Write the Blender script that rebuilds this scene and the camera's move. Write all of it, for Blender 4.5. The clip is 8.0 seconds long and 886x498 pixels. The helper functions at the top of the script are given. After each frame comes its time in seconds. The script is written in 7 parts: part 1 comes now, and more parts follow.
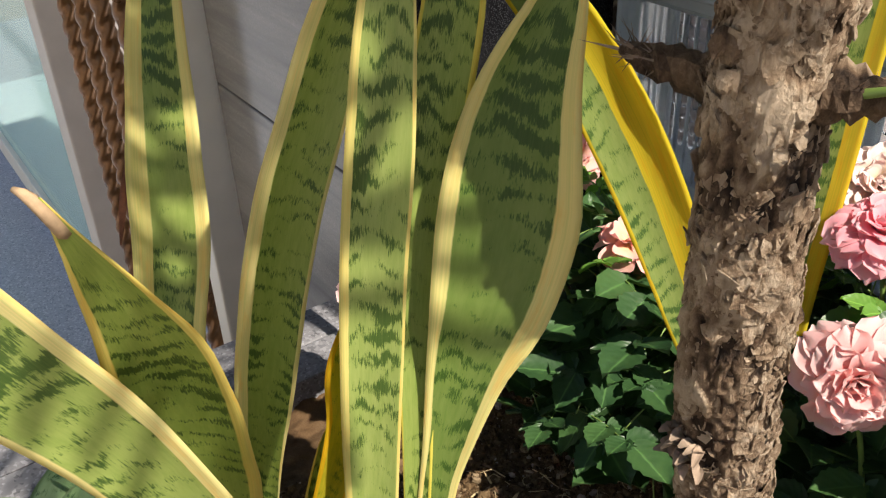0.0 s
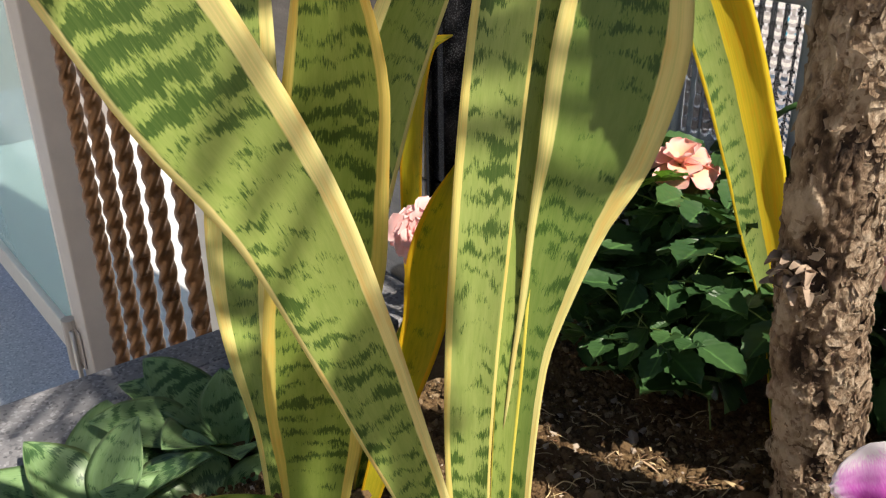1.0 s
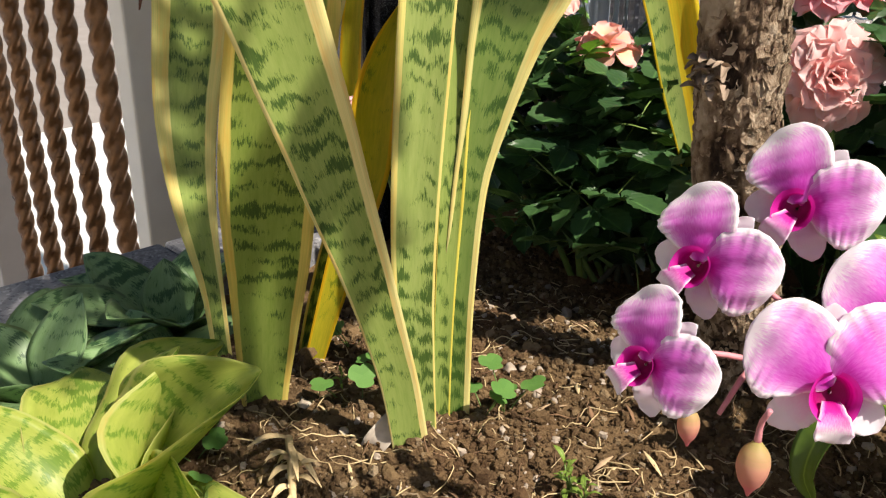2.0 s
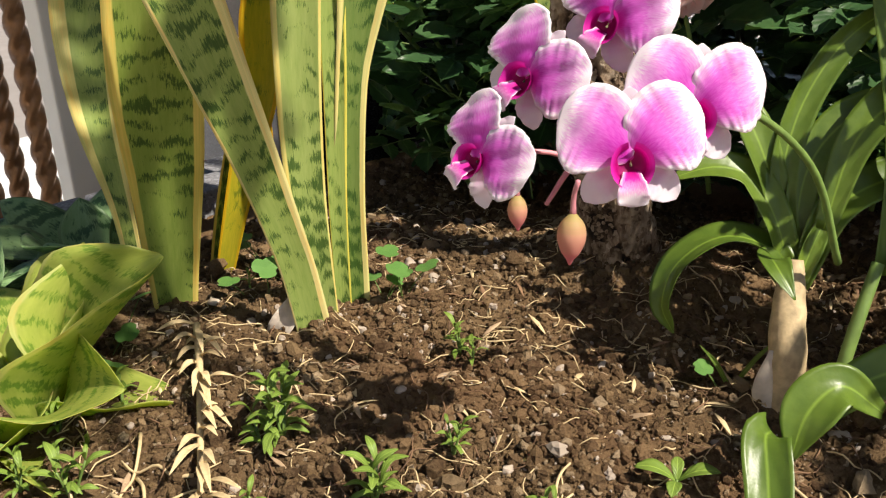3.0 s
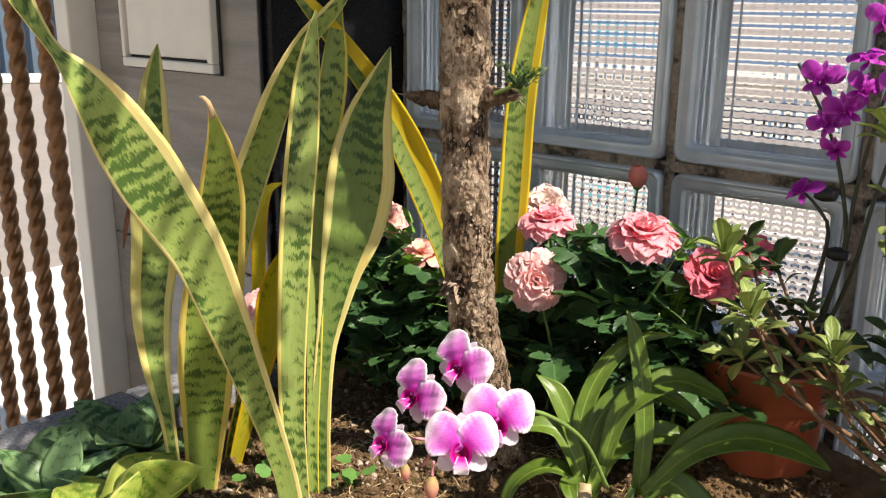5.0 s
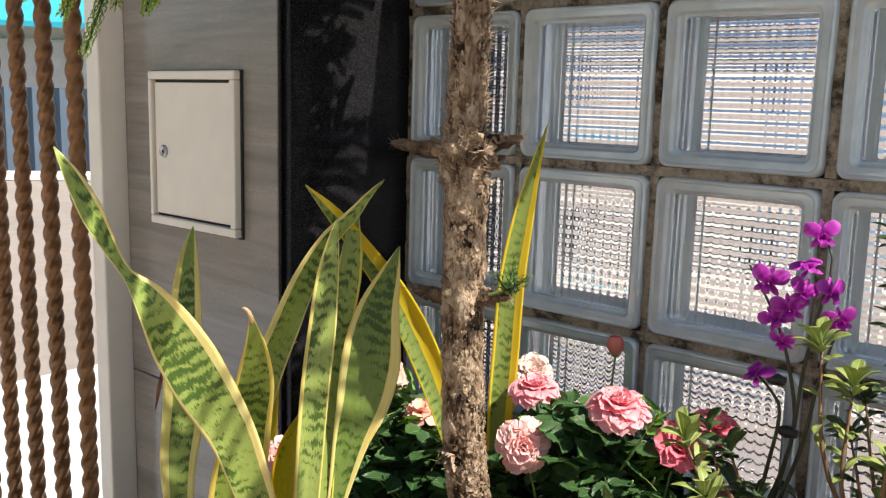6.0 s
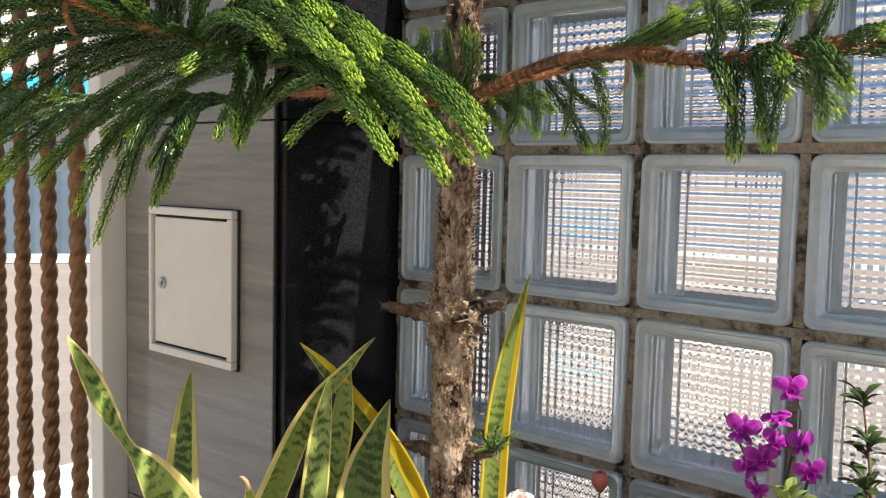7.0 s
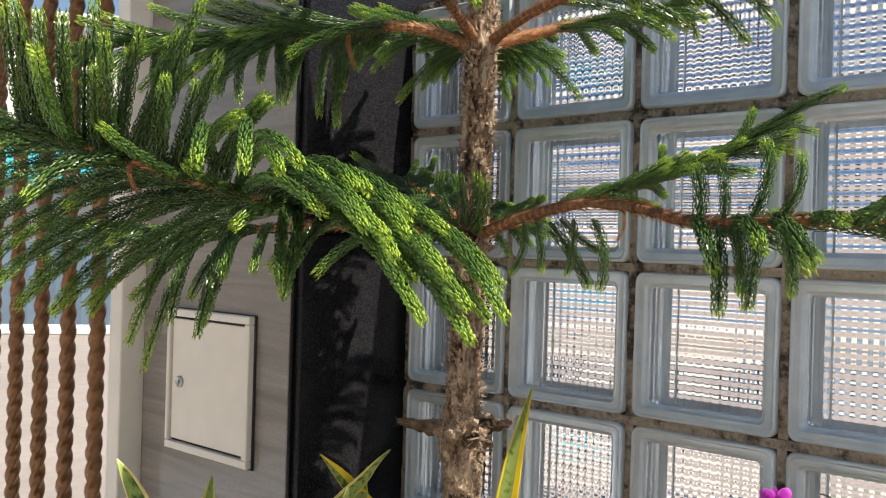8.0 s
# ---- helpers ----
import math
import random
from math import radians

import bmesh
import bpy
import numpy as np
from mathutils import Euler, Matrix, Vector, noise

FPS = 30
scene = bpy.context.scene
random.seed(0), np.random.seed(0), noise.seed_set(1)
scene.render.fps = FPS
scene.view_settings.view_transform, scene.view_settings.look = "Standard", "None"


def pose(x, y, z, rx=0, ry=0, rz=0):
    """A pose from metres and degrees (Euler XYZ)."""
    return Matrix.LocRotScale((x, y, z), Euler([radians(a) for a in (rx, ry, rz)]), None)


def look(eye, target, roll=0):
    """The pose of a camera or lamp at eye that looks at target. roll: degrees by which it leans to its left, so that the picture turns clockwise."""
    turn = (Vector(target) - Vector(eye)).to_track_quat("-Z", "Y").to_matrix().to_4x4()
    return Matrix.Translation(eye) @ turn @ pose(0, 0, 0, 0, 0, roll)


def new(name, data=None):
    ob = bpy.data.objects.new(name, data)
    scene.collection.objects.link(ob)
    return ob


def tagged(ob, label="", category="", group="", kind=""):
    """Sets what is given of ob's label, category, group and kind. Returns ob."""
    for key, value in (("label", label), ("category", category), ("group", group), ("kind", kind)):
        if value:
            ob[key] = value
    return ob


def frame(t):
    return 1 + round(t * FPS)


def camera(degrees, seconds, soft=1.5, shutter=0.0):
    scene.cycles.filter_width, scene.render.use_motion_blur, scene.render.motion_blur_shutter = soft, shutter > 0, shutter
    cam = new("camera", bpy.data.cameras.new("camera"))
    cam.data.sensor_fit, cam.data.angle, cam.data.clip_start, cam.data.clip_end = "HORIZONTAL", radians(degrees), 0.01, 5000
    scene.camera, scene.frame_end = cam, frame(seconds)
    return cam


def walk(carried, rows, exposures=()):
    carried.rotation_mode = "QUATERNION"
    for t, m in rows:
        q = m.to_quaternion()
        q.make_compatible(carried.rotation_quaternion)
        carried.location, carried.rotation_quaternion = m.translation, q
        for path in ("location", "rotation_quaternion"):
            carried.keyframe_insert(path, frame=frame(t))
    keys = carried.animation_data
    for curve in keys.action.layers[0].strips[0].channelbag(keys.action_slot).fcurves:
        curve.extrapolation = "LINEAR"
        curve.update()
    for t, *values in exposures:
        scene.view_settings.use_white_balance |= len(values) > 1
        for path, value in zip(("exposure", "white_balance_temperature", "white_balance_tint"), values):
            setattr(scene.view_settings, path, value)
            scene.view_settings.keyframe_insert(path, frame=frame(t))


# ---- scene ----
cam = camera(52.5, 8.0, 1.2)
PATH = [
    (0, (0.349, -0.562, 0.463), (-1.058, 0.387, -0.595), -2.4),
    (0.5, (0.348, -0.616, 0.422), (-1.071, 0.443, -0.508), -1.3),
    (1, (0.354, -0.657, 0.37), (-1.064, 0.456, -0.496), -0.7),
    (1.5, (0.375, -0.684, 0.323), (-1.022, 0.487, -0.5), -0.0),
    (2, (0.399, -0.706, 0.283), (-0.94, 0.55, -0.51), 0.8),
    (2.2, (0.409, -0.71, 0.265), (-0.911, 0.572, -0.517), 0.5),
    (3.3, (0.487, -0.731, 0.236), (-0.772, 0.608, -0.553), -2.3),
    (3.5, (0.502, -0.74, 0.247), (-0.753, 0.601, -0.545), -2.3),
    (4, (0.563, -0.777, 0.298), (-0.696, 0.579, -0.459), -1.6),
    (4.5, (0.624, -0.824, 0.361), (-0.653, 0.571, -0.291), -0.3),
    (5, (0.663, -0.878, 0.43), (-0.629, 0.554, -0.101), 0.4),
    (5.2, (0.679, -0.9, 0.454), (-0.619, 0.547, -0.018), 0.8),
    (6.3, (0.728, -0.964, 0.558), (-0.587, 0.518, 0.278), 1.4),
    (6.5, (0.734, -0.968, 0.575), (-0.583, 0.516, 0.326), 1.3),
    (7, (0.746, -0.982, 0.619), (-0.567, 0.519, 0.464), 1.2),
    (7.5, (0.76, -0.996, 0.647), (-0.553, 0.511, 0.579), 1.3),
    (8, (0.78, -1.055, 0.677), (-0.526, 0.46, 0.677), 1.6),
]
walk(cam, [(t, look(eye, target, roll)) for t, eye, target, roll in PATH], ((0, 0.75), (2, 0.69), (3.5, 0.66), (5, 0.84), (6.5, 0.93), (8, 0.93)))

# ---- light ----
SUN_AZ, SUN_EL = 8.5, 50.0
world = bpy.data.worlds.new("world")
scene.world = world
world.use_nodes = True
wn = world.node_tree.nodes
sky = wn.new("ShaderNodeTexSky")
sky.sky_type, sky.sun_disc = "NISHITA", False
sky.sun_elevation, sky.sun_rotation = radians(SUN_EL), radians(90 - SUN_AZ)
wn["Background"].inputs["Strength"].default_value = 0.066
world.node_tree.links.new(sky.outputs["Color"], wn["Background"].inputs["Color"])
sun = new("sun", bpy.data.lights.new("sun", "SUN"))
sun.data.energy, sun.data.angle, sun.data.color = 5.0, radians(0.6), (1.0, 0.905, 0.775)
sd = Vector((math.cos(radians(SUN_AZ)) * math.cos(radians(SUN_EL)), math.sin(radians(SUN_AZ)) * math.cos(radians(SUN_EL)), math.sin(radians(SUN_EL))))
sun.matrix_world = look(sd * 6, (0, 0, 0))

# ---- materials ----
class Nodes:
    """A short way to write node materials."""

    def __init__(self, name):
        self.m = bpy.data.materials.new(name)
        self.m.use_nodes = True
        self.t = self.m.node_tree
        self.t.nodes.clear()
        self.out = self.t.nodes.new("ShaderNodeOutputMaterial")

    def n(self, kind, ins=None, operation="", use_clamp=False, data_type="", blend_type="", feature=""):
        node = self.t.nodes.new("ShaderNode" + kind)
        if data_type:
            node.data_type = data_type
        if blend_type:
            node.blend_type = blend_type
        if operation:
            node.operation, node.use_clamp = operation, use_clamp
        if feature:
            node.feature = feature
        for k, v in (ins or {}).items():
            if isinstance(v, bpy.types.NodeSocket):
                self.t.links.new(v, node.inputs[k])
            else:
                node.inputs[k].default_value = v
        return node

    def math(self, op, a, b=0.0, clamp=False):
        return self.n("Math", {0: a, 1: b}, operation=op, use_clamp=clamp).outputs[0]

    def ramp(self, fac, stops):
        r = self.n("ValToRGB", {"Fac": fac})
        e = r.color_ramp.elements
        while len(e) < len(stops):
            e.new(0.5)
        for k, (p, c) in zip(e, stops):
            k.position, k.color = p, (*c, 1)
        return r.outputs["Color"]

    def mix(self, fac, a, b, blend="MIX"):
        r = self.n("Mix", {0: fac, 6: a if isinstance(a, bpy.types.NodeSocket) else (*a, 1), 7: b if isinstance(b, bpy.types.NodeSocket) else (*b, 1)}, data_type="RGBA", blend_type=blend)
        return r.outputs[2]

    def noise(self, vec, scale, detail=4.0, rough=0.55, dist=0.0):
        return self.n("TexNoise", {"Vector": vec, "Scale": scale, "Detail": detail, "Roughness": rough, "Distortion": dist}).outputs["Fac"]

    def bump(self, h, strength=0.3, dist=0.002):
        return self.n("Bump", {"Height": h, "Strength": strength, "Distance": dist}).outputs["Normal"]

    def done(self, shader):
        self.t.links.new(shader, self.out.inputs["Surface"])
        return self.m


def principled(q, colour, rough=0.6, metal=0.0, normal=None, spec=0.5, trans=0.0, coat=0.0):
    ins = {"Roughness": rough, "Metallic": metal, "Specular IOR Level": spec, "Transmission Weight": trans, "Coat Weight": coat}
    ins["Base Color"] = colour if isinstance(colour, bpy.types.NodeSocket) else (*colour, 1)
    if normal is not None:
        ins["Normal"] = normal
    return q.n("BsdfPrincipled", ins).outputs[0]


def leafy(q, colour, rough, normal=None, through_light=0.3, tint=(1.0, 1.0, 0.55), spec=0.4):
    """Surface with light coming through, as leaves and petals have."""
    front = principled(q, colour, rough, 0, normal, spec)
    tcol = q.mix(1.0, colour, tint, "MULTIPLY")
    back = q.n("BsdfTranslucent", {"Color": tcol}).outputs[0]
    return q.n("MixShader", {0: through_light, 1: front, 2: back}).outputs[0]


def plain(name, colour, rough=0.5, metal=0.0, vary=0.15, scale=40.0, bump=0.15, spec=0.5, bd=0.001):
    q = Nodes(name)
    v = q.n("TexCoord").outputs["Object"]
    a, b = q.noise(v, scale), q.noise(v, scale * 0.12, 3)
    f = q.math("ADD", q.math("MULTIPLY", a, 0.5), q.math("MULTIPLY", b, 0.5))
    lo, hi = [c * (1 - vary) for c in colour], [min(1, c * (1 + vary)) for c in colour]
    col = q.ramp(f, [(0.35, lo), (0.65, hi)])
    r = q.math("ADD", q.math("MULTIPLY", b, 0.2), rough - 0.1)
    return q.done(principled(q, col, r, metal, q.bump(a, bump, bd), spec))


def uv_parts(q):
    uv = q.n("UVMap").outputs[0]
    s = q.n("SeparateXYZ", {0: uv})
    return uv, s.outputs[0], s.outputs[1]


def mat_snake(name, margin, pale, dark, band=0.5, through_light=0.3, ml=0.12, mr=0.12):
    """Sword-leaf: yellow margins (shares of the width), grey-green middle, jagged dark cross-bands. u runs across (0 to 1), v along in metres."""
    q = Nodes(name)
    uv, u, v = uv_parts(q)
    rnd = q.n("ObjectInfo").outputs["Random"]
    off = q.math("MULTIPLY", rnd, 7.0)

    def field(fu, vec_v, fv, detail, rough=0.5, dist=0.0):
        return q.noise(q.n("CombineXYZ", {0: q.math("MULTIPLY", u, fu), 1: q.math("MULTIPLY", vec_v, fv), 2: off}).outputs[0], 1.0, detail, rough, dist)

    def step(x, a, b):
        return q.n("MapRange", {"Value": x, "From Min": a, "From Max": b}).outputs[0]

    # wavering cross-bands, torn into short dashes along the fibres
    teeth = field(46.0, v, 110.0, 3, 0.65)
    dash = field(70.0, v, 260.0, 3, 0.7)
    sway = field(2.2, v, 26.0, 2.5, 0.55, 0.3)
    big = field(1.2, v, 13.0, 2)
    ph = q.math("ADD", q.math("MULTIPLY", v, 6.283 * 84.0), q.math("MULTIPLY", q.math("SUBTRACT", sway, 0.5), 15.0))
    ph = q.math("ADD", ph, q.math("ADD", q.math("MULTIPLY", q.math("SUBTRACT", teeth, 0.5), 6.5), q.math("MULTIPLY", off, 5.0)))
    s = q.math("MULTIPLY", q.math("SINE", ph), 0.24)
    s = q.math("ADD", s, q.math("MULTIPLY", q.math("SUBTRACT", big, 0.5), 1.9))
    s = q.math("ADD", s, q.math("MULTIPLY", q.math("SUBTRACT", field(3.0, v, 75.0, 3, 0.6, 0.4), 0.5), 1.3))
    d = q.math("ADD", s, q.math("MULTIPLY", q.math("SUBTRACT", dash, 0.5), 1.25))
    lift = (band - 0.5) * 2.0 + 0.07
    mid = step(d, lift + 0.04, lift + 0.12)
    deep = step(d, lift + 0.16, lift + 0.23)
    mott = field(12.0, v, 60.0, 4, 0.65)
    base = q.mix(step(mott, 0.35, 0.68), pale, [pale[0] * 0.78, pale[1] * 0.85, pale[2] * 0.72])
    half = [a * 0.34 + b * 0.66 for a, b in zip((pale[0] * 0.8, pale[1], pale[2] * 0.7), dark)]
    col = q.mix(q.math("MULTIPLY", mid, 0.62), base, half)
    col = q.mix(q.math("MULTIPLY", deep, 0.80), col, dark)
    streak = field(75.0, v, 9.0, 2, 0.6)
    col = q.mix(q.math("MULTIPLY", step(streak, 0.45, 0.75), 0.08), col, [min(1, c * 1.6) for c in pale])
    # margins with a wavering inner edge and green hair lines
    wob = q.math("MULTIPLY", q.math("SUBTRACT", field(1.5, v, 16.0, 4, 0.6), 0.5), 0.09)
    le = step(q.math("SUBTRACT", q.math("ADD", wob, ml), u), -0.006, 0.006)
    re_ = step(q.math("SUBTRACT", q.math("ADD", u, wob), 1.0 - mr), -0.006, 0.006)
    mm = q.math("MAXIMUM", le, re_)
    mcol = q.mix(step(streak, 0.4, 0.7), margin, (margin[0] * 0.82, margin[1] * 0.90, margin[2] * 0.8))
    mcol = q.mix(q.math("MULTIPLY", step(field(9.0, v, 30.0, 4, 0.65), 0.50, 0.66), 0.55), mcol, (margin[0], margin[1] * 0.78, margin[2] * 0.5))
    col = q.mix(mm, col, mcol)
    rough = q.math("ADD", q.math("MULTIPLY", mott, 0.24), 0.26)
    h = q.math("ADD", q.math("MULTIPLY", streak, 0.35), q.math("ADD", q.math("MULTIPLY", deep, -0.25), q.math("MULTIPLY", dash, 0.4)))
    return q.done(leafy(q, col, rough, q.bump(h, 0.22, 0.0006), through_light, (1.0, 1.0, 0.36), 0.36))


def mat_leaf(name, lo, hi, rough=0.4, through_light=0.25, spec=0.4, vein=True, tint=(1.0, 1.0, 0.4)):
    q = Nodes(name)
    uv, u, v = uv_parts(q)
    ob = q.n("TexCoord").outputs["Object"]
    rnd = q.n("ObjectInfo").outputs["Random"]
    isl = q.n("NewGeometry").outputs["Random Per Island"]
    f = q.math("ADD", q.math("MULTIPLY", q.noise(ob, 90, 4), 0.6), q.math("MULTIPLY", q.math("ADD", rnd, isl), 0.22))
    col = q.ramp(f, [(0.2, lo), (0.85, hi)])
    e = q.math("ABSOLUTE", q.math("SUBTRACT", u, 0.5))
    h = q.noise(ob, 260, 2)
    if vein:
        mid = q.n("MapRange", {"Value": e, "From Min": 0.0, "From Max": 0.05, "To Min": 0.55, "To Max": 0.0}).outputs[0]
        col = q.mix(mid, col, [min(1, c * 1.9) for c in hi])
        w = q.math("SINE", q.math("ADD", q.math("MULTIPLY", v, 34.0), q.math("MULTIPLY", e, -22.0)))
        h = q.math("ADD", q.math("MULTIPLY", w, 0.35), h)
    return q.done(leafy(q, col, rough, q.bump(h, 0.25, 0.0006), through_light, tint, spec))


def mat_petal(name, stops, through_light=0.4, vein=0.35, tint=(1.0, 0.85, 0.95), edge_col=None):
    """Petal whose colour runs from its base (v 0) to its rim (v 1); veins spread from the base."""
    q = Nodes(name)
    uv, u, v = uv_parts(q)
    e = q.math("ABSOLUTE", q.math("SUBTRACT", u, 0.5))
    rnd = q.n("ObjectInfo").outputs["Random"]
    nz = q.noise(q.n("CombineXYZ", {0: q.math("MULTIPLY", u, 55.0), 1: q.math("MULTIPLY", v, 13.0), 2: q.math("MULTIPLY", rnd, 9.0)}).outputs[0], 1.0, 4, 0.6)
    rim = q.math("MAXIMUM", v, q.math("MULTIPLY", e, 1.96))
    f = q.math("ADD", rim, q.math("MULTIPLY", q.math("SUBTRACT", nz, 0.5), vein), True)
    col = q.ramp(f, stops)
    fine = q.noise(q.n("CombineXYZ", {0: q.math("MULTIPLY", u, 60.0), 1: q.math("MULTIPLY", v, 8.0), 2: rnd}).outputs[0], 1.0, 2)
    return q.done(leafy(q, col, 0.55, q.bump(fine, 0.18, 0.0004), through_light, tint, 0.25))


PALE_G, DARK_G = (0.322, 0.405, 0.090), (0.032, 0.085, 0.013)
SNAKE = mat_snake("sword_leaf_banded", (0.84, 0.74, 0.33), PALE_G, DARK_G, 0.50, 0.3, 0.20, 0.06)
SNAKE_M = mat_snake("sword_leaf_middle", (0.82, 0.70, 0.24), (0.385, 0.465, 0.14), DARK_G, 0.51, 0.3, 0.13, 0.05)
SNAKE_N = mat_snake("sword_leaf_narrow_edge", (0.80, 0.68, 0.12), (0.36, 0.445, 0.115), DARK_G, 0.50, 0.3, 0.05, 0.10)
SNAKE_W = mat_snake("sword_leaf_broad", (0.84, 0.74, 0.30), (0.20, 0.285, 0.070), DARK_G, 0.50, 0.3, 0.13, 0.18)
SNAKE_B = mat_snake("sword_leaf_dark", (0.82, 0.66, 0.18), (0.322, 0.41, 0.09), (0.036, 0.084, 0.015), 0.50, 0.3, 0.11, 0.12)
SNAKE_C = mat_snake("sword_leaf_wide_margin", (0.85, 0.75, 0.30), (0.33, 0.41, 0.11), (0.04, 0.09, 0.02), 0.51, 0.32, 0.24, 0.20)
# the yellow of light shining through is put into the leaf colour
SNAKE_Y = mat_snake("sword_leaf_backlit", (0.90, 0.62, 0.03), (0.74, 0.64, 0.05), (0.26, 0.32, 0.03), 0.60, 0.62, 0.12, 0.12)
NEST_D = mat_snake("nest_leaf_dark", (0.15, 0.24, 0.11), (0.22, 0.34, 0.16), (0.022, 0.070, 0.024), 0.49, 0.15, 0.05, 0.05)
# sunlight on this plant is put into brighter, yellower leaf colours
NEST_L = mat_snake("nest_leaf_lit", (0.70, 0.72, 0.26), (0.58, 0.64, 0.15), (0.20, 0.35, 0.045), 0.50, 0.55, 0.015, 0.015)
DRY = plain("dried_leaf_tip", (0.36, 0.25, 0.15), 0.85, 0, 0.35, 300)
STRAW = plain("dry_straw", (0.58, 0.44, 0.24), 0.8, 0, 0.25, 250)
BROWN_EDGE = plain("burnt_leaf_edge", (0.13, 0.045, 0.02), 0.8, 0, 0.4, 300)
ROSE_LEAF = mat_leaf("rose_leaf_green", (0.022, 0.060, 0.022), (0.066, 0.142, 0.042), 0.42, 0.16)
ROSE_YOUNG = mat_leaf("rose_leaf_young", (0.10, 0.24, 0.04), (0.20, 0.40, 0.07), 0.38, 0.35)
STRAP = mat_leaf("strap_leaf_green", (0.055, 0.11, 0.014), (0.18, 0.27, 0.036), 0.36, 0.28, 0.45)
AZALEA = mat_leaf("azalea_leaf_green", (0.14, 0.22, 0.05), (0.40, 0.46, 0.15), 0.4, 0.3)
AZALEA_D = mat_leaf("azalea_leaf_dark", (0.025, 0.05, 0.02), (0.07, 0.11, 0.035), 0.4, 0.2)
WEED = mat_leaf("weed_leaf_green", (0.13, 0.22, 0.03), (0.30, 0.42, 0.08), 0.45, 0.35)
CLOVER = mat_leaf("clover_leaf_green", (0.09, 0.22, 0.05), (0.17, 0.34, 0.08), 0.5, 0.3, 0.3, False)
STEM = plain("green_stem", (0.14, 0.22, 0.05), 0.5, 0, 0.3, 120)
STEM_D = plain("dark_stem", (0.05, 0.055, 0.03), 0.6, 0, 0.3, 120)
TWIG_WOOD = plain("woody_twig", (0.17, 0.095, 0.05), 0.85, 0, 0.4, 200, 0.5)
PEDICEL = plain("pink_flower_stalk", (0.55, 0.22, 0.25), 0.5, 0, 0.2, 200)
SEPAL = mat_petal("orchid_sepal_white", [(0.0, (0.75, 0.32, 0.62)), (0.35, (0.86, 0.66, 0.82)), (0.7, (0.90, 0.86, 0.90))], 0.42)
PETAL = mat_petal("orchid_petal_pink", [(0.0, (0.55, 0.010, 0.38)), (0.25, (0.64, 0.055, 0.54)), (0.52, (0.76, 0.18, 0.70)), (0.76, (0.88, 0.48, 0.85)), (0.90, (0.97, 0.94, 0.97))], 0.36, 0.46)
LIP = mat_petal("orchid_lip_magenta", [(0.0, (0.20, 0.0, 0.05)), (0.25, (0.52, 0.0, 0.22)), (0.48, (0.66, 0.03, 0.42)), (0.64, (0.84, 0.34, 0.70)), (0.80, (0.95, 0.90, 0.94))], 0.35, 0.30)
BUD = mat_petal("orchid_bud_blush", [(0.0, (0.42, 0.36, 0.12)), (0.4, (0.60, 0.32, 0.20)), (1.0, (0.66, 0.16, 0.22))], 0.3)
PURPLE = mat_petal("orchid_petal_purple", [(0.0, (0.32, 0.0, 0.28)), (0.5, (0.50, 0.03, 0.50)), (1.0, (0.66, 0.12, 0.66))], 0.4)
PINK = mat_petal("rose_petal_pink", [(0.0, (0.86, 0.14, 0.25)), (0.45, (0.95, 0.42, 0.53)), (1.0, (0.98, 0.72, 0.77))], 0.55, 0.2, (1.0, 0.6, 0.65))
PALE_PINK = mat_petal("rose_petal_pale_pink", [(0.0, (0.90, 0.34, 0.31)), (0.5, (0.96, 0.62, 0.60)), (1.0, (0.98, 0.85, 0.85))], 0.55, 0.2, (1.0, 0.75, 0.72))
PEACH = mat_petal("rose_petal_peach", [(0.0, (0.92, 0.66, 0.14)), (0.4, (0.94, 0.66, 0.42)), (1.0, (0.94, 0.60, 0.58))], 0.38)
CORAL = mat_petal("rose_petal_coral", [(0.0, (0.66, 0.05, 0.10)), (0.5, (0.85, 0.15, 0.25)), (1.0, (0.92, 0.34, 0.44))], 0.45, 0.2, (1.0, 0.5, 0.5))
CREAM = mat_petal("rose_petal_cream", [(0.0, (0.94, 0.74, 0.16)), (0.4, (0.95, 0.86, 0.62)), (1.0, (0.95, 0.84, 0.80))], 0.38)


def mat_soil():
    q = Nodes("garden_soil")
    v = q.n("TexCoord").outputs["Object"]
    a, b, c = q.noise(v, 60, 6, 0.72), q.noise(v, 620, 5, 0.8), q.noise(v, 6, 3)
    f = q.math("ADD", q.math("MULTIPLY", a, 0.5), q.math("MULTIPLY", b, 0.5))
    col = q.ramp(f, [(0.32, (0.022, 0.012, 0.007)), (0.45, (0.072, 0.043, 0.021)), (0.57, (0.192, 0.127, 0.066)), (0.74, (0.44, 0.335, 0.205))])
    isl = q.n("NewGeometry").outputs["Random Per Island"]
    grain = q.ramp(isl, [(0.0, (0.025, 0.014, 0.008)), (0.40, (0.11, 0.066, 0.034)), (0.85, (0.30, 0.198, 0.10)), (1.0, (0.56, 0.44, 0.29))])
    col = q.mix(0.48, col, grain)
    col = q.mix(q.n("MapRange", {"Value": c, "From Min": 0.5, "From Max": 0.7, "To Max": 0.4}).outputs[0], col, (0.17, 0.088, 0.045))
    return q.done(principled(q, col, 0.95, 0, q.bump(f, 0.9, 0.004), 0.15))


SOIL = mat_soil()


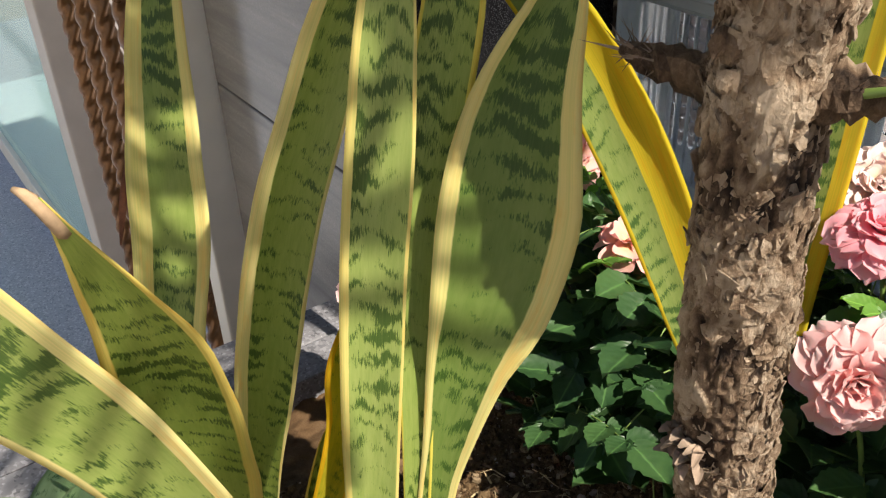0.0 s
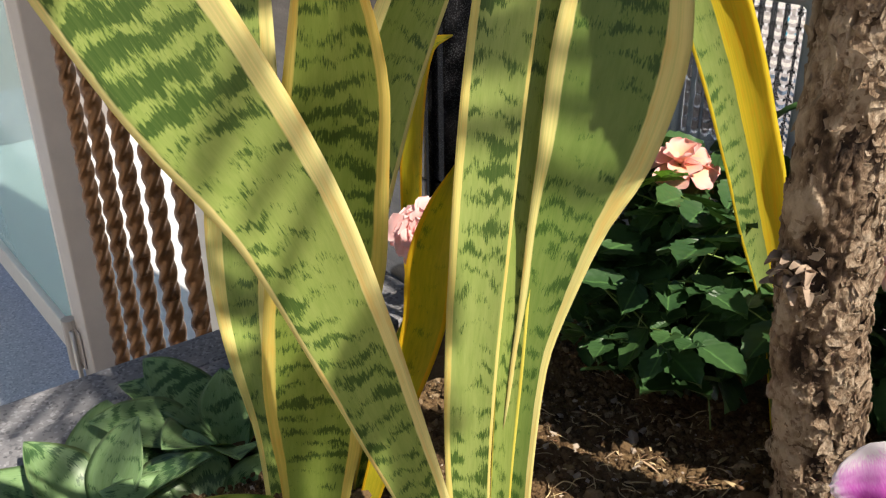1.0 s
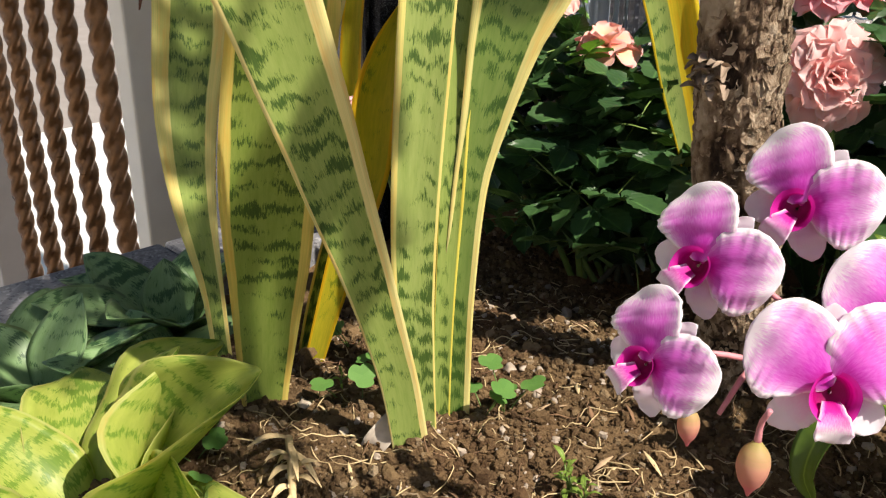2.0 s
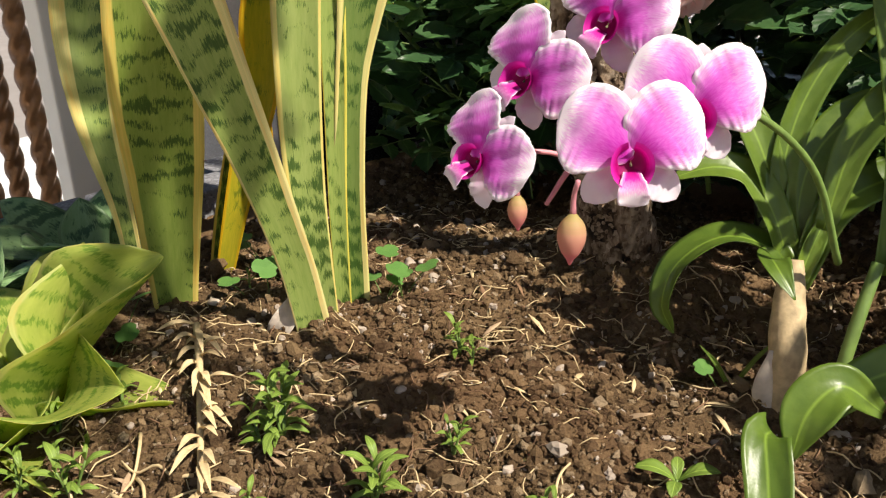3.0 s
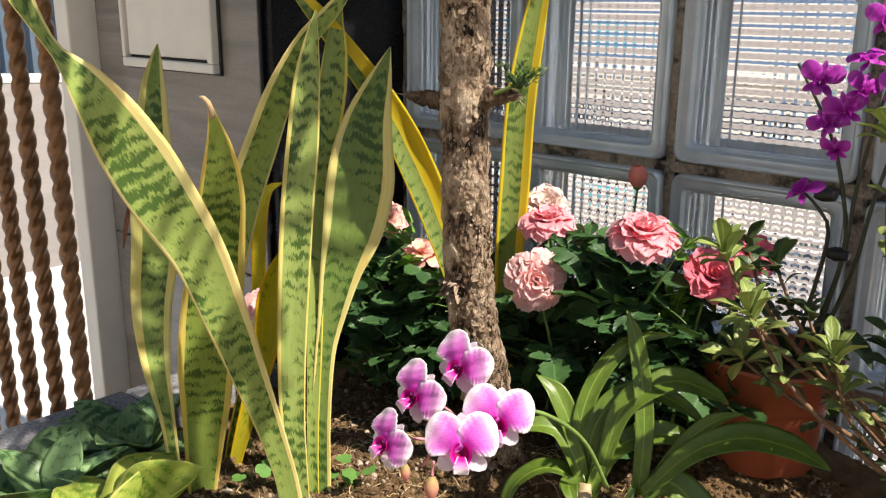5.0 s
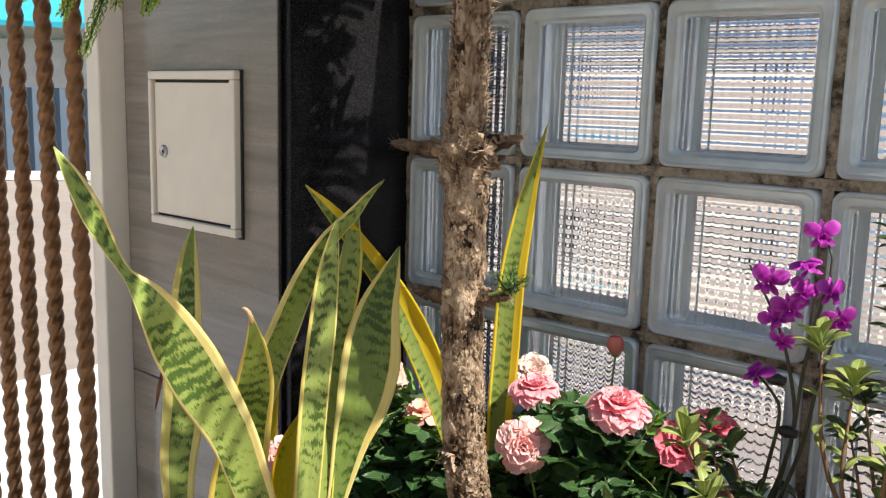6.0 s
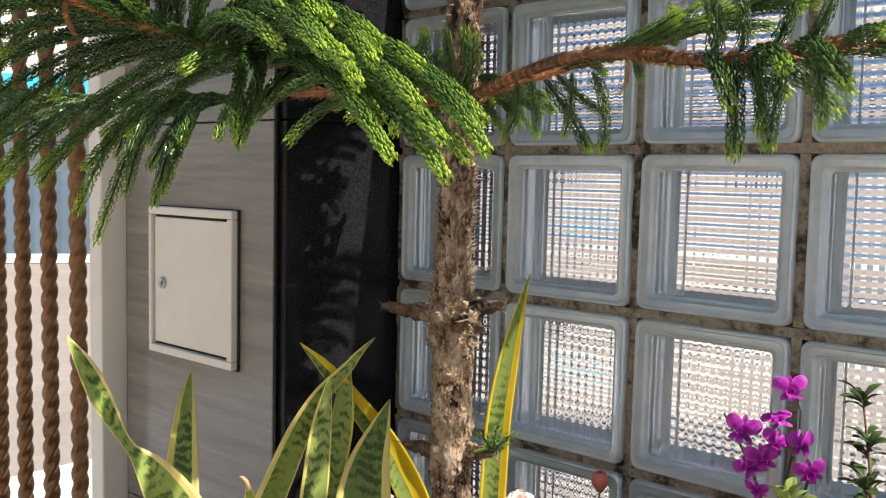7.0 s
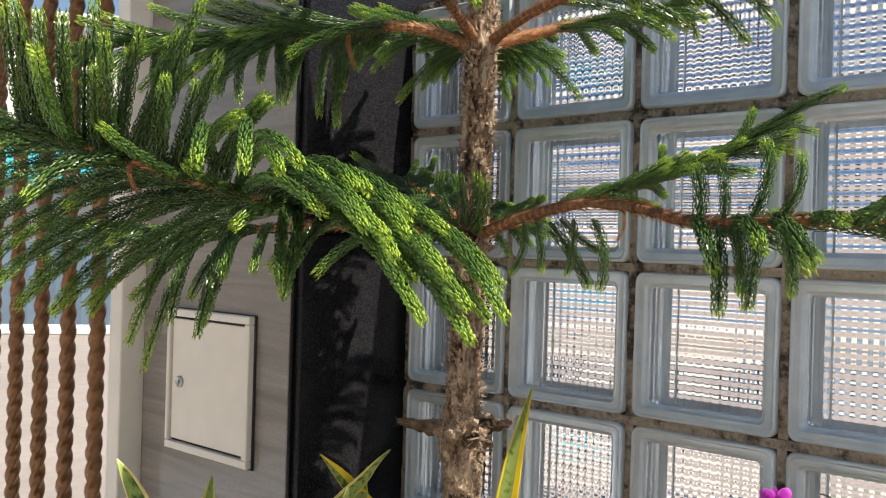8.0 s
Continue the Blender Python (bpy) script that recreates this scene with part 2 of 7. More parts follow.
def mat_bark():
    """Bark by depth: u is how far a plate stands out (0 the dark inner bark, 1 the pale outer flakes)."""
    q = Nodes("flaking_bark")
    uv, u, w = uv_parts(q)
    v = q.n("TexCoord").outputs["Object"]
    st = q.n("Mapping", {"Vector": v, "Scale": (1.0, 1.0, 0.6)}).outputs[0]
    a, b, c = q.noise(st, 420, 6, 0.75, 0.9), q.noise(st, 110, 5, 0.7, 0.8), q.noise(v, 26, 3)
    f = q.math("ADD", q.math("MULTIPLY", u, 0.50), q.math("ADD", q.math("MULTIPLY", a, 0.30), q.math("MULTIPLY", b, 0.42)))
    f = q.math("ADD", f, q.math("MULTIPLY", q.math("SUBTRACT", c, 0.5), 0.40))
    isl = q.n("NewGeometry").outputs["Random Per Island"]
    f = q.math("ADD", f, q.math("MULTIPLY", q.math("SUBTRACT", isl, 0.5), 0.22))
    col = q.ramp(f, [(0.34, (0.020, 0.014, 0.011)), (0.46, (0.075, 0.048, 0.032)), (0.58, (0.20, 0.132, 0.084)), (0.72, (0.38, 0.275, 0.185)), (0.90, (0.58, 0.46, 0.34))])
    return q.done(principled(q, col, 0.88, 0, q.bump(q.math("ADD", a, b), 0.9, 0.004), 0.25))


BARK = mat_bark()


def mat_needles():
    q = Nodes("pine_needle_green")
    uv, u, v = uv_parts(q)
    isl = q.n("NewGeometry").outputs["Random Per Island"]
    rnd = q.n("ObjectInfo").outputs["Random"]
    g = q.math("ADD", u, q.math("MULTIPLY", q.math("SUBTRACT", isl, 0.5), 0.30))
    g = q.math("ADD", g, q.math("MULTIPLY", q.math("SUBTRACT", rnd, 0.5), 0.16), True)
    col = q.ramp(g, [(0.0, (0.022, 0.052, 0.016)), (0.40, (0.075, 0.15, 0.032)), (0.70, (0.20, 0.34, 0.045)), (1.0, (0.46, 0.58, 0.07))])
    return q.done(leafy(q, col, 0.34, None, 0.16, (1.0, 1.0, 0.35), 0.5))


NEEDLE = mat_needles()
NEEDLE_DRY = plain("pine_needle_dry", (0.42, 0.19, 0.075), 0.75, 0, 0.5, 90)
SPINE = plain("dry_bark_spine", (0.27, 0.20, 0.145), 0.85, 0, 0.5, 110)


def mat_granite(name, base, speck, dark, rough, scale, vein=False, spec=0.5):
    q = Nodes(name)
    v = q.n("TexCoord").outputs["Object"]
    cells = q.n("TexVoronoi", {"Vector": v, "Scale": scale, "Randomness": 1.0}).outputs["Color"]
    k = q.n("SeparateColor", {0: cells}).outputs[0]
    col = q.ramp(k, [(0.0, dark), (0.25, base), (0.75, base), (1.0, speck)])
    col = q.mix(q.math("MULTIPLY", q.noise(v, 3.0, 4), 0.35), col, [c * 0.6 for c in base])
    if vein:
        st = q.n("Mapping", {"Vector": v, "Scale": (1.2, 1.2, 16.0)}).outputs[0]
        col = q.mix(q.n("MapRange", {"Value": q.noise(st, 2.2, 6, 0.62, 0.6), "From Min": 0.38, "From Max": 0.68, "To Max": 0.75}).outputs[0], col, [c * 0.50 for c in base])
    r = q.math("ADD", q.math("MULTIPLY", q.noise(v, 9, 4), 0.16), rough)
    return q.done(principled(q, col, r, 0, q.bump(q.noise(v, 40, 3), 0.02, 0.0005), spec))


GREY_STONE = mat_granite("grey_polished_stone", (0.30, 0.272, 0.238), (0.36, 0.33, 0.292), (0.26, 0.235, 0.205), 0.08, 700, True)
BLACK_STONE = mat_granite("black_polished_granite", (0.008, 0.008, 0.0095), (0.06, 0.06, 0.064), (0.005, 0.005, 0.006), 0.03, 1400, False, 0.10)
KERB_STONE = mat_granite("rough_grey_granite", (0.20, 0.20, 0.215), (0.34, 0.34, 0.36), (0.09, 0.09, 0.10), 0.65, 420)
FLOOR_STONE = mat_granite("blue_grey_terrazzo", (0.40, 0.44, 0.52), (0.62, 0.66, 0.72), (0.24, 0.27, 0.33), 0.45, 260)
APRON = plain("pale_stone_paving", (0.68, 0.67, 0.65), 0.7, 0, 0.1, 30, 0.4, 0.4, 0.004)
ROAD = plain("beige_concrete_road", (0.28, 0.25, 0.23), 0.85, 0, 0.12, 8, 0.3, 0.3, 0.003)


def mat_mortar():
    q = Nodes("weathered_mortar")
    v = q.n("TexCoord").outputs["Object"]
    a, b, c = q.noise(v, 130, 5, 0.7), q.noise(v, 22, 5, 0.7), q.noise(v, 7, 3)
    col = q.ramp(a, [(0.3, (0.20, 0.17, 0.135)), (0.6, (0.36, 0.31, 0.25)), (0.75, (0.46, 0.41, 0.34))])
    dirt = q.math("ADD", q.math("MULTIPLY", b, 0.75), q.math("MULTIPLY", c, 0.25))
    col = q.mix(q.n("MapRange", {"Value": dirt, "From Min": 0.49, "From Max": 0.57, "To Max": 0.9}).outputs[0], col, (0.030, 0.022, 0.016))
    return q.done(principled(q, col, 0.95, 0, q.bump(a, 0.9, 0.003), 0.2))


MORTAR = mat_mortar()
CREAM_METAL = plain("cream_painted_metal", (0.80, 0.74, 0.64), 0.38, 0, 0.05, 25, 0.05)
GATE_METAL = plain("taupe_painted_metal", (0.52, 0.46, 0.40), 0.45, 0, 0.08, 25, 0.05)
DARK_GAP = plain("dark_gap_and_seal", (0.02, 0.02, 0.02), 0.7, 0, 0.2, 60)
STEEL = plain("dull_steel", (0.50, 0.49, 0.47), 0.35, 0.9, 0.1, 60)
ROPE_METAL = plain("bronze_painted_iron", (0.20, 0.095, 0.036), 0.30, 0.35, 0.4, 80, 0.25)
TERRACOTTA = plain("terracotta_plastic", (0.34, 0.085, 0.04), 0.45, 0, 0.1, 30, 0.08)
HUSK = plain("papery_cane_sheath", (0.42, 0.32, 0.18), 0.75, 0, 0.5, 160, 0.6)
HUSK_W = plain("white_papery_sheath", (0.60, 0.52, 0.43), 0.8, 0, 0.3, 140, 0.3)
PEBBLE = plain("pale_pebble", (0.38, 0.31, 0.245), 0.7, 0, 0.3, 90, 0.3)
WALL_PAINT = plain("cream_wall_render", (0.74, 0.69, 0.61), 0.85, 0, 0.06, 12, 0.3)
FENCE_BLUE = plain("blue_grey_sheet", (0.10, 0.145, 0.20), 0.6, 0, 0.15, 2)
AWNING = plain("teal_awning_cloth", (0.02, 0.30, 0.42), 0.8, 0, 0.1, 3)
PAVING = plain("warm_pale_paving", (0.50, 0.45, 0.38), 0.8, 0, 0.1, 12, 0.3)
BLACK_PLASTIC = plain("black_clip_plastic", (0.015, 0.015, 0.015), 0.4, 0, 0.1, 50)


def mat_glass(name, colour, rough=0.0, ior=1.45):
    q = Nodes(name)
    return q.done(q.n("BsdfGlass", {"Color": (*colour, 1), "Roughness": rough, "IOR": ior}).outputs[0])


BLOCK_PANE = mat_glass("ribbed_clear_glass", (0.98, 0.98, 0.99))


def mat_rim():
    q = Nodes("pale_blue_cast_glass")
    v = q.n("TexCoord").outputs["Object"]
    col = q.ramp(q.noise(v, 30, 3), [(0.35, (0.60, 0.68, 0.73)), (0.65, (0.72, 0.79, 0.84))])
    a = principled(q, col, 0.08, 0, q.bump(q.noise(v, 60, 3), 0.06, 0.002), 0.7)
    b = q.n("BsdfGlass", {"Color": (0.83, 0.93, 0.98, 1), "Roughness": 0.05, "IOR": 1.45}).outputs[0]
    return q.done(q.n("MixShader", {0: 0.38, 1: a, 2: b}).outputs[0])


RIM = mat_rim()


def mat_gate_glass():
    q = Nodes("pale_gate_glass")
    a = q.n("BsdfTransparent", {"Color": (0.72, 0.88, 0.86, 1)}).outputs[0]
    b = principled(q, (0.72, 0.84, 0.83), 0.06)
    return q.done(q.n("MixShader", {0: 0.45, 1: a, 2: b}).outputs[0])


GATE_GLASS = mat_gate_glass()

# ---- building helpers ----
def mesh(name, verts, faces, mat, uvs=None, smooth=True, mats=None, fmat=None):
    me = bpy.data.meshes.new(name)
    me.from_pydata([tuple(v) for v in verts], [], [tuple(f) for f in faces])
    for m in (mats or [mat]):
        me.materials.append(m)
    if fmat is not None:
        me.polygons.foreach_set("material_index", fmat)
    if smooth:
        me.polygons.foreach_set("use_smooth", [True] * len(me.polygons))
    if uvs is not None:
        lay = me.uv_layers.new(name="UVMap")
        idx = np.empty(len(me.loops), dtype=np.int32)
        me.loops.foreach_get("vertex_index", idx)
        lay.data.foreach_set("uv", np.asarray(uvs, dtype=np.float32)[idx].ravel())
    me.update()
    return me


def add(name, me, parent=None, m=None, label=""):
    ob = new(name, me)
    if parent is not None:
        ob.parent = parent
    if m is not None:
        ob.matrix_local = m
    if label:
        ob["label"] = label
    return ob


def thing(name, label, category, at=(0, 0, 0), group="", kind="", data=None):
    ob = new(name, data)
    ob.location = at
    return tagged(ob, label, category, group, kind)


def part(name, bm, material, parent, label=""):
    me = bpy.data.meshes.new(name)
    bm.to_mesh(me)
    bm.free()
    me.materials.append(material)
    return add(name, me, parent, None, label)


def box_bm(lo, hi, bevel=0.0, seg=2):
    bm = bmesh.new()
    bmesh.ops.create_cube(bm, size=1.0)
    c, s = [(a + b) / 2 for a, b in zip(lo, hi)], [b - a for a, b in zip(lo, hi)]
    for v in bm.verts:
        v.co = Vector((c[0] + v.co.x * s[0], c[1] + v.co.y * s[1], c[2] + v.co.z * s[2]))
    if bevel > 0:
        bmesh.ops.bevel(bm, geom=list(bm.edges), offset=bevel, segments=seg, affect="EDGES", profile=0.5)
    return bm


def spline(points, n):
    """Points and widths on a smooth curve through the given rows (position, width)."""
    p = [np.array([*a, w], dtype=float) for a, w in points]
    seg = [max(1e-6, np.linalg.norm(b[:3] - a[:3])) for a, b in zip(p, p[1:])]
    t = np.concatenate([[0], np.cumsum(seg)])
    out = []
    for s in np.linspace(0, t[-1], n):
        i = min(len(seg) - 1, int(np.searchsorted(t, s, side="right") - 1))
        f = (s - t[i]) / seg[i]
        m0 = (p[i + 1] - p[i - 1]) / (t[i + 1] - t[i - 1]) if i > 0 else (p[1] - p[0]) / seg[0]
        m1 = (p[i + 2] - p[i]) / (t[i + 2] - t[i]) if i + 2 < len(p) else (p[-1] - p[-2]) / seg[-1]
        h = seg[i]
        out.append((2 * f**3 - 3 * f**2 + 1) * p[i] + (f**3 - 2 * f**2 + f) * h * m0 + (-2 * f**3 + 3 * f**2) * p[i + 1] + (f**3 - f**2) * h * m1)
    return np.array(out), np.linspace(0, t[-1], n)


def blade(points, normal, n=30, m=5, cup=0.12, thick=0.0018, twist=None, wave=0.0, seed=0, vunit=True):
    """A leaf blade along a spine: rows of (position, width). It cups across, has thickness and thin rims. Returns verts, faces, uvs."""
    c, s = spline(points, n)
    rng = random.Random(seed)
    ph = [rng.uniform(0, 6.28) for _ in range(4)]
    front, back, uv = [], [], []
    nrm = np.array(normal, dtype=float)
    for i in range(n):
        a, b = c[max(0, i - 1)][:3], c[min(n - 1, i + 1)][:3]
        t = (b - a) / max(1e-9, np.linalg.norm(b - a))
        side = np.cross(t, nrm)
        side /= max(1e-9, np.linalg.norm(side))
        up = np.cross(side, t)
        if twist is not None:
            ang = radians(np.interp(i / (n - 1), [k[0] for k in twist], [k[1] for k in twist]))
            side, up = side * math.cos(ang) + up * math.sin(ang), up * math.cos(ang) - side * math.sin(ang)
        w = max(0.0004, c[i][3])
        for j in range(2 * m + 1):
            u = j / m - 1
            rip = wave * w * abs(u) ** 2 * (math.sin(s[i] * 45 + ph[0] + (1.5 if u > 0 else 0)) + 0.5 * math.sin(s[i] * 97 + ph[1]))
            q = c[i][:3] + side * (w / 2 * u) + up * (cup * w * u * u + rip)
            th = min(thick, w * 0.25) * (1 - 0.85 * u * u)
            front.append(q + up * th / 2)
            back.append(q - up * th / 2)
            uv.append((u / 2 + 0.5, s[i] if vunit else s[i] / s[-1]))
    k, N = 2 * m + 1, n * (2 * m + 1)
    faces = []
    for i in range(n - 1):
        for j in range(k - 1):
            a = i * k + j
            faces.append((a, a + 1, a + k + 1, a + k))
            faces.append((N + a, N + a + k, N + a + k + 1, N + a + 1))
        a, b = i * k, i * k + k - 1
        faces.append((a, a + k, N + a + k, N + a))
        faces.append((b, N + b, N + b + k, b + k))
    for j in range(k - 1):
        faces.append((j, N + j, N + j + 1, j + 1))
        a = (n - 1) * k + j
        faces.append((a, a + 1, N + a + 1, N + a))
    return front + back, faces, uv + uv


def tube(points, n=16, k=8, lump=0.0, seed=0):
    """A round stem through rows of (position, radius)."""
    c, s = spline(points, n)
    rng = random.Random(seed)
    V, Fc, U = [], [], []
    for i in range(n):
        a, b = c[max(0, i - 1)][:3], c[min(n - 1, i + 1)][:3]
        t = (b - a) / max(1e-9, np.linalg.norm(b - a))
        x = np.cross(t, (0.31, 0.87, 0.39))
        x /= np.linalg.norm(x)
        y = np.cross(t, x)
        for j in range(k):
            g = 2 * math.pi * j / k
            r = max(0.0002, c[i][3]) * (1 + lump * (rng.random() - 0.5))
            V.append(c[i][:3] + x * (r * math.cos(g)) + y * (r * math.sin(g)))
            U.append((j / k, s[i]))
    for i in range(n - 1):
        for j in range(k):
            Fc.append((i * k + j, i * k + (j + 1) % k, (i + 1) * k + (j + 1) % k, (i + 1) * k + j))
    Fc.append(tuple(range(k))[::-1])
    Fc.append(tuple((n - 1) * k + j for j in range(k)))
    return V, Fc, U


class Heap:
    """Many small shapes in one mesh."""

    def __init__(self):
        self.v, self.f, self.u, self.k = [], [], [], []

    def put(self, V, Fc, U=None, mat=0):
        o = len(self.v)
        self.v += list(V)
        self.f += [tuple(i + o for i in f) for f in Fc]
        self.u += list(U) if U is not None else [(0.5, 0.5)] * len(V)
        self.k += [mat] * len(Fc)

    def mesh(self, name, mats, smooth=True):
        return mesh(name, self.v, self.f, None, self.u, smooth, mats, self.k)


def stalk(name, pts, mat, parent, n=14, k=8, label="", lump=0.0):
    V, Fc, U = tube(pts, n, k, lump)
    return add(name, mesh(name, V, Fc, mat, U), parent, None, label)


def lathe(profile, k=48):
    V, Fc = [], []
    for r, z in profile:
        for j in range(k):
            V.append((r * math.cos(2 * math.pi * j / k), r * math.sin(2 * math.pi * j / k), z))
    for i in range(len(profile) - 1):
        for j in range(k):
            Fc.append((i * k + j, i * k + (j + 1) % k, (i + 1) * k + (j + 1) % k, (i + 1) * k + j))
    return V, Fc


def basis(forward, up=(0, 0, 1), at=(0, 0, 0), scale=1.0, roll=0.0):
    """A pose whose z points forward and whose y points up as far as it can."""
    z = Vector(forward).normalized()
    x = Vector(up).cross(z).normalized()
    y = z.cross(x)
    m = Matrix((x, y, z)).transposed().to_4x4()
    return Matrix.Translation(at) @ m @ Matrix.Rotation(radians(roll), 4, "Z") @ Matrix.Scale(scale, 4)


def soil_height(x, y):
    h = -0.012 - 0.10 * max(0.0, -0.40 - y) * 0.5 - 0.03 * max(0.0, x - 0.1) * 0.5
    h += 0.016 * math.exp(-((x - 0.07) ** 2 + (y + 0.42) ** 2) / 0.012)
    h += 0.020 * math.exp(-((x - 0.19) ** 2 + (y + 0.25) ** 2) / 0.006)
    h += 0.030 * math.exp(-((x - 0.368) ** 2 + (y + 0.092) ** 2) / 0.012)
    h -= 0.030 * min(1.0, max(0.0, (-0.08 - x) / 0.10))
    h += 0.011 * noise.noise((x * 9, y * 9, 0.3)) + 0.006 * noise.noise((x * 27, y * 27, 4.1)) + 0.0045 * noise.noise((x * 62, y * 62, 7.7)) + 0.0030 * abs(noise.noise((x * 120, y * 120, 5.1))) + 0.0022 * noise.noise((x * 230, y * 230, 2.2))
    return h

# ---- setting: ground, street, walls, pillar, gate ----
FLOOR_Z = -0.72


def slab(name, lo, hi, mat, label, category, bevel=0.0, kind="structure"):
    bm = box_bm(lo, hi, bevel)
    me = bpy.data.meshes.new(name)
    bm.to_mesh(me)
    bm.free()
    me.materials.append(mat)
    return tagged(new(name, me), label, category, "", kind)


def ground_sheet():
    R = 260.0
    me = mesh("ground", [(-R, -R, FLOOR_Z - 0.02), (R, -R, FLOOR_Z - 0.02), (R, R, FLOOR_Z - 0.02), (-R, R, FLOOR_Z - 0.02)], [(0, 1, 2, 3)], ROAD, None, False)
    tagged(new("ground", me), "beige concrete street running past the gate", "road", "", "structure")


ground_sheet()
slab("pavement", (-3.2, -0.24, FLOOR_Z - 0.02), (3.0, 1.25, FLOOR_Z - 0.004), APRON, "pale sunlit stone paving outside the gate", "pavement")
# unseen pale paving, added as a warm bounce for the pillar and gate
slab("courtyard", (-0.9, -3.2, FLOOR_Z - 0.02), (3.0, -0.87, FLOOR_Z), PAVING, "unseen warm pale paving added to bounce light onto the pillar", "floor")
slab("floor", (-4.0, -3.2, FLOOR_Z - 0.02), (-0.902, -0.246, FLOOR_Z), FLOOR_STONE, "blue-grey terrazzo courtyard floor inside the gate", "floor")
# unseen wall, added to close the place and throw light back
slab("wall_south", (-4.0, -3.4, FLOOR_Z), (3.0, -3.2, 2.2), WALL_PAINT, "unseen plain cream wall added to close the courtyard and bounce light", "wall")

# planter: sides, kerb stones and soil
slab("planter_side", (-0.28, -0.86, FLOOR_Z), (1.6, -0.82, -0.06), KERB_STONE, "grey granite front of the raised planter", "planter", 0.004)
slab("planter_end", (-0.28, -0.82, FLOOR_Z), (-0.24, -0.222, -0.06), KERB_STONE, "grey granite end of the raised planter", "planter", 0.004)
slab("planter_end_east", (1.56, -0.82, FLOOR_Z), (1.60, 0.0, -0.06), KERB_STONE, "grey granite end of the raised planter", "planter", 0.004)


def kerb_stones():
    kerb = thing("kerb", "rough grey granite kerb stones edging the planter", "kerb", (0, 0, 0), "", "structure")
    rng = random.Random(4)
    y = -0.224
    while y > -0.84:
        ln = rng.uniform(0.15, 0.24)
        for x0, x1, dz in ((-0.292, -0.243, 0.0), (-0.239, -0.196, 0.004)):
            bm = box_bm((x0 + rng.uniform(0, 0.002), y - ln + 0.003, -0.10), (x1, y, -0.022 + dz + rng.uniform(-0.003, 0.002)), 0.004, 2)
            for v in bm.verts:
                v.co += Vector((rng.uniform(-1, 1), rng.uniform(-1, 1), rng.uniform(-1, 1))) * 0.0012
            part("kerb_stone", bm, KERB_STONE, kerb)
        y -= ln
    return kerb


kerb_stones()


def soil_bed():
    x0, x1, y0, y1 = -0.20, 1.56, -0.82, 0.0
    xs = np.concatenate([np.arange(x0, 0.56, 0.0030), np.arange(0.56, x1 + 0.02, 0.02)])
    ys = np.concatenate([np.arange(y0, -0.66, 0.02), np.arange(-0.66, y1 + 0.003, 0.0030)])
    nx, ny = len(xs), len(ys)
    V = [(x, y, soil_height(x, y)) for y in ys for x in xs]
    Fc = [(j * nx + i, j * nx + i + 1, (j + 1) * nx + i + 1, (j + 1) * nx + i) for j in range(ny - 1) for i in range(nx - 1)]
    tagged(new("soil", mesh("soil", V, Fc, SOIL)), "crumbly reddish-brown garden soil filling the planter", "soil", "", "structure")


soil_bed()

# glass block wall: mortar grid with a block in every square
PITCH, Z_BASE, COLS, ROWS_N = 0.2, -0.14, range(-1, 6), range(0, 6)


def rounded_square(half, r, k=5):
    out = []
    for cx, cy, a0 in ((1, 1, 0), (-1, 1, 90), (-1, -1, 180), (1, -1, 270)):
        for i in range(k + 1):
            a = radians(a0 + 90 * i / k)
            out.append((cx * (half - r) + r * math.cos(a), cy * (half - r) + r * math.sin(a)))
    return out


def block_rim_mesh():
    """The hollow glass body: rounded front lip, inward step, deep side walls."""
    prof = [(0.0, 0.078), (0.0, 0.002), (0.0008, -0.003), (0.0025, -0.006), (0.0042, -0.0062), (0.0056, -0.004), (0.0068, -0.0035), (0.0130, -0.0046), (0.0146, -0.0030),
            (0.0160, 0.0015), (0.0176, 0.0028), (0.0196, 0.0030), (0.0200, 0.0095), (0.011, 0.0115), (0.010, 0.067), (0.020, 0.069), (0.020, 0.074)]
    V, Fc = [], []
    ring = None
    for inset, y in prof:
        pts = rounded_square(0.0945 - inset, max(0.004, 0.012 - inset * 0.3))
        ring = len(pts)
        V += [(p[0], y, p[1]) for p in pts]
    L = len(prof)
    for i in range(L):
        for j in range(ring):
            a, b = i * ring, ((i + 1) % L) * ring
            Fc.append((a + j, b + j, b + (j + 1) % ring, a + (j + 1) % ring))
    return mesh("glass_body", V, Fc, RIM)


def ribbed_pane_mesh(name, upright, y0, thick, ribs=13, amp=0.0011, half=0.0758):
    n = ribs * 8
    V, Fc = [], []
    for i in range(n + 1):
        a = -half + 2 * half * i / n
        d = amp * math.cos(2 * math.pi * i / 8)
        for e in (-half, half):
            V.append((a, y0, e) if upright else (e, y0, a))
        for e in (-half, half):
            V.append((a, y0 + thick + d, e) if upright else (e, y0 + thick + d, a))
    for i in range(n):
        a, b = i * 4, i * 4 + 4
        Fc += [(a, a + 1, b + 1, b), (a + 2, b + 2, b + 3, a + 3), (a, b, b + 2, a + 2), (a + 1, a + 3, b + 3, b + 1)]
    Fc += [(0, 2, 3, 1), (n * 4, n * 4 + 1, n * 4 + 3, n * 4 + 2)]
    me = mesh(name, V, Fc, BLOCK_PANE, None, False)
    bm = bmesh.new()
    bm.from_mesh(me)
    bmesh.ops.recalc_face_normals(bm, faces=bm.faces)
    bm.to_mesh(me)
    bm.free()
    return me


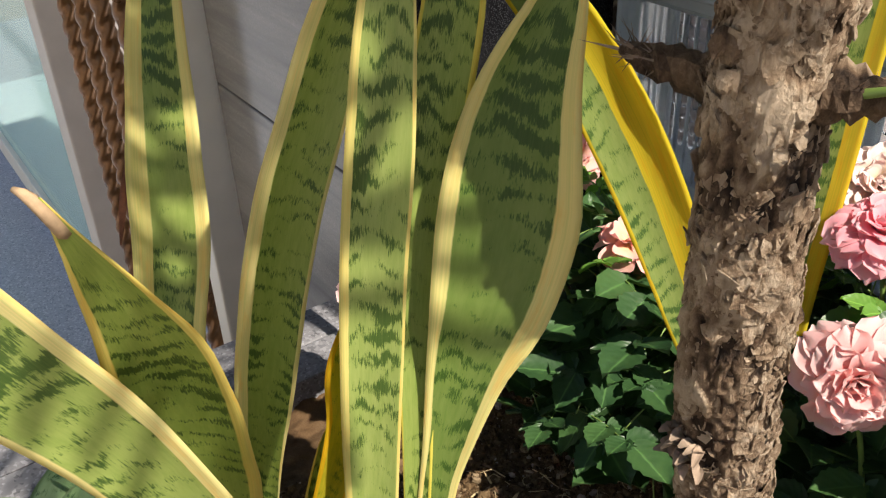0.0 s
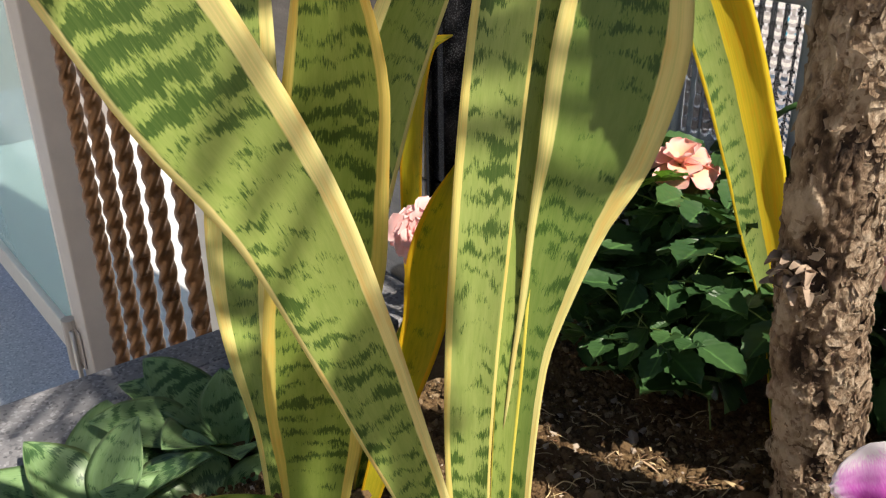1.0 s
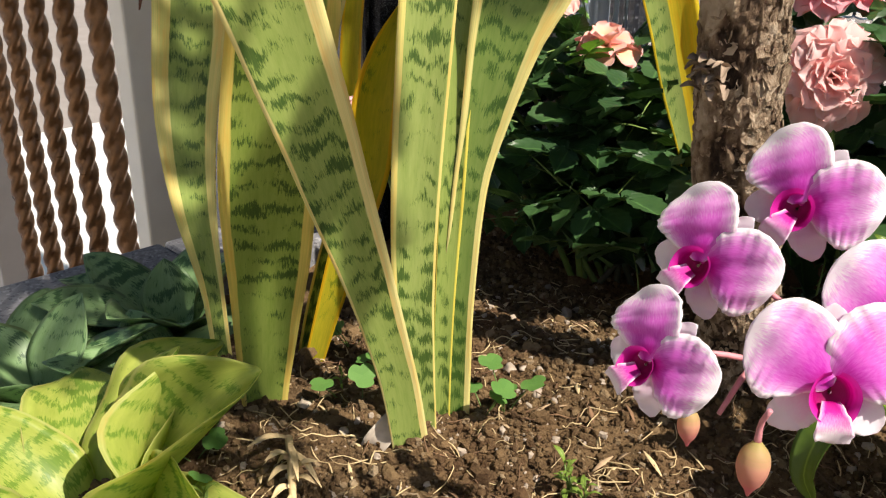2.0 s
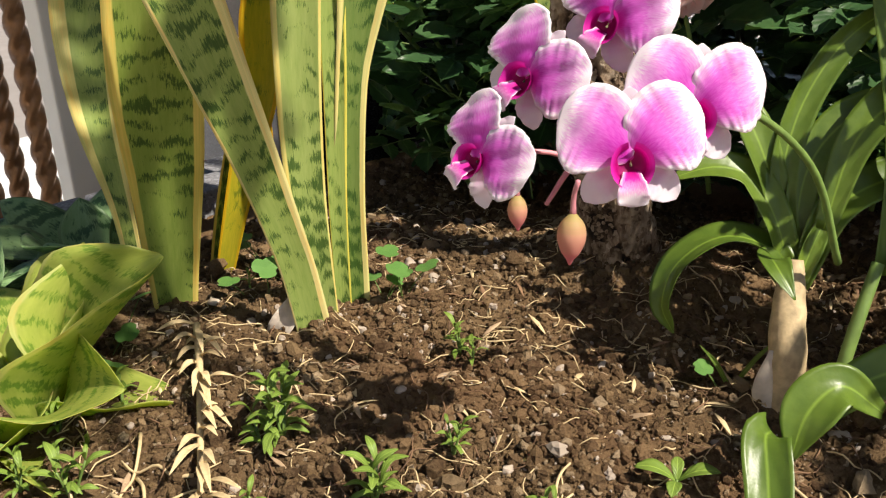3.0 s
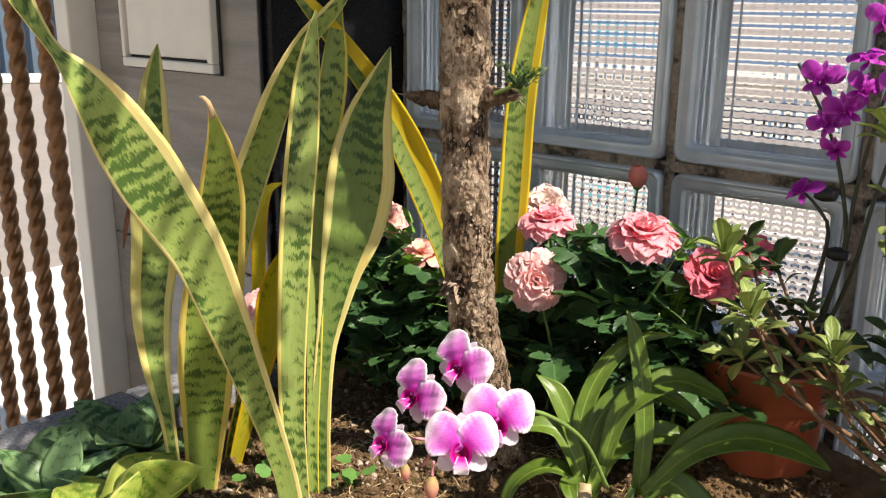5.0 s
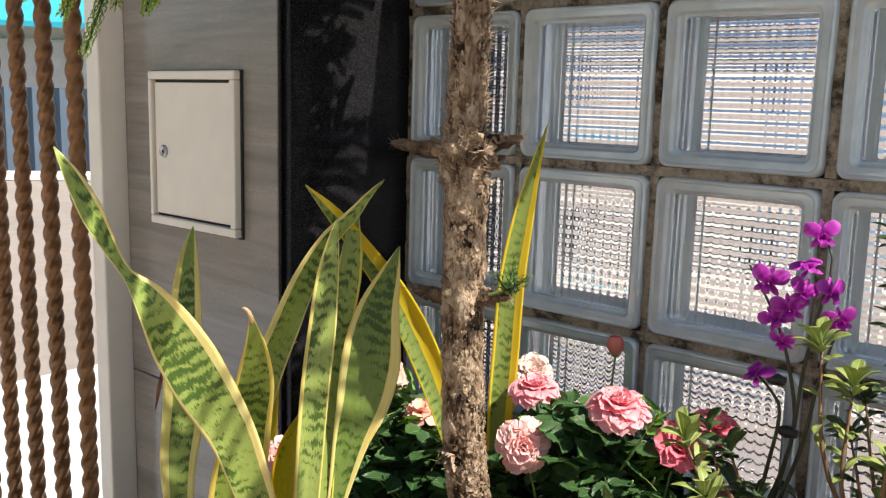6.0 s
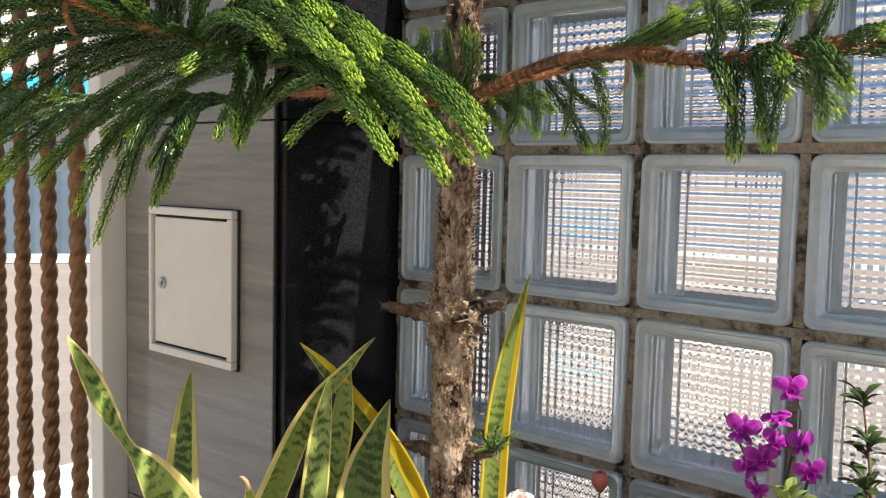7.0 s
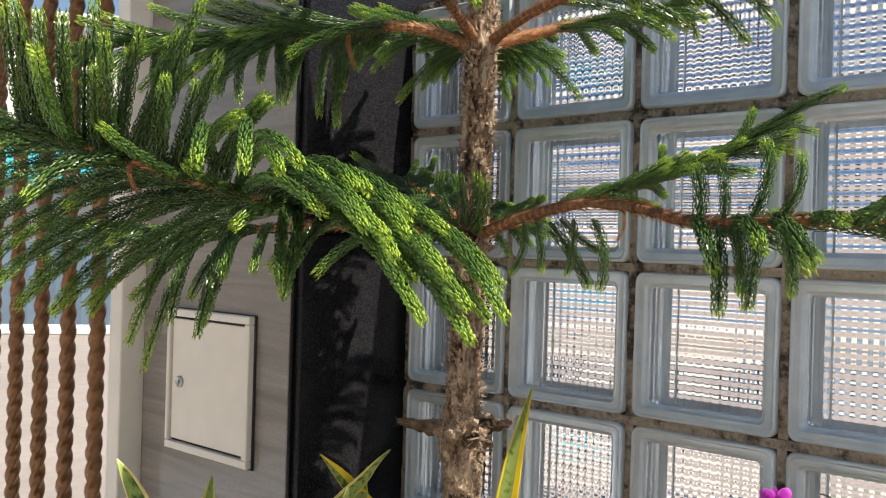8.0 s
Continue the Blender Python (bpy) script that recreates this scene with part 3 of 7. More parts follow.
def glass_wall():
    h = Heap()
    rng = random.Random(8)

    def bar(lo, hi):
        bm = box_bm(lo, hi)
        n = 1 + int(max(hi[0] - lo[0], hi[2] - lo[2]) / 0.02)
        bmesh.ops.subdivide_edges(bm, edges=[e for e in bm.edges if abs((e.verts[0].co - e.verts[1].co).y) < 1e-6 and e.calc_length() > 0.05], cuts=n)
        for v in bm.verts:
            if v.co.y < 0.01:
                v.co.y += rng.uniform(-0.0015, 0.0025)
                v.co.x += rng.uniform(-0.0006, 0.0006)
                v.co.z += rng.uniform(-0.0006, 0.0006)
        bm.verts.index_update()
        h.put([v.co.copy() for v in bm.verts], [[v.index for v in f.verts] for f in bm.faces])
        bm.free()

    xa, xb = min(COLS) * PITCH, (max(COLS) + 1) * PITCH
    for r in range(len(ROWS_N) + 1):
        z = Z_BASE + r * PITCH
        bar((xa, 0.0, z - 0.0056), (xb, 0.07, z + 0.0056))
    for c in range(min(COLS), max(COLS) + 2):
        for r in ROWS_N:
            bar((c * PITCH - 0.0056, 0.001, Z_BASE + r * PITCH + 0.0056), (c * PITCH + 0.0056, 0.069, Z_BASE + (r + 1) * PITCH - 0.0056))
    bar((xa, 0.0, FLOOR_Z), (xb, 0.07, Z_BASE - 0.006))
    wall = tagged(new("wall_north", h.mesh("wall_north", [MORTAR], False)), "wall of square glass blocks set in weathered mortar", "wall", "", "structure")
    rim, fp, bp = block_rim_mesh(), ribbed_pane_mesh("front_pane", True, 0.0055, 0.0045, 13, 0.0005), ribbed_pane_mesh("back_pane", False, 0.069, 0.0045, 12, 0.0013)
    for c in COLS:
        for r in ROWS_N:
            m = pose((c + 0.5) * PITCH + rng.uniform(-0.0008, 0.0008), rng.uniform(-0.001, 0.001), Z_BASE + (r + 0.5) * PITCH, 0, rng.uniform(-0.3, 0.3), rng.uniform(-0.4, 0.4))
            b = add("glass_block", rim, wall, m)
            for nm, me in (("front_pane", fp), ("back_pane", bp)):
                add(nm, me, b)
    return wall


# stone pillar with the meter cover
def pillar():
    p = thing("pillar", "grey polished stone gate pillar with a black granite side", "pillar", (0, 0, 0), "", "structure")
    for z0, z1 in ((FLOOR_Z, 0.086), (0.088, 0.693), (0.695, 1.30), (1.302, 1.9)):
        part("stone_panel", box_bm((-0.610, -0.220, z0), (-0.2265, 0.25, z1), 0.0012, 1), GREY_STONE, p)
        part("granite_panel", box_bm((-0.2260, -0.214, z0), (-0.2065, 0.25, z1), 0.001, 1), BLACK_STONE, p, "black polished granite")
    part("edge_strip", box_bm((-0.2262, -0.2195, FLOOR_Z), (-0.2205, -0.2145, 1.9), 0.001, 1), BLACK_STONE, p, "black edging strip")
    return p


pillar()


def meter_cover():
    t = thing("meter_cover", "cream painted metal meter cover with a round lock, closed", "cover", (-0.4105, -0.220, 0.455))
    w, h = 0.1085, 0.1135
    for nm, lo, hi in (("rail", (-w, -0.014, h - 0.012), (w, 0, h)), ("rail", (-w, -0.014, -h), (w, 0, -h + 0.012)), ("stile", (-w, -0.014, -h + 0.0122), (-w + 0.007, 0, h - 0.0122)), ("stile", (w - 0.012, -0.014, -h + 0.0122), (w, 0, h - 0.0122))):
        part(nm, box_bm(lo, hi, 0.002, 2), CREAM_METAL, t)
    # thin near-black plates stand in for the shade inside the gaps
    part("backing", box_bm((-w + 0.004, -0.0041, -h + 0.004), (w - 0.004, -0.0040, h - 0.004)), DARK_GAP, t, "dark gap round the door")
    part("gasket", box_bm((-w - 0.0022, -0.004, -h - 0.0026), (w + 0.0026, 0.0, h + 0.0014), 0.0008, 1), DARK_GAP, t, "dark gap round the frame")
    door = part("cover_door", box_bm((-w + 0.0098, -0.0085, -h + 0.0160), (w - 0.0165, -0.0042, h - 0.0165), 0.001, 1), CREAM_METAL, t)
    part("hinge_pin", box_bm((w - 0.0146, -0.0075, -h + 0.016), (w - 0.0128, -0.0050, h - 0.016), 0.0008, 1), STEEL, t, "dull steel hinge")
    V, Fc = lathe([(0.0, 0.0), (0.0095, 0.0), (0.0095, 0.002), (0.008, 0.004), (0.0065, 0.0042), (0.006, 0.003), (0.0, 0.003)], 24)
    lock = add("lock", mesh("lock", V, Fc, STEEL), door, pose(-0.075, -0.0085, -0.004, 90), "round steel lock")
    part("keyhole", box_bm((-0.0008, -0.0025, 0.0031), (0.0008, 0.0025, 0.0036)), DARK_GAP, lock)


meter_cover()


def gate():
    g = thing("gate", "taupe metal gate with twisted bronze bars and a pale glass leaf", "gate", (0, 0, 0))
    part("jamb", box_bm((-0.652, -0.262, FLOOR_Z), (-0.6135, -0.212, 1.9), 0.003, 2), CREAM_METAL, g, "cream painted jamb")
    part("seal", box_bm((-0.6133, -0.218, FLOOR_Z), (-0.6102, -0.213, 1.9)), DARK_GAP, g)
    part("bottom_rail", box_bm((-1.21, -0.265, FLOOR_Z + 0.03), (-0.654, -0.235, FLOOR_Z + 0.075), 0.003, 2), GATE_METAL, g)
    part("top_rail", box_bm((-1.21, -0.265, 1.60), (-0.654, -0.235, 1.65), 0.003, 2), GATE_METAL, g)
    # twisted bars, three strands each
    n, k, P, R = 300, 24, 0.100, 0.0112
    V, Fc = [], []
    z0, z1 = FLOOR_Z + 0.07, 1.61
    for i in range(n + 1):
        z = z0 + (z1 - z0) * i / n
        for j in range(k):
            a = 2 * math.pi * j / k
            r = R + 0.0074 * (abs(math.cos(1.5 * (a - 2 * math.pi * z / P))) - 0.5)
            V.append((r * math.cos(a), r * math.sin(a), z))
    for i in range(n):
        for j in range(k):
            Fc.append((i * k + j, i * k + (j + 1) % k, (i + 1) * k + (j + 1) % k, (i + 1) * k + j))
    me = mesh("twisted_bar", V, Fc, ROPE_METAL)
    for i in range(5):
        add("twisted_bar", me, g, pose(-0.714 - 0.1055 * i, -0.25, 0, 0, 0, 40 * i))
    part("post", box_bm((-1.285, -0.285, FLOOR_Z), (-1.21, -0.225, 1.9), 0.004, 2), GATE_METAL, g)
    for lo, hi, nm in (((-1.365, -0.27, FLOOR_Z + 0.06), (-1.315, -0.235, 1.8), "stile"), ((-2.9, -0.27, FLOOR_Z + 0.06), (-2.85, -0.235, 1.8), "stile"), ((-2.848, -0.27, FLOOR_Z + 0.06), (-1.367, -0.235, FLOOR_Z + 0.125), "leaf_rail"), ((-2.848, -0.27, 1.74), (-1.367, -0.235, 1.8), "leaf_rail")):
        part(nm, box_bm(lo, hi, 0.003, 2), CREAM_METAL, g)
    pane = part("glass_pane", box_bm((-2.846, -0.256, FLOOR_Z + 0.127), (-1.369, -0.250, 1.738)), GATE_GLASS, g, "pale green glass")
    pane.visible_shadow = False
    hb = bmesh.new()
    bmesh.ops.create_cone(hb, cap_ends=True, segments=16, radius1=0.014, radius2=0.014, depth=0.11)
    bmesh.ops.translate(hb, verts=hb.verts, vec=(-1.300, -0.292, -0.56))
    hinge = part("hinge", hb, GATE_METAL, g, "barrel hinge")
    part("hinge_plate", box_bm((-1.345, -0.289, -0.60), (-1.255, -0.286, -0.52), 0.001, 1), GATE_METAL, hinge)
    stalk("drop_bolt", [((-1.275, -0.296, -0.52), 0.005), ((-1.275, -0.296, -0.78), 0.005)], STEEL, g, 3, 10)


gate()


def street_side():
    """Far side of the street: kerb, sheet fence, pale buildings with an awning."""
    d = Vector((-0.80, 0.60, 0)).normalized()
    r = Vector((d.y, -d.x, 0))
    kerb = thing("street_kerb", "white painted kerb across the street", "kerb", tuple(d * 13.0 + Vector((0, 0, FLOOR_Z - 0.02))), "", "structure")
    kerb.rotation_euler = (0, 0, math.atan2(r.y, r.x))
    part("kerb_edge", box_bm((-30, -0.2, 0), (30, 0.2, 0.12), 0.02, 1), APRON, kerb)
    fence = thing("fence", "blue-grey corrugated sheet fence across the street", "fence", tuple(d * 14.0 + Vector((0, 0, FLOOR_Z - 0.02))), "", "structure")
    fence.rotation_euler = kerb.rotation_euler
    V, Fc = [], []
    n = 240
    for i in range(n + 1):
        x = -12 + 24 * i / n
        y = 0.08 * (1 if i % 4 < 2 else -1)
        for yy in (y, y + 0.04):
            V += [(x, yy, 0), (x, yy, 1.35)]
    for i in range(n):
        a, b = 4 * i, 4 * i + 4
        Fc += [(a, b, b + 1, a + 1), (a + 2, a + 3, b + 3, b + 2), (a + 1, b + 1, b + 3, a + 3)]
    add("fence_sheet", mesh("fence_sheet", V, Fc, FENCE_BLUE, None, False), fence)
    house = thing("building", "pale rendered building with a teal shop awning", "building", tuple(d * 18.0 + Vector((0, 0, FLOOR_Z - 0.02))), "", "structure")
    house.rotation_euler = kerb.rotation_euler
    part("building_wall", box_bm((-14, 0, 0), (14, 6, 5.6)), WALL_PAINT, house)
    part("roof_edge", box_bm((-14.2, -0.3, 5.6), (14.2, 6, 5.9), 0.03, 1), APRON, house)
    bm = box_bm((-9, -1.3, 2.45), (6, -0.02, 2.55))
    for v in bm.verts:
        if v.co.y > -0.5:
            v.co.z += 0.7
    part("awning", bm, AWNING, house, "teal cloth awning")
    part("shutter", box_bm((-8.5, -0.06, 0), (-1, -0.01, 2.3), 0.01, 1), APRON, house, "white roller shutter")
    for x in (1.0, 4.0, 7.0, -12.0):
        w = part("window", box_bm((x, -0.05, 3.6), (x + 1.4, -0.01, 4.9), 0.01, 1), CREAM_METAL, house)
        part("pane", box_bm((x + 0.08, -0.06, 3.68), (x + 1.32, -0.052, 4.82)), BLACK_STONE, w, "dark window glass")


street_side()

# ---- the sword-leaf plants ----
SNAKE_L1 = mat_snake("sword_leaf_mottled", (0.87, 0.76, 0.34), (0.360, 0.445, 0.125), (0.033, 0.086, 0.017), 0.51, 0.30, 0.05, 0.17)


def sword_plant():
    p = thing("snake_plant", "tall snake plant with yellow-edged, dark-banded upright leaves growing in the soil", "plant", (0, 0, 0))

    def leaf(rows, normal, mat, label="", cup=0.10, twist=None, wave=0.02, seed=0, n=44, thick=0.0024):
        V, Fc, U = blade(rows, normal, n, 6, cup, thick, twist, wave, seed)
        return add("leaf", mesh("leaf", V, Fc, mat, U), p, None, label)

    # wide leaf leaning outward, twisted near its tip
    leaf([((0.096, -0.440, -0.030), 0.020), ((0.0985, -0.4515, 0.030), 0.0195), ((0.100, -0.460, 0.060), 0.0200), ((0.102, -0.473, 0.100), 0.0228), ((0.1035, -0.4905, 0.150), 0.0288), ((0.1045, -0.508, 0.200), 0.0345), ((0.1055, -0.527, 0.250), 0.0392), ((0.1035, -0.551, 0.295), 0.0460), ((0.100, -0.572, 0.335), 0.0445), ((0.0985, -0.5985, 0.378), 0.0265), ((0.0950, -0.6130, 0.398), 0.0095), ((0.0935, -0.6215, 0.412), 0.0105), ((0.0925, -0.6385, 0.446), 0.0190), ((0.090, -0.652, 0.475), 0.0130), ((0.088, -0.662, 0.495), 0.001)],
         (0.87, -0.45, -0.05), SNAKE_L1, "wide leaf leaning outward with a twisted tip", 0.10, [(0, 0), (0.68, 0), (0.80, -30), (1, -36)], 0.02, 1, 64)
    # leaf behind it, dried curl at the tip
    b = leaf([((0.006, -0.479, -0.045), 0.020), ((0.014, -0.482, 0.002), 0.0255), ((0.032, -0.486, 0.081), 0.0385), ((0.054, -0.494, 0.149), 0.0465), ((0.079, -0.499, 0.218), 0.0455), ((0.105, -0.508, 0.274), 0.038), ((0.119, -0.514, 0.299), 0.0325), ((0.134, -0.524, 0.333), 0.0185), ((0.141, -0.532, 0.355), 0.006), ((0.143, -0.536, 0.366), 0.002)],
             (0.84, -0.48, -0.1), SNAKE_B, "leaf with a dried curled tip", 0.12, None, 0.05, 2)
    stalk("dry_tip", [((0.1405, -0.532, 0.354), 0.0022), ((0.143, -0.5355, 0.362), 0.0018), ((0.142, -0.538, 0.367), 0.0016), ((0.139, -0.540, 0.368), 0.0008)], DRY, b, 8, 6, "dried curled tip")
    # narrow-footed leaf at the back, burnt edge
    c = leaf([((-0.035, -0.478, -0.050), 0.012), ((-0.060, -0.469, 0.034), 0.0135), ((-0.081, -0.465, 0.092), 0.027), ((-0.098, -0.455, 0.145), 0.038), ((-0.110, -0.440, 0.195), 0.044), ((-0.123, -0.430, 0.245), 0.0415), ((-0.138, -0.417, 0.303), 0.0335), ((-0.149, -0.406, 0.345), 0.0235), ((-0.158, -0.395, 0.375), 0.010), ((-0.160, -0.391, 0.388), 0.001)],
             (0.83, -0.46, 0.25), SNAKE_C, "leaf with a burnt patch on its edge", 0.22, None, 0.05, 3)
    V, Fc, U = blade([((-0.119, -0.468, 0.200), 0.001), ((-0.124, -0.460, 0.222), 0.0045), ((-0.1275, -0.452, 0.246), 0.001)], (0.83, -0.46, 0.25), 8, 2, 0.1, 0.003)
    add("burnt_edge", mesh("burnt_edge", V, Fc, BROWN_EDGE, U), c, None, "burnt brown edge")
    leaf([((-0.075, -0.435, -0.040), 0.016), ((-0.050, -0.433, 0.060), 0.024), ((-0.025, -0.430, 0.145), 0.034), ((0.007, -0.419, 0.254), 0.0325), ((0.028, -0.409, 0.311), 0.029), ((0.046, -0.399, 0.359), 0.0245), ((0.066, -0.386, 0.400), 0.017), ((0.085, -0.371, 0.426), 0.012), ((0.097, -0.362, 0.445), 0.006), ((0.108, -0.353, 0.459), 0.001)],
         (0.73, -0.67, -0.05), SNAKE, "", 0.14, None, 0.03, 4)
    leaf([((0.094, -0.432, -0.035), 0.0155), ((0.089, -0.432, 0.024), 0.018), ((0.085, -0.432, 0.073), 0.0215), ((0.082, -0.428, 0.135), 0.0245), ((0.081, -0.421, 0.210), 0.027), ((0.081, -0.415, 0.266), 0.0275), ((0.082, -0.408, 0.318), 0.0265), ((0.082, -0.402, 0.364), 0.022), ((0.083, -0.397, 0.395), 0.0135), ((0.085, -0.392, 0.423), 0.001)],
         (0.78, -0.62, 0.06), SNAKE_M, "", 0.12, None, 0.02, 5)
    leaf([((0.090, -0.416, -0.035), 0.009), ((0.086, -0.411, 0.055), 0.0105), ((0.081, -0.402, 0.129), 0.0135), ((0.075, -0.393, 0.205), 0.0170), ((0.071, -0.384, 0.262), 0.0215), ((0.071, -0.373, 0.323), 0.0255), ((0.073, -0.366, 0.361), 0.0245), ((0.072, -0.360, 0.394), 0.0185), ((0.071, -0.357, 0.413), 0.010), ((0.073, -0.353, 0.435), 0.001)],
         (0.74, -0.66, 0.10), SNAKE_N, "", 0.16, None, 0.03, 6)
    leaf([((0.094, -0.410, -0.035), 0.017), ((0.090, -0.407, 0.015), 0.019), ((0.088, -0.403, 0.064), 0.0175), ((0.087, -0.395, 0.127), 0.0180), ((0.088, -0.389, 0.155), 0.0225), ((0.092, -0.378, 0.204), 0.037), ((0.097, -0.368, 0.239), 0.052), ((0.099, -0.360, 0.277), 0.0585), ((0.099, -0.356, 0.307), 0.052), ((0.100, -0.350, 0.334), 0.040), ((0.105, -0.341, 0.365), 0.0215), ((0.110, -0.333, 0.393), 0.001)],
         (0.73, -0.67, 0.10), SNAKE_W, "broad leaf narrowing to a stalk-like foot", 0.14, None, 0.03, 7)
    # short leaf, burnt at the top
    d = leaf([((-0.015, -0.441, -0.047), 0.0085), ((-0.008, -0.430, 0.004), 0.0125), ((0.000, -0.417, 0.057), 0.0172), ((0.010, -0.401, 0.119), 0.024), ((0.012, -0.397, 0.158), 0.0255), ((0.016, -0.391, 0.188), 0.0175), ((0.021, -0.384, 0.214), 0.001)],
             (0.78, -0.62, 0.03), SNAKE_Y, "short backlit yellow-green leaf with a burnt tip", 0.22, None, 0.06, 8)
    V, Fc, U = blade([((0.010, -0.390, 0.184), 0.0006), ((0.017, -0.3885, 0.199), 0.0035), ((0.0205, -0.384, 0.215), 0.001)], (0.77, -0.63, 0.04), 8, 2, 0.1, 0.003)
    add("burnt_edge", mesh("burnt_edge", V, Fc, BROWN_EDGE, U), d, None, "burnt brown edge")
    leaf([((-0.030, -0.432, -0.05), 0.010), ((-0.022, -0.420, 0.02), 0.014), ((-0.010, -0.408, 0.09), 0.010), ((-0.004, -0.402, 0.12), 0.001)], (0.77, -0.63, 0.04), SNAKE_B, "", 0.3, None, 0.02, 18)
    # small tip bending out behind
    leaf([((-0.170, -0.275, -0.03), 0.012), ((-0.178, -0.270, 0.12), 0.017), ((-0.174, -0.264, 0.195), 0.015), ((-0.166, -0.258, 0.220), 0.011), ((-0.150, -0.250, 0.229), 0.001)], (0.7, -0.6, 0.5), SNAKE_Y, "", 0.2, None, 0.02, 9)
    V, Fc, U = blade([((0.078, -0.462, -0.010), 0.002), ((0.086, -0.459, 0.000), 0.013), ((0.090, -0.452, 0.012), 0.010), ((0.091, -0.446, 0.022), 0.001)], (0.6, -0.75, 0.2), 10, 3, 0.35, 0.0008, None, 0.1, 3)
    add("dry_sheath", mesh("dry_sheath", V, Fc, HUSK_W, U), p, None, "papery white dried sheath at the foot")
    return p


sword_plant()


def back_snake_plant():
    p = thing("snake_plant", "snake plant leaves with broad yellow edges growing behind the pine trunk", "plant", (0, 0, 0))
    for rows, nrm, mat, cup, seed in (
        ([((0.105, -0.165, -0.03), 0.016), ((0.103, -0.203, 0.097), 0.020), ((0.100, -0.231, 0.165), 0.029), ((0.097, -0.259, 0.230), 0.0325), ((0.091, -0.287, 0.290), 0.0325), ((0.084, -0.315, 0.340), 0.028), ((0.073, -0.347, 0.385), 0.0215), ((0.061, -0.378, 0.425), 0.0145), ((0.051, -0.403, 0.452), 0.001)], (0.81, -0.55, 0.0), SNAKE_Y3, 0.22, 11),
        ([((0.108, -0.165, -0.03), 0.018), ((0.110, -0.163, 0.085), 0.025), ((0.110, -0.162, 0.168), 0.029), ((0.113, -0.160, 0.250), 0.031), ((0.116, -0.157, 0.335), 0.0295), ((0.124, -0.152, 0.405), 0.024), ((0.133, -0.145, 0.464), 0.0125), ((0.143, -0.139, 0.512), 0.001)], (0.57, -0.82, 0.0), SNAKE_Y2, 0.14, 12)):
        V, Fc, U = blade(rows, nrm, 40, 6, cup, 0.0024, None, 0.03, seed)
        add("leaf", mesh("leaf", V, Fc, mat, U), p)


SNAKE_Y2 = mat_snake("sword_leaf_broad_margin", (0.90, 0.70, 0.05), (0.36, 0.44, 0.12), (0.06, 0.14, 0.03), 0.5, 0.4, 0.12, 0.30)
SNAKE_Y3 = mat_snake("sword_leaf_half_yellow", (0.90, 0.70, 0.05), (0.33, 0.41, 0.13), (0.05, 0.12, 0.03), 0.5, 0.4, 0.06, 0.50)
back_snake_plant()


def nest_plant(name_label, mat, at, leaves, seed, high=0.58, wave=0.08):
    """A low rosette: broad pointed leaves spreading from one foot."""
    p = thing("nest_snake_plant", name_label, "plant", at)
    rng = random.Random(seed)
    for az, lean, ln, w in leaves:
        w *= 0.86
        lean += 0 if mat is NEST_D else 14
        a = radians(az)
        d = np.array([math.cos(a), math.sin(a), 0.0])
        z = np.array([0, 0, 1.0])
        pts = []
        dark = mat is NEST_D
        for f, ww in ((0.0, 0.30), (0.18, 0.55), (0.42, 0.95), (0.62, 1.0), (0.82, 0.66), (0.94, 0.28), (1.0, 0.02)) if dark or rng.random() < 0.25 else ((0.0, 0.36), (0.20, 0.70), (0.45, 1.0), (0.68, 0.92), (0.86, 0.58), (0.96, 0.28), (1.0, 0.06)):
            ang = radians(8 + (lean - 8) * (0.35 + 0.65 * f))
            q = d * (0.006 + ln * f * math.sin(ang)) + z * (high * ln * f * math.cos(ang) - 0.012)
            pts.append((tuple(q), w * ww))
        nrm = -d * math.cos(radians(lean)) + z * max(0.15, math.sin(radians(lean)))
        V, Fc, U = blade(pts, nrm, 22, 5, 0.16 if dark else rng.uniform(0.22, 0.55), 0.0022, [(0, rng.uniform(-8, 8)), (1, rng.uniform(-22, 22) * (1 if dark else 2.0))], wave, rng.randrange(99))
        add("leaf", mesh("leaf", V, Fc, mat, U), p)
    return p


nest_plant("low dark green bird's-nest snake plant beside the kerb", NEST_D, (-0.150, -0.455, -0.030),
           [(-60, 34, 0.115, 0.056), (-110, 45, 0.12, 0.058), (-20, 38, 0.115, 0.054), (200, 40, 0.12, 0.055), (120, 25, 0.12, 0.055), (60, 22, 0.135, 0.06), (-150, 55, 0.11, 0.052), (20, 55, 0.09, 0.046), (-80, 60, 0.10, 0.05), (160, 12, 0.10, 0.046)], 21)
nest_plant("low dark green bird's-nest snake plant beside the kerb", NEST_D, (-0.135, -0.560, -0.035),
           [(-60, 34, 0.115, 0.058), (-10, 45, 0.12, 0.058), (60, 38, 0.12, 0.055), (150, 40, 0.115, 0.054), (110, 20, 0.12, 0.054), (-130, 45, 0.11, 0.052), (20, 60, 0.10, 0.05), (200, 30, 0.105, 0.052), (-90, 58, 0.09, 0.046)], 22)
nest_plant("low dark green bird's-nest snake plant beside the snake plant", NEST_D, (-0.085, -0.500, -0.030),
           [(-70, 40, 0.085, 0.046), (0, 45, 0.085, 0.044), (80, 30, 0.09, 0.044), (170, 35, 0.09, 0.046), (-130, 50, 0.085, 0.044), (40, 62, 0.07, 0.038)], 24)
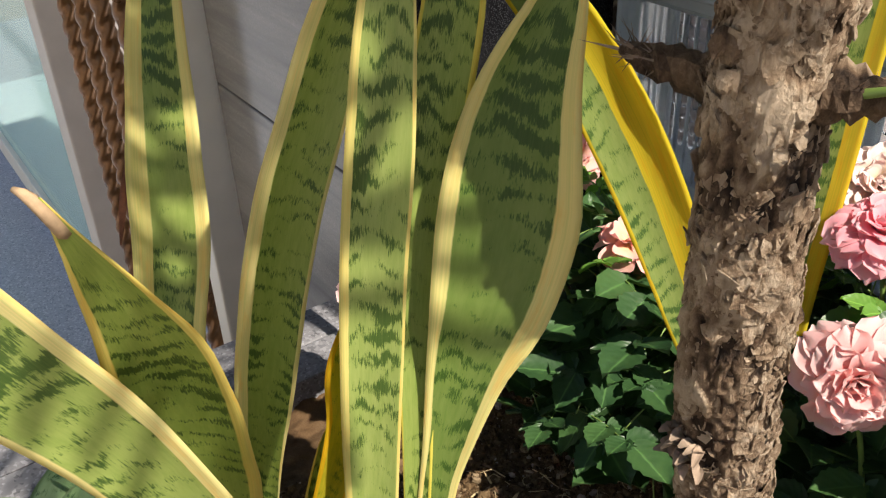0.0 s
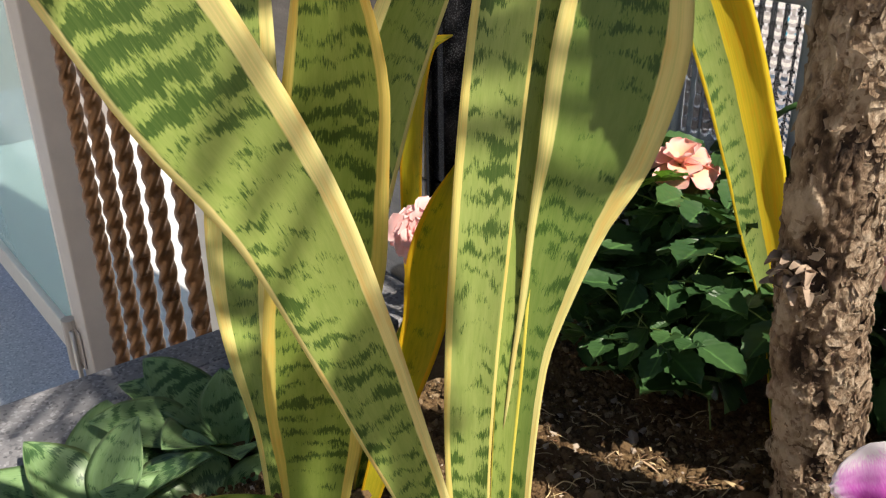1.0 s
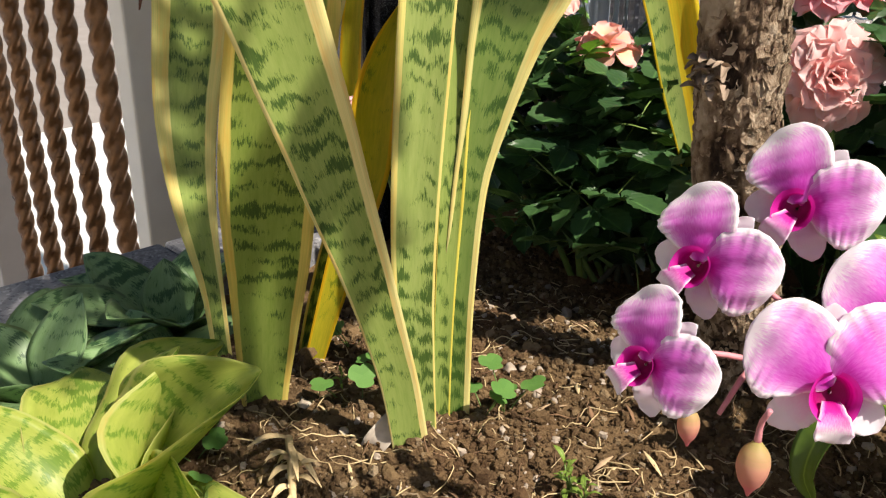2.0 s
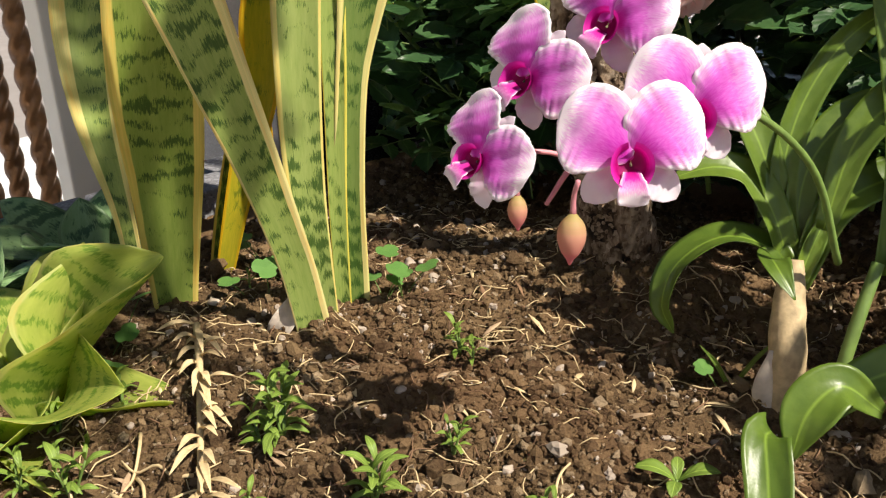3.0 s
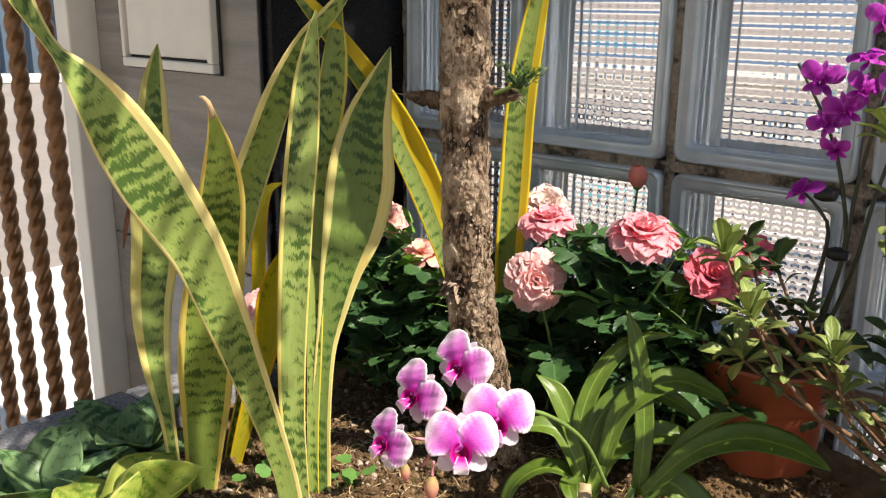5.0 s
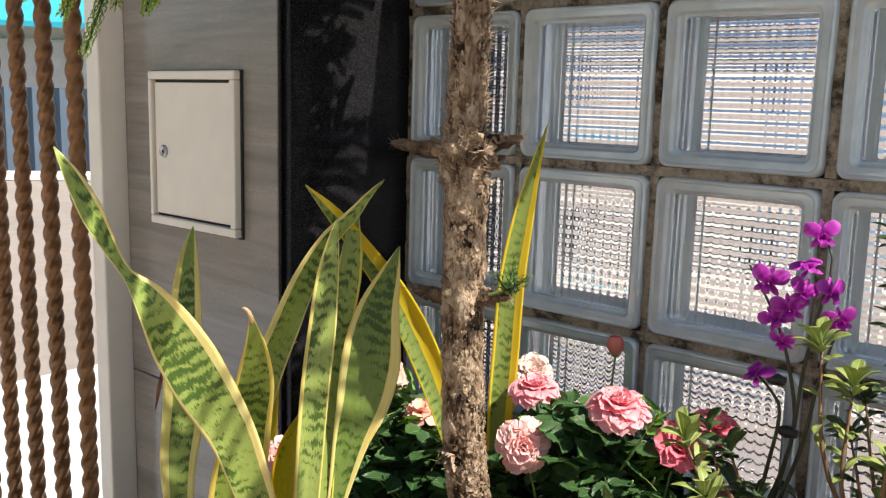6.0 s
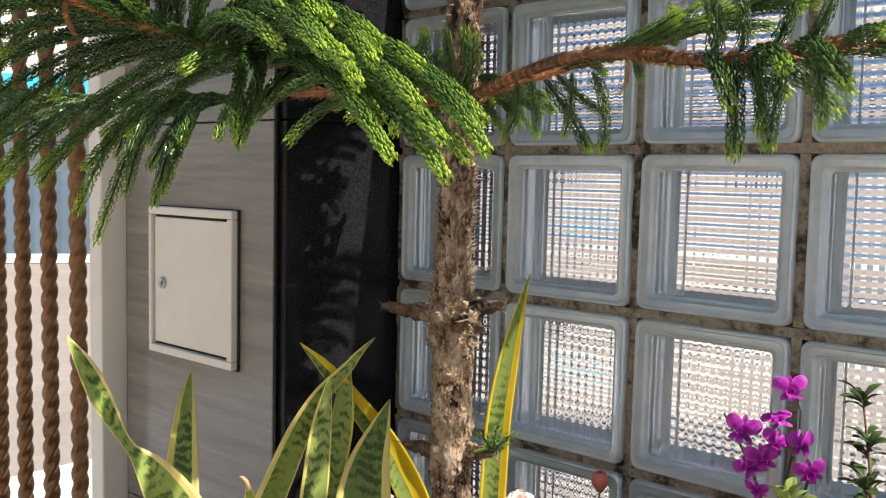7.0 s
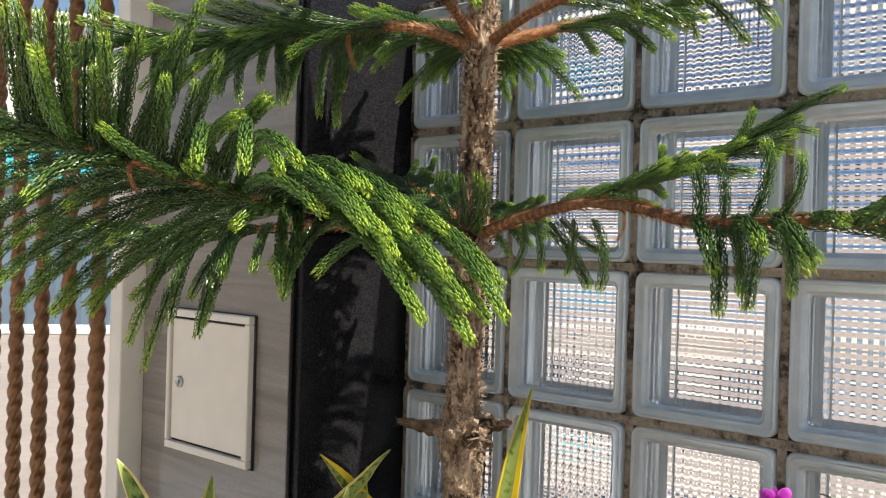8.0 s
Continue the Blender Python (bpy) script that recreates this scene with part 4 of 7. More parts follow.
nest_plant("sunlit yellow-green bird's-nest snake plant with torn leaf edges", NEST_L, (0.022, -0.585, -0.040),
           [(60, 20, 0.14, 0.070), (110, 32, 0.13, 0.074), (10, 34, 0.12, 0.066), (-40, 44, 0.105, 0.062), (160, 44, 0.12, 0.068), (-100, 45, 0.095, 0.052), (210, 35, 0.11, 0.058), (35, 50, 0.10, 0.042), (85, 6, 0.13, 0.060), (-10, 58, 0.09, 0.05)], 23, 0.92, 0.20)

# ---- pine tree ----
TRUNK = [((0.186, -0.250, -0.05), 0.031), ((0.185, -0.264, 0.0), 0.0265), ((0.183, -0.286, 0.09), 0.0240), ((0.182, -0.309, 0.18), 0.0222), ((0.189, -0.327, 0.30), 0.0208), ((0.196, -0.336, 0.42), 0.0195), ((0.198, -0.341, 0.487), 0.0235), ((0.198, -0.342, 0.52), 0.0190),
         ((0.202, -0.343, 0.61), 0.0172), ((0.205, -0.343, 0.69), 0.0175), ((0.207, -0.344, 0.73), 0.0160), ((0.212, -0.346, 0.875), 0.0170), ((0.214, -0.347, 0.915), 0.0145), ((0.221, -0.350, 1.06), 0.012), ((0.226, -0.352, 1.30), 0.007), ((0.228, -0.353, 1.42), 0.002)]


def trunk_at(z):
    zs = [p[0][2] for p in TRUNK]
    return np.array([np.interp(z, zs, [p[0][0] for p in TRUNK]), np.interp(z, zs, [p[0][1] for p in TRUNK]), z]), float(np.interp(z, zs, [p[1] for p in TRUNK]))


def bark_relief(cx, cy, z):
    """How far the bark stands out: broken plates with torn edges over dark inner bark; 0 to 1, and the fine grain."""
    wx = cx + 0.16 * noise.noise((cx * 5, cy * 5, z * 120))
    wy = cy + 0.16 * noise.noise((cx * 5 + 7, cy * 5, z * 120))
    big = noise.noise((wx * 1.5, wy * 1.5, z * 30 + 3)) + 0.55 * noise.noise((wx * 4.2, wy * 4.2, z * 82 + 8))
    sm = noise.noise((wx * 6.5, wy * 6.5, z * 150 + 1)) + 0.5 * noise.noise((wx * 13, wy * 13, z * 300))
    k = 0.0
    for lim, amt in ((-0.34, 0.30), (-0.02, 0.28), (0.22, 0.22), (0.44, 0.20)):
        x = (big + 0.22 * sm - lim) / 0.035
        k += amt / (1 + math.exp(-max(-20.0, min(20.0, x))))
    return k + 0.06 * sm, sm


def trunk_mesh():
    n, k = 1120, 132
    c, s = spline(TRUNK, n)
    V, Fc, U = [], [], []
    for i in range(n):
        z = c[i][2]
        amp = 0.0036
        for j in range(k):
            g = 2 * math.pi * j / k
            cx, cy = math.cos(g), math.sin(g)
            h, sm = bark_relief(cx, cy, z)
            r = c[i][3] * (0.86 + 0.05 * noise.noise((cx * 1.5 + 3, cy * 1.5, z * 16))) + amp * (h - 0.25) + 0.0004 * sm
            V.append((c[i][0] + r * cx, c[i][1] + r * cy, z))
            U.append((h, z))
    for i in range(n - 1):
        for j in range(k):
            Fc.append((i * k + j, i * k + (j + 1) % k, (i + 1) * k + (j + 1) % k, (i + 1) * k + j))
    return mesh("trunk", V, Fc, BARK, U, False)


def flakes_mesh():
    """Curled bark flakes lifting from the trunk and, higher up, the dry spines of old scale leaves."""
    rng = random.Random(31)
    h = Heap()
    for q_ in range(6200):
        z = rng.uniform(-0.02, 0.52) if rng.random() < 0.85 else rng.uniform(0.52, 0.98)
        c, r = trunk_at(z)
        a = rng.uniform(0, 2 * math.pi)
        d, t = np.array([math.cos(a), math.sin(a), 0]), np.array([-math.sin(a), math.cos(a), 0])
        big = q_ % 6 == 0
        w, hh = (rng.uniform(0.0022, 0.0050), rng.uniform(0.0025, 0.0065)) if big else (rng.uniform(0.0009, 0.0022), rng.uniform(0.0010, 0.0028))
        o = c + d * (r * 0.86 + 0.0036 * (bark_relief(math.cos(a), math.sin(a), z)[0] - 0.25) + 0.0003)
        ang, curl = rng.uniform(0, 6.28), rng.uniform(0.25, 0.9) * (0.8 if big else 0.6)
        rings, m = (0.55, 1.0), 8 if big else 6
        V, U = [o + d * 0.0003], [(rng.uniform(0.4, 0.8), z)]
        for ri in rings:
            for i in range(m):
                b = 2 * math.pi * i / m
                rr = ri * (rng.uniform(0.62, 1.25) if ri == 1.0 else 1.0)
                u, v = math.cos(b) * w * rr, math.sin(b) * hh * rr
                lift = curl * max(0.0, math.cos(b - ang)) * ri * ri * max(w, hh) * 0.7 - (0.0004 if math.cos(b - ang) < 0 else 0)
                V.append(o + t * u + np.array([0, 0, v]) + d * (lift - u * u / (2 * r)))
                U.append((rng.uniform(0.55, 1.0), z))
        Fc = [(0, 1 + i, 1 + (i + 1) % m) for i in range(m)] + [(1 + i, 1 + m + i, 1 + m + (i + 1) % m, 1 + (i + 1) % m) for i in range(m)]
        N = len(V)
        V += [p - d * 0.0005 for p in V]
        Fc += [tuple(N + x for x in reversed(f)) for f in Fc] + [(1 + m + i, N + 1 + m + i, N + 1 + m + (i + 1) % m, 1 + m + (i + 1) % m) for i in range(m)]
        h.put(V, Fc, U + U)
    # scars of old scale leaves, upright plates lifted at the top
    for _ in range(900):
        z = rng.uniform(0.46, 0.98)
        c, r = trunk_at(z)
        a = rng.uniform(0, 2 * math.pi)
        d, t = np.array([math.cos(a), math.sin(a), 0]), np.array([-math.sin(a), math.cos(a), 0])
        w, hh = rng.uniform(0.0012, 0.0028), rng.uniform(0.004, 0.009)
        o = c + d * (r * 0.90)
        tip = o + np.array([0, 0, hh]) + d * rng.uniform(0.0015, 0.006)
        V = [o - t * w, o + t * w, o + t * w * 0.7 + np.array([0, 0, hh * 0.55]) + d * 0.0022, o - t * w * 0.7 + np.array([0, 0, hh * 0.55]) + d * 0.0022, tip]
        h.put(V, [(0, 1, 2, 3), (3, 2, 4), (0, 3, 4), (1, 4, 2)], None, rng.randrange(2))
    for _ in range(1500):
        z = rng.uniform(0.50, 1.0) if rng.random() < 0.8 else rng.uniform(0.46, 0.50)
        c, r = trunk_at(z)
        a = rng.uniform(0, 2 * math.pi)
        d, t = np.array([math.cos(a), math.sin(a), 0]), np.array([-math.sin(a), math.cos(a), 0])
        ln = rng.uniform(0.003, 0.010)
        up = rng.uniform(-0.2, 0.7)
        o = c + d * (r * 0.95)
        tip = o + d * ln + np.array([0, 0, ln * up])
        V = [o + t * 0.0007, o - t * 0.0007, o + np.array([0, 0, 0.0012]), tip]
        h.put(V, [(0, 1, 3), (1, 2, 3), (2, 0, 3)], None, 1)
    return h.mesh("bark_scales", [BARK, SPINE], False)


def needles(h, at, length, rng, dry=0.0, dens=1.0, tip_bright=0.44):
    """Clothes the curve at(0..1) in short awl-shaped needles that curve in towards its tip, set in spirals."""
    n = int(length / 0.00036 * dens)
    r = np.random.default_rng(rng.randrange(10**6))
    ks = np.linspace(0, 1, 61)
    line = np.array([at(k) for k in ks])
    slope = np.gradient(line, ks, axis=0)
    f = (np.arange(n) + 0.5) / n
    p = np.stack([np.interp(f, ks, line[:, i]) for i in range(3)], 1)
    t = np.stack([np.interp(f, ks, slope[:, i]) for i in range(3)], 1)
    t /= np.linalg.norm(t, axis=1)[:, None]
    x = np.cross(t, (0, 0.1, 1.0))
    x /= np.linalg.norm(x, axis=1)[:, None]
    y = np.cross(x, t)
    a = np.arange(n) * 2.39996 + r.uniform(-0.22, 0.22, n)
    d = x * np.cos(a)[:, None] + y * np.sin(a)[:, None]
    e = np.cross(t, d)
    ln = (r.uniform(0.0079, 0.0098, n) * np.where(f < 0.95, 1.0, 0.85))[:, None]
    out = r.uniform(0.47, 0.58, n)[:, None]
    mid = p + d * ln * out + t * ln * 0.26
    tip = p + d * ln * (out + r.uniform(-0.14, 0.03, n)[:, None]) + t * ln * 0.80
    w = 0.00084
    g = 0.12 + 0.24 * f + np.where(f > 0.80, tip_bright * (f - 0.80) / 0.20, 0)
    brown = r.random(n) < dry
    V = np.stack([p + d * 0.0006, mid - e * w, mid + d * w * 0.9, mid + e * w, tip], 1)
    for i in range(n):
        h.put(V[i], ((0, 2, 1), (0, 3, 2), (1, 2, 4), (2, 3, 4)), [(g[i] - 0.06, f[i]), (g[i], f[i]), (g[i] + 0.03, f[i]), (g[i], f[i]), (g[i] + 0.10, f[i])], 2 if brown[i] else 0)


def twig_mesh(length, droop, seed, dry=0.0, dens=1.0):
    """A rope-like twig clothed in short curved needles; it lies along x and droops at the end."""
    rng = random.Random(seed)
    h = Heap()
    bend = rng.uniform(-0.12, 0.12)

    def at(f):
        return np.array([length * (f - 0.10 * abs(droop) * f**3), bend * length * f * f, droop * length * f**2.2])

    V, Fc, U = tube([(tuple(at(f)), 0.0019 * (1 - 0.6 * f)) for f in (0, 0.25, 0.5, 0.75, 1.0)], 10, 6)
    h.put(V, Fc, [(0.05, 0.0)] * len(V), 2 if dry else 0)
    needles(h, at, length, rng, dry, dens)
    return h.mesh("twig", [NEEDLE, TWIG_WOOD, NEEDLE_DRY], False)


def long_twig(limb, c, f, az, el, length, arch, seed):
    """A twig of its own bend, from the share f of the limb's line c, towards an azimuth and an elevation; arch lifts its middle."""
    rng = random.Random(seed)
    az, el = az + rng.uniform(-2, 2), el + rng.uniform(-1.5, 1.5)
    p = c[min(len(c) - 1, int(f * (len(c) - 1)))][:3]
    d = np.array([math.cos(radians(el)) * math.cos(radians(az)), math.cos(radians(el)) * math.sin(radians(az)), math.sin(radians(el))])
    side = np.cross(d, (0, 0, 1.0))
    sway = rng.uniform(-0.05, 0.05)

    def at(k):
        return d * length * k + np.array([0, 0, arch * length * (4 * k * (1 - k) - 0.25 * k**4)]) + side * (sway * length * math.sin(math.pi * k))

    h = Heap()
    V, Fc, U = tube([(tuple(at(k)), 0.0020 * (1 - 0.6 * k)) for k in (0, 0.25, 0.5, 0.75, 1.0)], 12, 6)
    h.put(V, Fc, [(0.05, 0.0)] * len(V), 0)
    needles(h, at, length, rng)
    add("twig", h.mesh("twig", [NEEDLE, TWIG_WOOD, NEEDLE_DRY], False), limb, Matrix.Translation(p))


def fan(limb, c, row, seed):
    """A long twig and the shorter one that grows close beside it."""
    f, az, el, ln, arch = row
    rng = random.Random(seed * 3)
    long_twig(limb, c, f, az, el, ln, arch, seed)
    long_twig(limb, c, f + 0.014, az + rng.uniform(-6, 6), el + rng.uniform(-1, 5), ln * rng.uniform(0.72, 0.92), arch, seed + 500)


# twigs of several lengths, every one with needles of the same size
TWIGS = {ln: [twig_mesh(ln, dr, i + int(ln * 1000)) for i, dr in enumerate((-0.12, -0.28, -0.45, 0.15))] for ln in (0.06, 0.09, 0.13, 0.18, 0.24)}
TWIG_UP = {ln: twig_mesh(ln, 0.40, 9 + int(ln * 100)) for ln in (0.03, 0.05, 0.08, 0.11)}
TWIG_DRY = twig_mesh(0.07, -0.5, 10, 1.0)
TWIG_SPRIG = twig_mesh(0.024, 0.2, 5, 0.0, 0.3)


def twig_of(length, pick=0, table=None):
    """The mesh nearest to a length, and the scale that makes up the rest."""
    t = table or TWIGS
    k = min(t, key=lambda a: abs(a - length))
    me = t[k] if table else t[k][pick % 4]
    return me, min(1.25, max(0.8, length / k))


def aim(at, along, scale=1.0, roll=0.0):
    x = Vector(along).normalized()
    y = Vector((0, 0, 1)).cross(x).normalized()
    z = x.cross(y)
    return Matrix.Translation(at) @ Matrix((x, y, z)).transposed().to_4x4() @ Matrix.Rotation(radians(roll), 4, "X") @ Matrix.Scale(scale, 4)


def pine_branch(tree, pts, first=0.2, count=16, reach=1.0, droop=-0.2, seed=0, sides=(1, -1), fwd=0.75, taper=0.35, dry=0, bare=None):
    """A limb with brown dry scales and twigs to both sides."""
    rng = random.Random(seed)
    pts = [(q, w * 0.62) for q, w in pts]
    limb = stalk("branch", pts, TWIG_WOOD, tree, 40, 9, "", 0.35)
    c, s = spline(pts, 60)
    h = Heap()
    way = np.diff(c[:, :3], axis=0)
    way /= np.linalg.norm(way, axis=1)[:, None]
    across = np.cross(way, (0, 0.1, 1.0))
    across /= np.linalg.norm(across, axis=1)[:, None]
    over = np.cross(across, way)
    for i in range(int(s[-1] / 0.00016)):
        k = int(rng.random() * 0.95 * 58)
        a = rng.uniform(0, 6.283)
        ca, sa = math.cos(a), math.sin(a)
        d, sw = across[k] * ca + over[k] * sa, (over[k] * ca - across[k] * sa) * 0.0006
        r, ln = c[k][3], rng.uniform(0.006, 0.012)
        o = c[k][:3] + d * r * 0.9
        h.put([o - sw, o + sw, o + d * ln * rng.uniform(0.2, 0.65) + way[k] * ln * 0.8], [(0, 1, 2)])
    add("dry_foliage", h.mesh("dry_foliage", [NEEDLE_DRY], False), limb, None, "brown dry needles")["kind"] = "stuff"
    for i in range(count):
        f = first + (1 - first) * (i + rng.uniform(0.1, 0.9)) / count
        k = min(57, int(f * 58))
        p, t = c[k][:3], c[k + 1][:3] - c[k][:3]
        t = t / np.linalg.norm(t)
        side = np.cross((0, 0, 1), t)
        side /= np.linalg.norm(side)
        sg = sides[i % len(sides)]
        d = side * sg * rng.uniform(0.75, 1.05) + t * (fwd + rng.uniform(-0.08, 0.14) + 0.6 * f * f) + np.array([0, 0, droop + rng.uniform(-0.09, 0.12)])
        me, sc = twig_of(0.2 * reach * rng.uniform(0.75, 1.15) * (1 - taper * f), rng.randrange(4))
        add("twig", me, limb, aim(tuple(p), tuple(d), sc, rng.uniform(-14, 14)))
    for i in range(dry):
        k = rng.randrange(8, 50)
        add("dry_twig", TWIG_DRY, limb, aim(tuple(c[k][:3]), (rng.uniform(-0.4, 0.4), rng.uniform(-0.4, 0.2), -1), rng.uniform(0.35, 0.55)), "withered brown twig")
    return limb


def hang(limb, at, along, scale=1.0, me=None):
    if me is TWIG_DRY:
        add("dry_twig", me, limb, aim(at, along, scale), "withered brown twig")
        return
    m, sc = twig_of(0.12 * scale, 0, TWIG_UP) if me is TWIG_UP else twig_of(0.2 * scale, int(abs(at[0]) * 1000))
    add("twig", m, limb, aim(at, along, sc))


def pine_tree():
    t = thing("pine_tree", "young Norfolk pine with flaking bark and drooping green branches", "tree", (0, 0, 0))
    add("trunk", trunk_mesh(), t, None, "brown flaking bark trunk")
    add("bark_flaking", flakes_mesh(), t)["kind"] = "stuff"
    # dead branch stubs on the trunk
    for z, a, ln, up in ((0.488, 200, 0.050, 0.1), (0.492, 20, 0.030, 0.25), (0.486, 285, 0.022, 0.2), (0.480, 330, 0.024, 0.3), (0.485, 130, 0.03, 0.0), (0.352, 190, 0.036, 0.05), (0.356, 15, 0.026, 0.1)):
        c, r = trunk_at(z)
        d = np.array([math.cos(radians(a)), math.sin(radians(a)), up])
        V, Fc, U = tube([(tuple(c + d * r * 0.6), 0.0098), (tuple(c + d * (r + ln * 0.35)), 0.0072), (tuple(c + d * (r + ln * 0.8)), 0.0046), (tuple(c + d * (r + ln)), 0.0018)], 14, 9, 0.5, int(z * 999) + a)
        hp = Heap()
        hp.put(V, Fc, U)
        rg = random.Random(a)
        for _ in range(60):
            o = c + d * (r + ln * rg.random())
            e = np.array([rg.uniform(-1, 1), rg.uniform(-1, 1), rg.uniform(-0.7, 1)])
            e = e / np.linalg.norm(e) + d * 0.4
            w = np.cross(e, d)
            w = w / max(1e-6, np.linalg.norm(w)) * 0.0008
            hp.put([o - w, o + w, o + e * rg.uniform(0.007, 0.016)], [(0, 1, 2)], None, 1)
        add("branch_stub", hp.mesh("branch_stub", [BARK, SPINE], False), t, None, "broken dead branch stub")
    # the ragged knots of old whorls: short torn stubs all round
    rk = random.Random(58)
    for z0, n in ((0.487, 16), (0.354, 7), (0.69, 8)):
        for _ in range(n):
            c, r = trunk_at(z0 + rk.uniform(-0.012, 0.010))
            a, ln = rk.uniform(0, 2 * math.pi), rk.uniform(0.003, 0.011)
            d = np.array([math.cos(a), math.sin(a), rk.uniform(-0.3, 0.6)])
            e = np.array([-math.sin(a), math.cos(a), 0]) * rk.uniform(-0.004, 0.004)
            V, Fc, U = tube([(tuple(c + d * r * 0.7), rk.uniform(0.005, 0.009)), (tuple(c + d * (r + ln * 0.4)), rk.uniform(0.003, 0.006)), (tuple(c + d * (r + ln) + e), rk.uniform(0.0008, 0.003))], 9, 8, 0.7, rk.randrange(999))
            add("knot", mesh("knot", V, Fc, BARK, [(rk.uniform(0.4, 1.0), 0)] * len(V), False), t)
    # a curl of peeling bark
    c, r = trunk_at(0.192)
    h = Heap()
    rg = random.Random(77)
    for k in range(26):
        a = radians(-98 + rg.uniform(-24, 24))
        d, tn = np.array([math.cos(a), math.sin(a), 0]), np.array([-math.sin(a), math.cos(a), 0])
        o = c + d * r * 0.95 + np.array([0, 0, rg.uniform(-0.007, 0.007)])
        e = o + d * rg.uniform(0.003, 0.009) + tn * rg.uniform(-0.006, 0.006) + np.array([0, 0, rg.uniform(-0.004, 0.006)])
        V, Fc, U = blade([(tuple(o), 0.0035), (tuple((o + e) / 2 + np.array([0, 0, 0.002])), 0.0045), (tuple(e), 0.0012)], tuple(tn * 0.3 + np.array([0, 0, 1.0])), 6, 2, 0.3, 0.0006, None, 0.2, k)
        h.put(V, Fc, U)
    add("bark_curl", h.mesh("bark_curl", [SPINE], False), t, None, "pale curl of peeling bark")
    # a fresh sprig
    sp = stalk("sprig", [((0.212, -0.331, 0.358), 0.002), ((0.232, -0.328, 0.366), 0.0014), ((0.25, -0.326, 0.374), 0.001)], STEM, t, 8, 6, "fresh green sprig")
    for i in range(5):
        a = i * 1.3
        add("twig", TWIG_SPRIG, sp, aim((0.236 + 0.002 * i, -0.327, 0.368), (math.cos(a) * 0.8 + 0.5, math.sin(a), 0.45), 1.0))
    # whorl where most of the branches start
    R = pine_branch(t, [((0.205, -0.343, 0.690), 0.0085), ((0.275, -0.347, 0.711), 0.0075), ((0.340, -0.351, 0.722), 0.0070), ((0.393, -0.356, 0.718), 0.0064), ((0.470, -0.395, 0.704), 0.0055), ((0.596, -0.434, 0.704), 0.0045), ((0.645, -0.45, 0.702), 0.003)], 0.58, 18, 0.40, 0.02, 41, (1, 1, -1), 0.8, 0.2, 0)
    for p, d, s in (((0.475, -0.40, 0.706), (0.3, -0.1, 1), 0.32), ((0.50, -0.41, 0.706), (0.25, -0.25, 1), 0.36), ((0.525, -0.42, 0.706), (0.6, 0.2, 1), 0.43), ((0.55, -0.43, 0.706), (0.8, -0.2, 0.8), 0.36)):
        hang(R, p, d, s, TWIG_UP)
    for p, d, s in (((0.50, -0.42, 0.70), (0.10, -0.45, -1), 0.42), ((0.52, -0.43, 0.70), (0.15, -0.15, -1), 0.40), ((0.51, -0.42, 0.70), (0.3, -0.5, -0.9), 0.40), ((0.54, -0.44, 0.70), (0.2, -0.3, -1), 0.36), ((0.56, -0.45, 0.70), (0.3, -0.2, -1), 0.45), ((0.30, -0.345, 0.705), (0.3, 0.4, -0.8), 0.42), ((0.315, -0.35, 0.708), (0.5, 0.5, -0.7), 0.42), ((0.33, -0.35, 0.708), (0.1, 0.4, -0.9), 0.36), ((0.285, -0.345, 0.705), (-0.2, 0.5, -0.8), 0.36), ((0.35, -0.35, 0.708), (0.5, 0.2, -0.9), 0.36), ((0.27, -0.345, 0.705), (0.3, 0.2, -0.9), 0.32)):
        hang(R, p, (d[0] + 0.25 * math.sin(p[0] * 90), d[1], d[2]), s * (0.62 + 0.22 * math.sin(p[0] * 130)))
    hang(R, (0.385, -0.356, 0.712), (0.25, 0.1, -1), 0.32, TWIG_DRY)
    for p, d, s in (((0.212, -0.350, 0.70), (0.7, -0.5, 0.75), 0.45), ((0.214, -0.352, 0.695), (0.9, -0.5, 0.5), 0.5), ((0.210, -0.36, 0.70), (0.5, -0.8, 0.9), 0.42), ((0.198, -0.36, 0.70), (-0.5, -0.6, 0.9), 0.45)):
        hang(R, p, d, s, TWIG_UP)
    pine_branch(t, [((0.207, -0.335, 0.695), 0.007), ((0.255, -0.270, 0.722), 0.006), ((0.310, -0.190, 0.752), 0.005), ((0.365, -0.110, 0.790), 0.004), ((0.40, -0.075, 0.82), 0.002)], 0.25, 34, 0.62, 0.10, 42, (1, -1), 0.6, 0.3)
    fp = [((0.204, -0.350, 0.690), 0.0085), ((0.190, -0.42, 0.700), 0.0075), ((0.165, -0.53, 0.712), 0.0062), ((0.135, -0.62, 0.728), 0.005), ((0.105, -0.70, 0.750), 0.004), ((0.085, -0.75, 0.765), 0.002)]
    F = pine_branch(t, fp, 0.10, 16, 0.70, -0.12, 43, (1, -1), 0.85, 0.30, 1)
    fc = spline(fp, 120)[0]
    # long twigs sweeping outward and down past the trunk
    for i, row in enumerate(((0.36, -21, -13, 0.290, 0.08), (0.38, -17, -17, 0.264, 0.06), (0.41, -22, -14, 0.273, 0.06), (0.43, -17, -19, 0.289, 0.06), (0.40, -12, -4, 0.188, 0.10), (0.46, -16, -2, 0.200, 0.12), (0.49, -16, -6, 0.215, 0.12), (0.52, -18, -4, 0.190, 0.12), (0.57, -15, -8, 0.215, 0.10), (0.46, -42, -27, 0.150, 0.05), (0.34, -17, -11, 0.219, 0.08), (0.54, -14, 3, 0.160, 0.14), (0.50, -13, -12, 0.250, 0.07))):
        fan(F, fc, row, 300 + i)
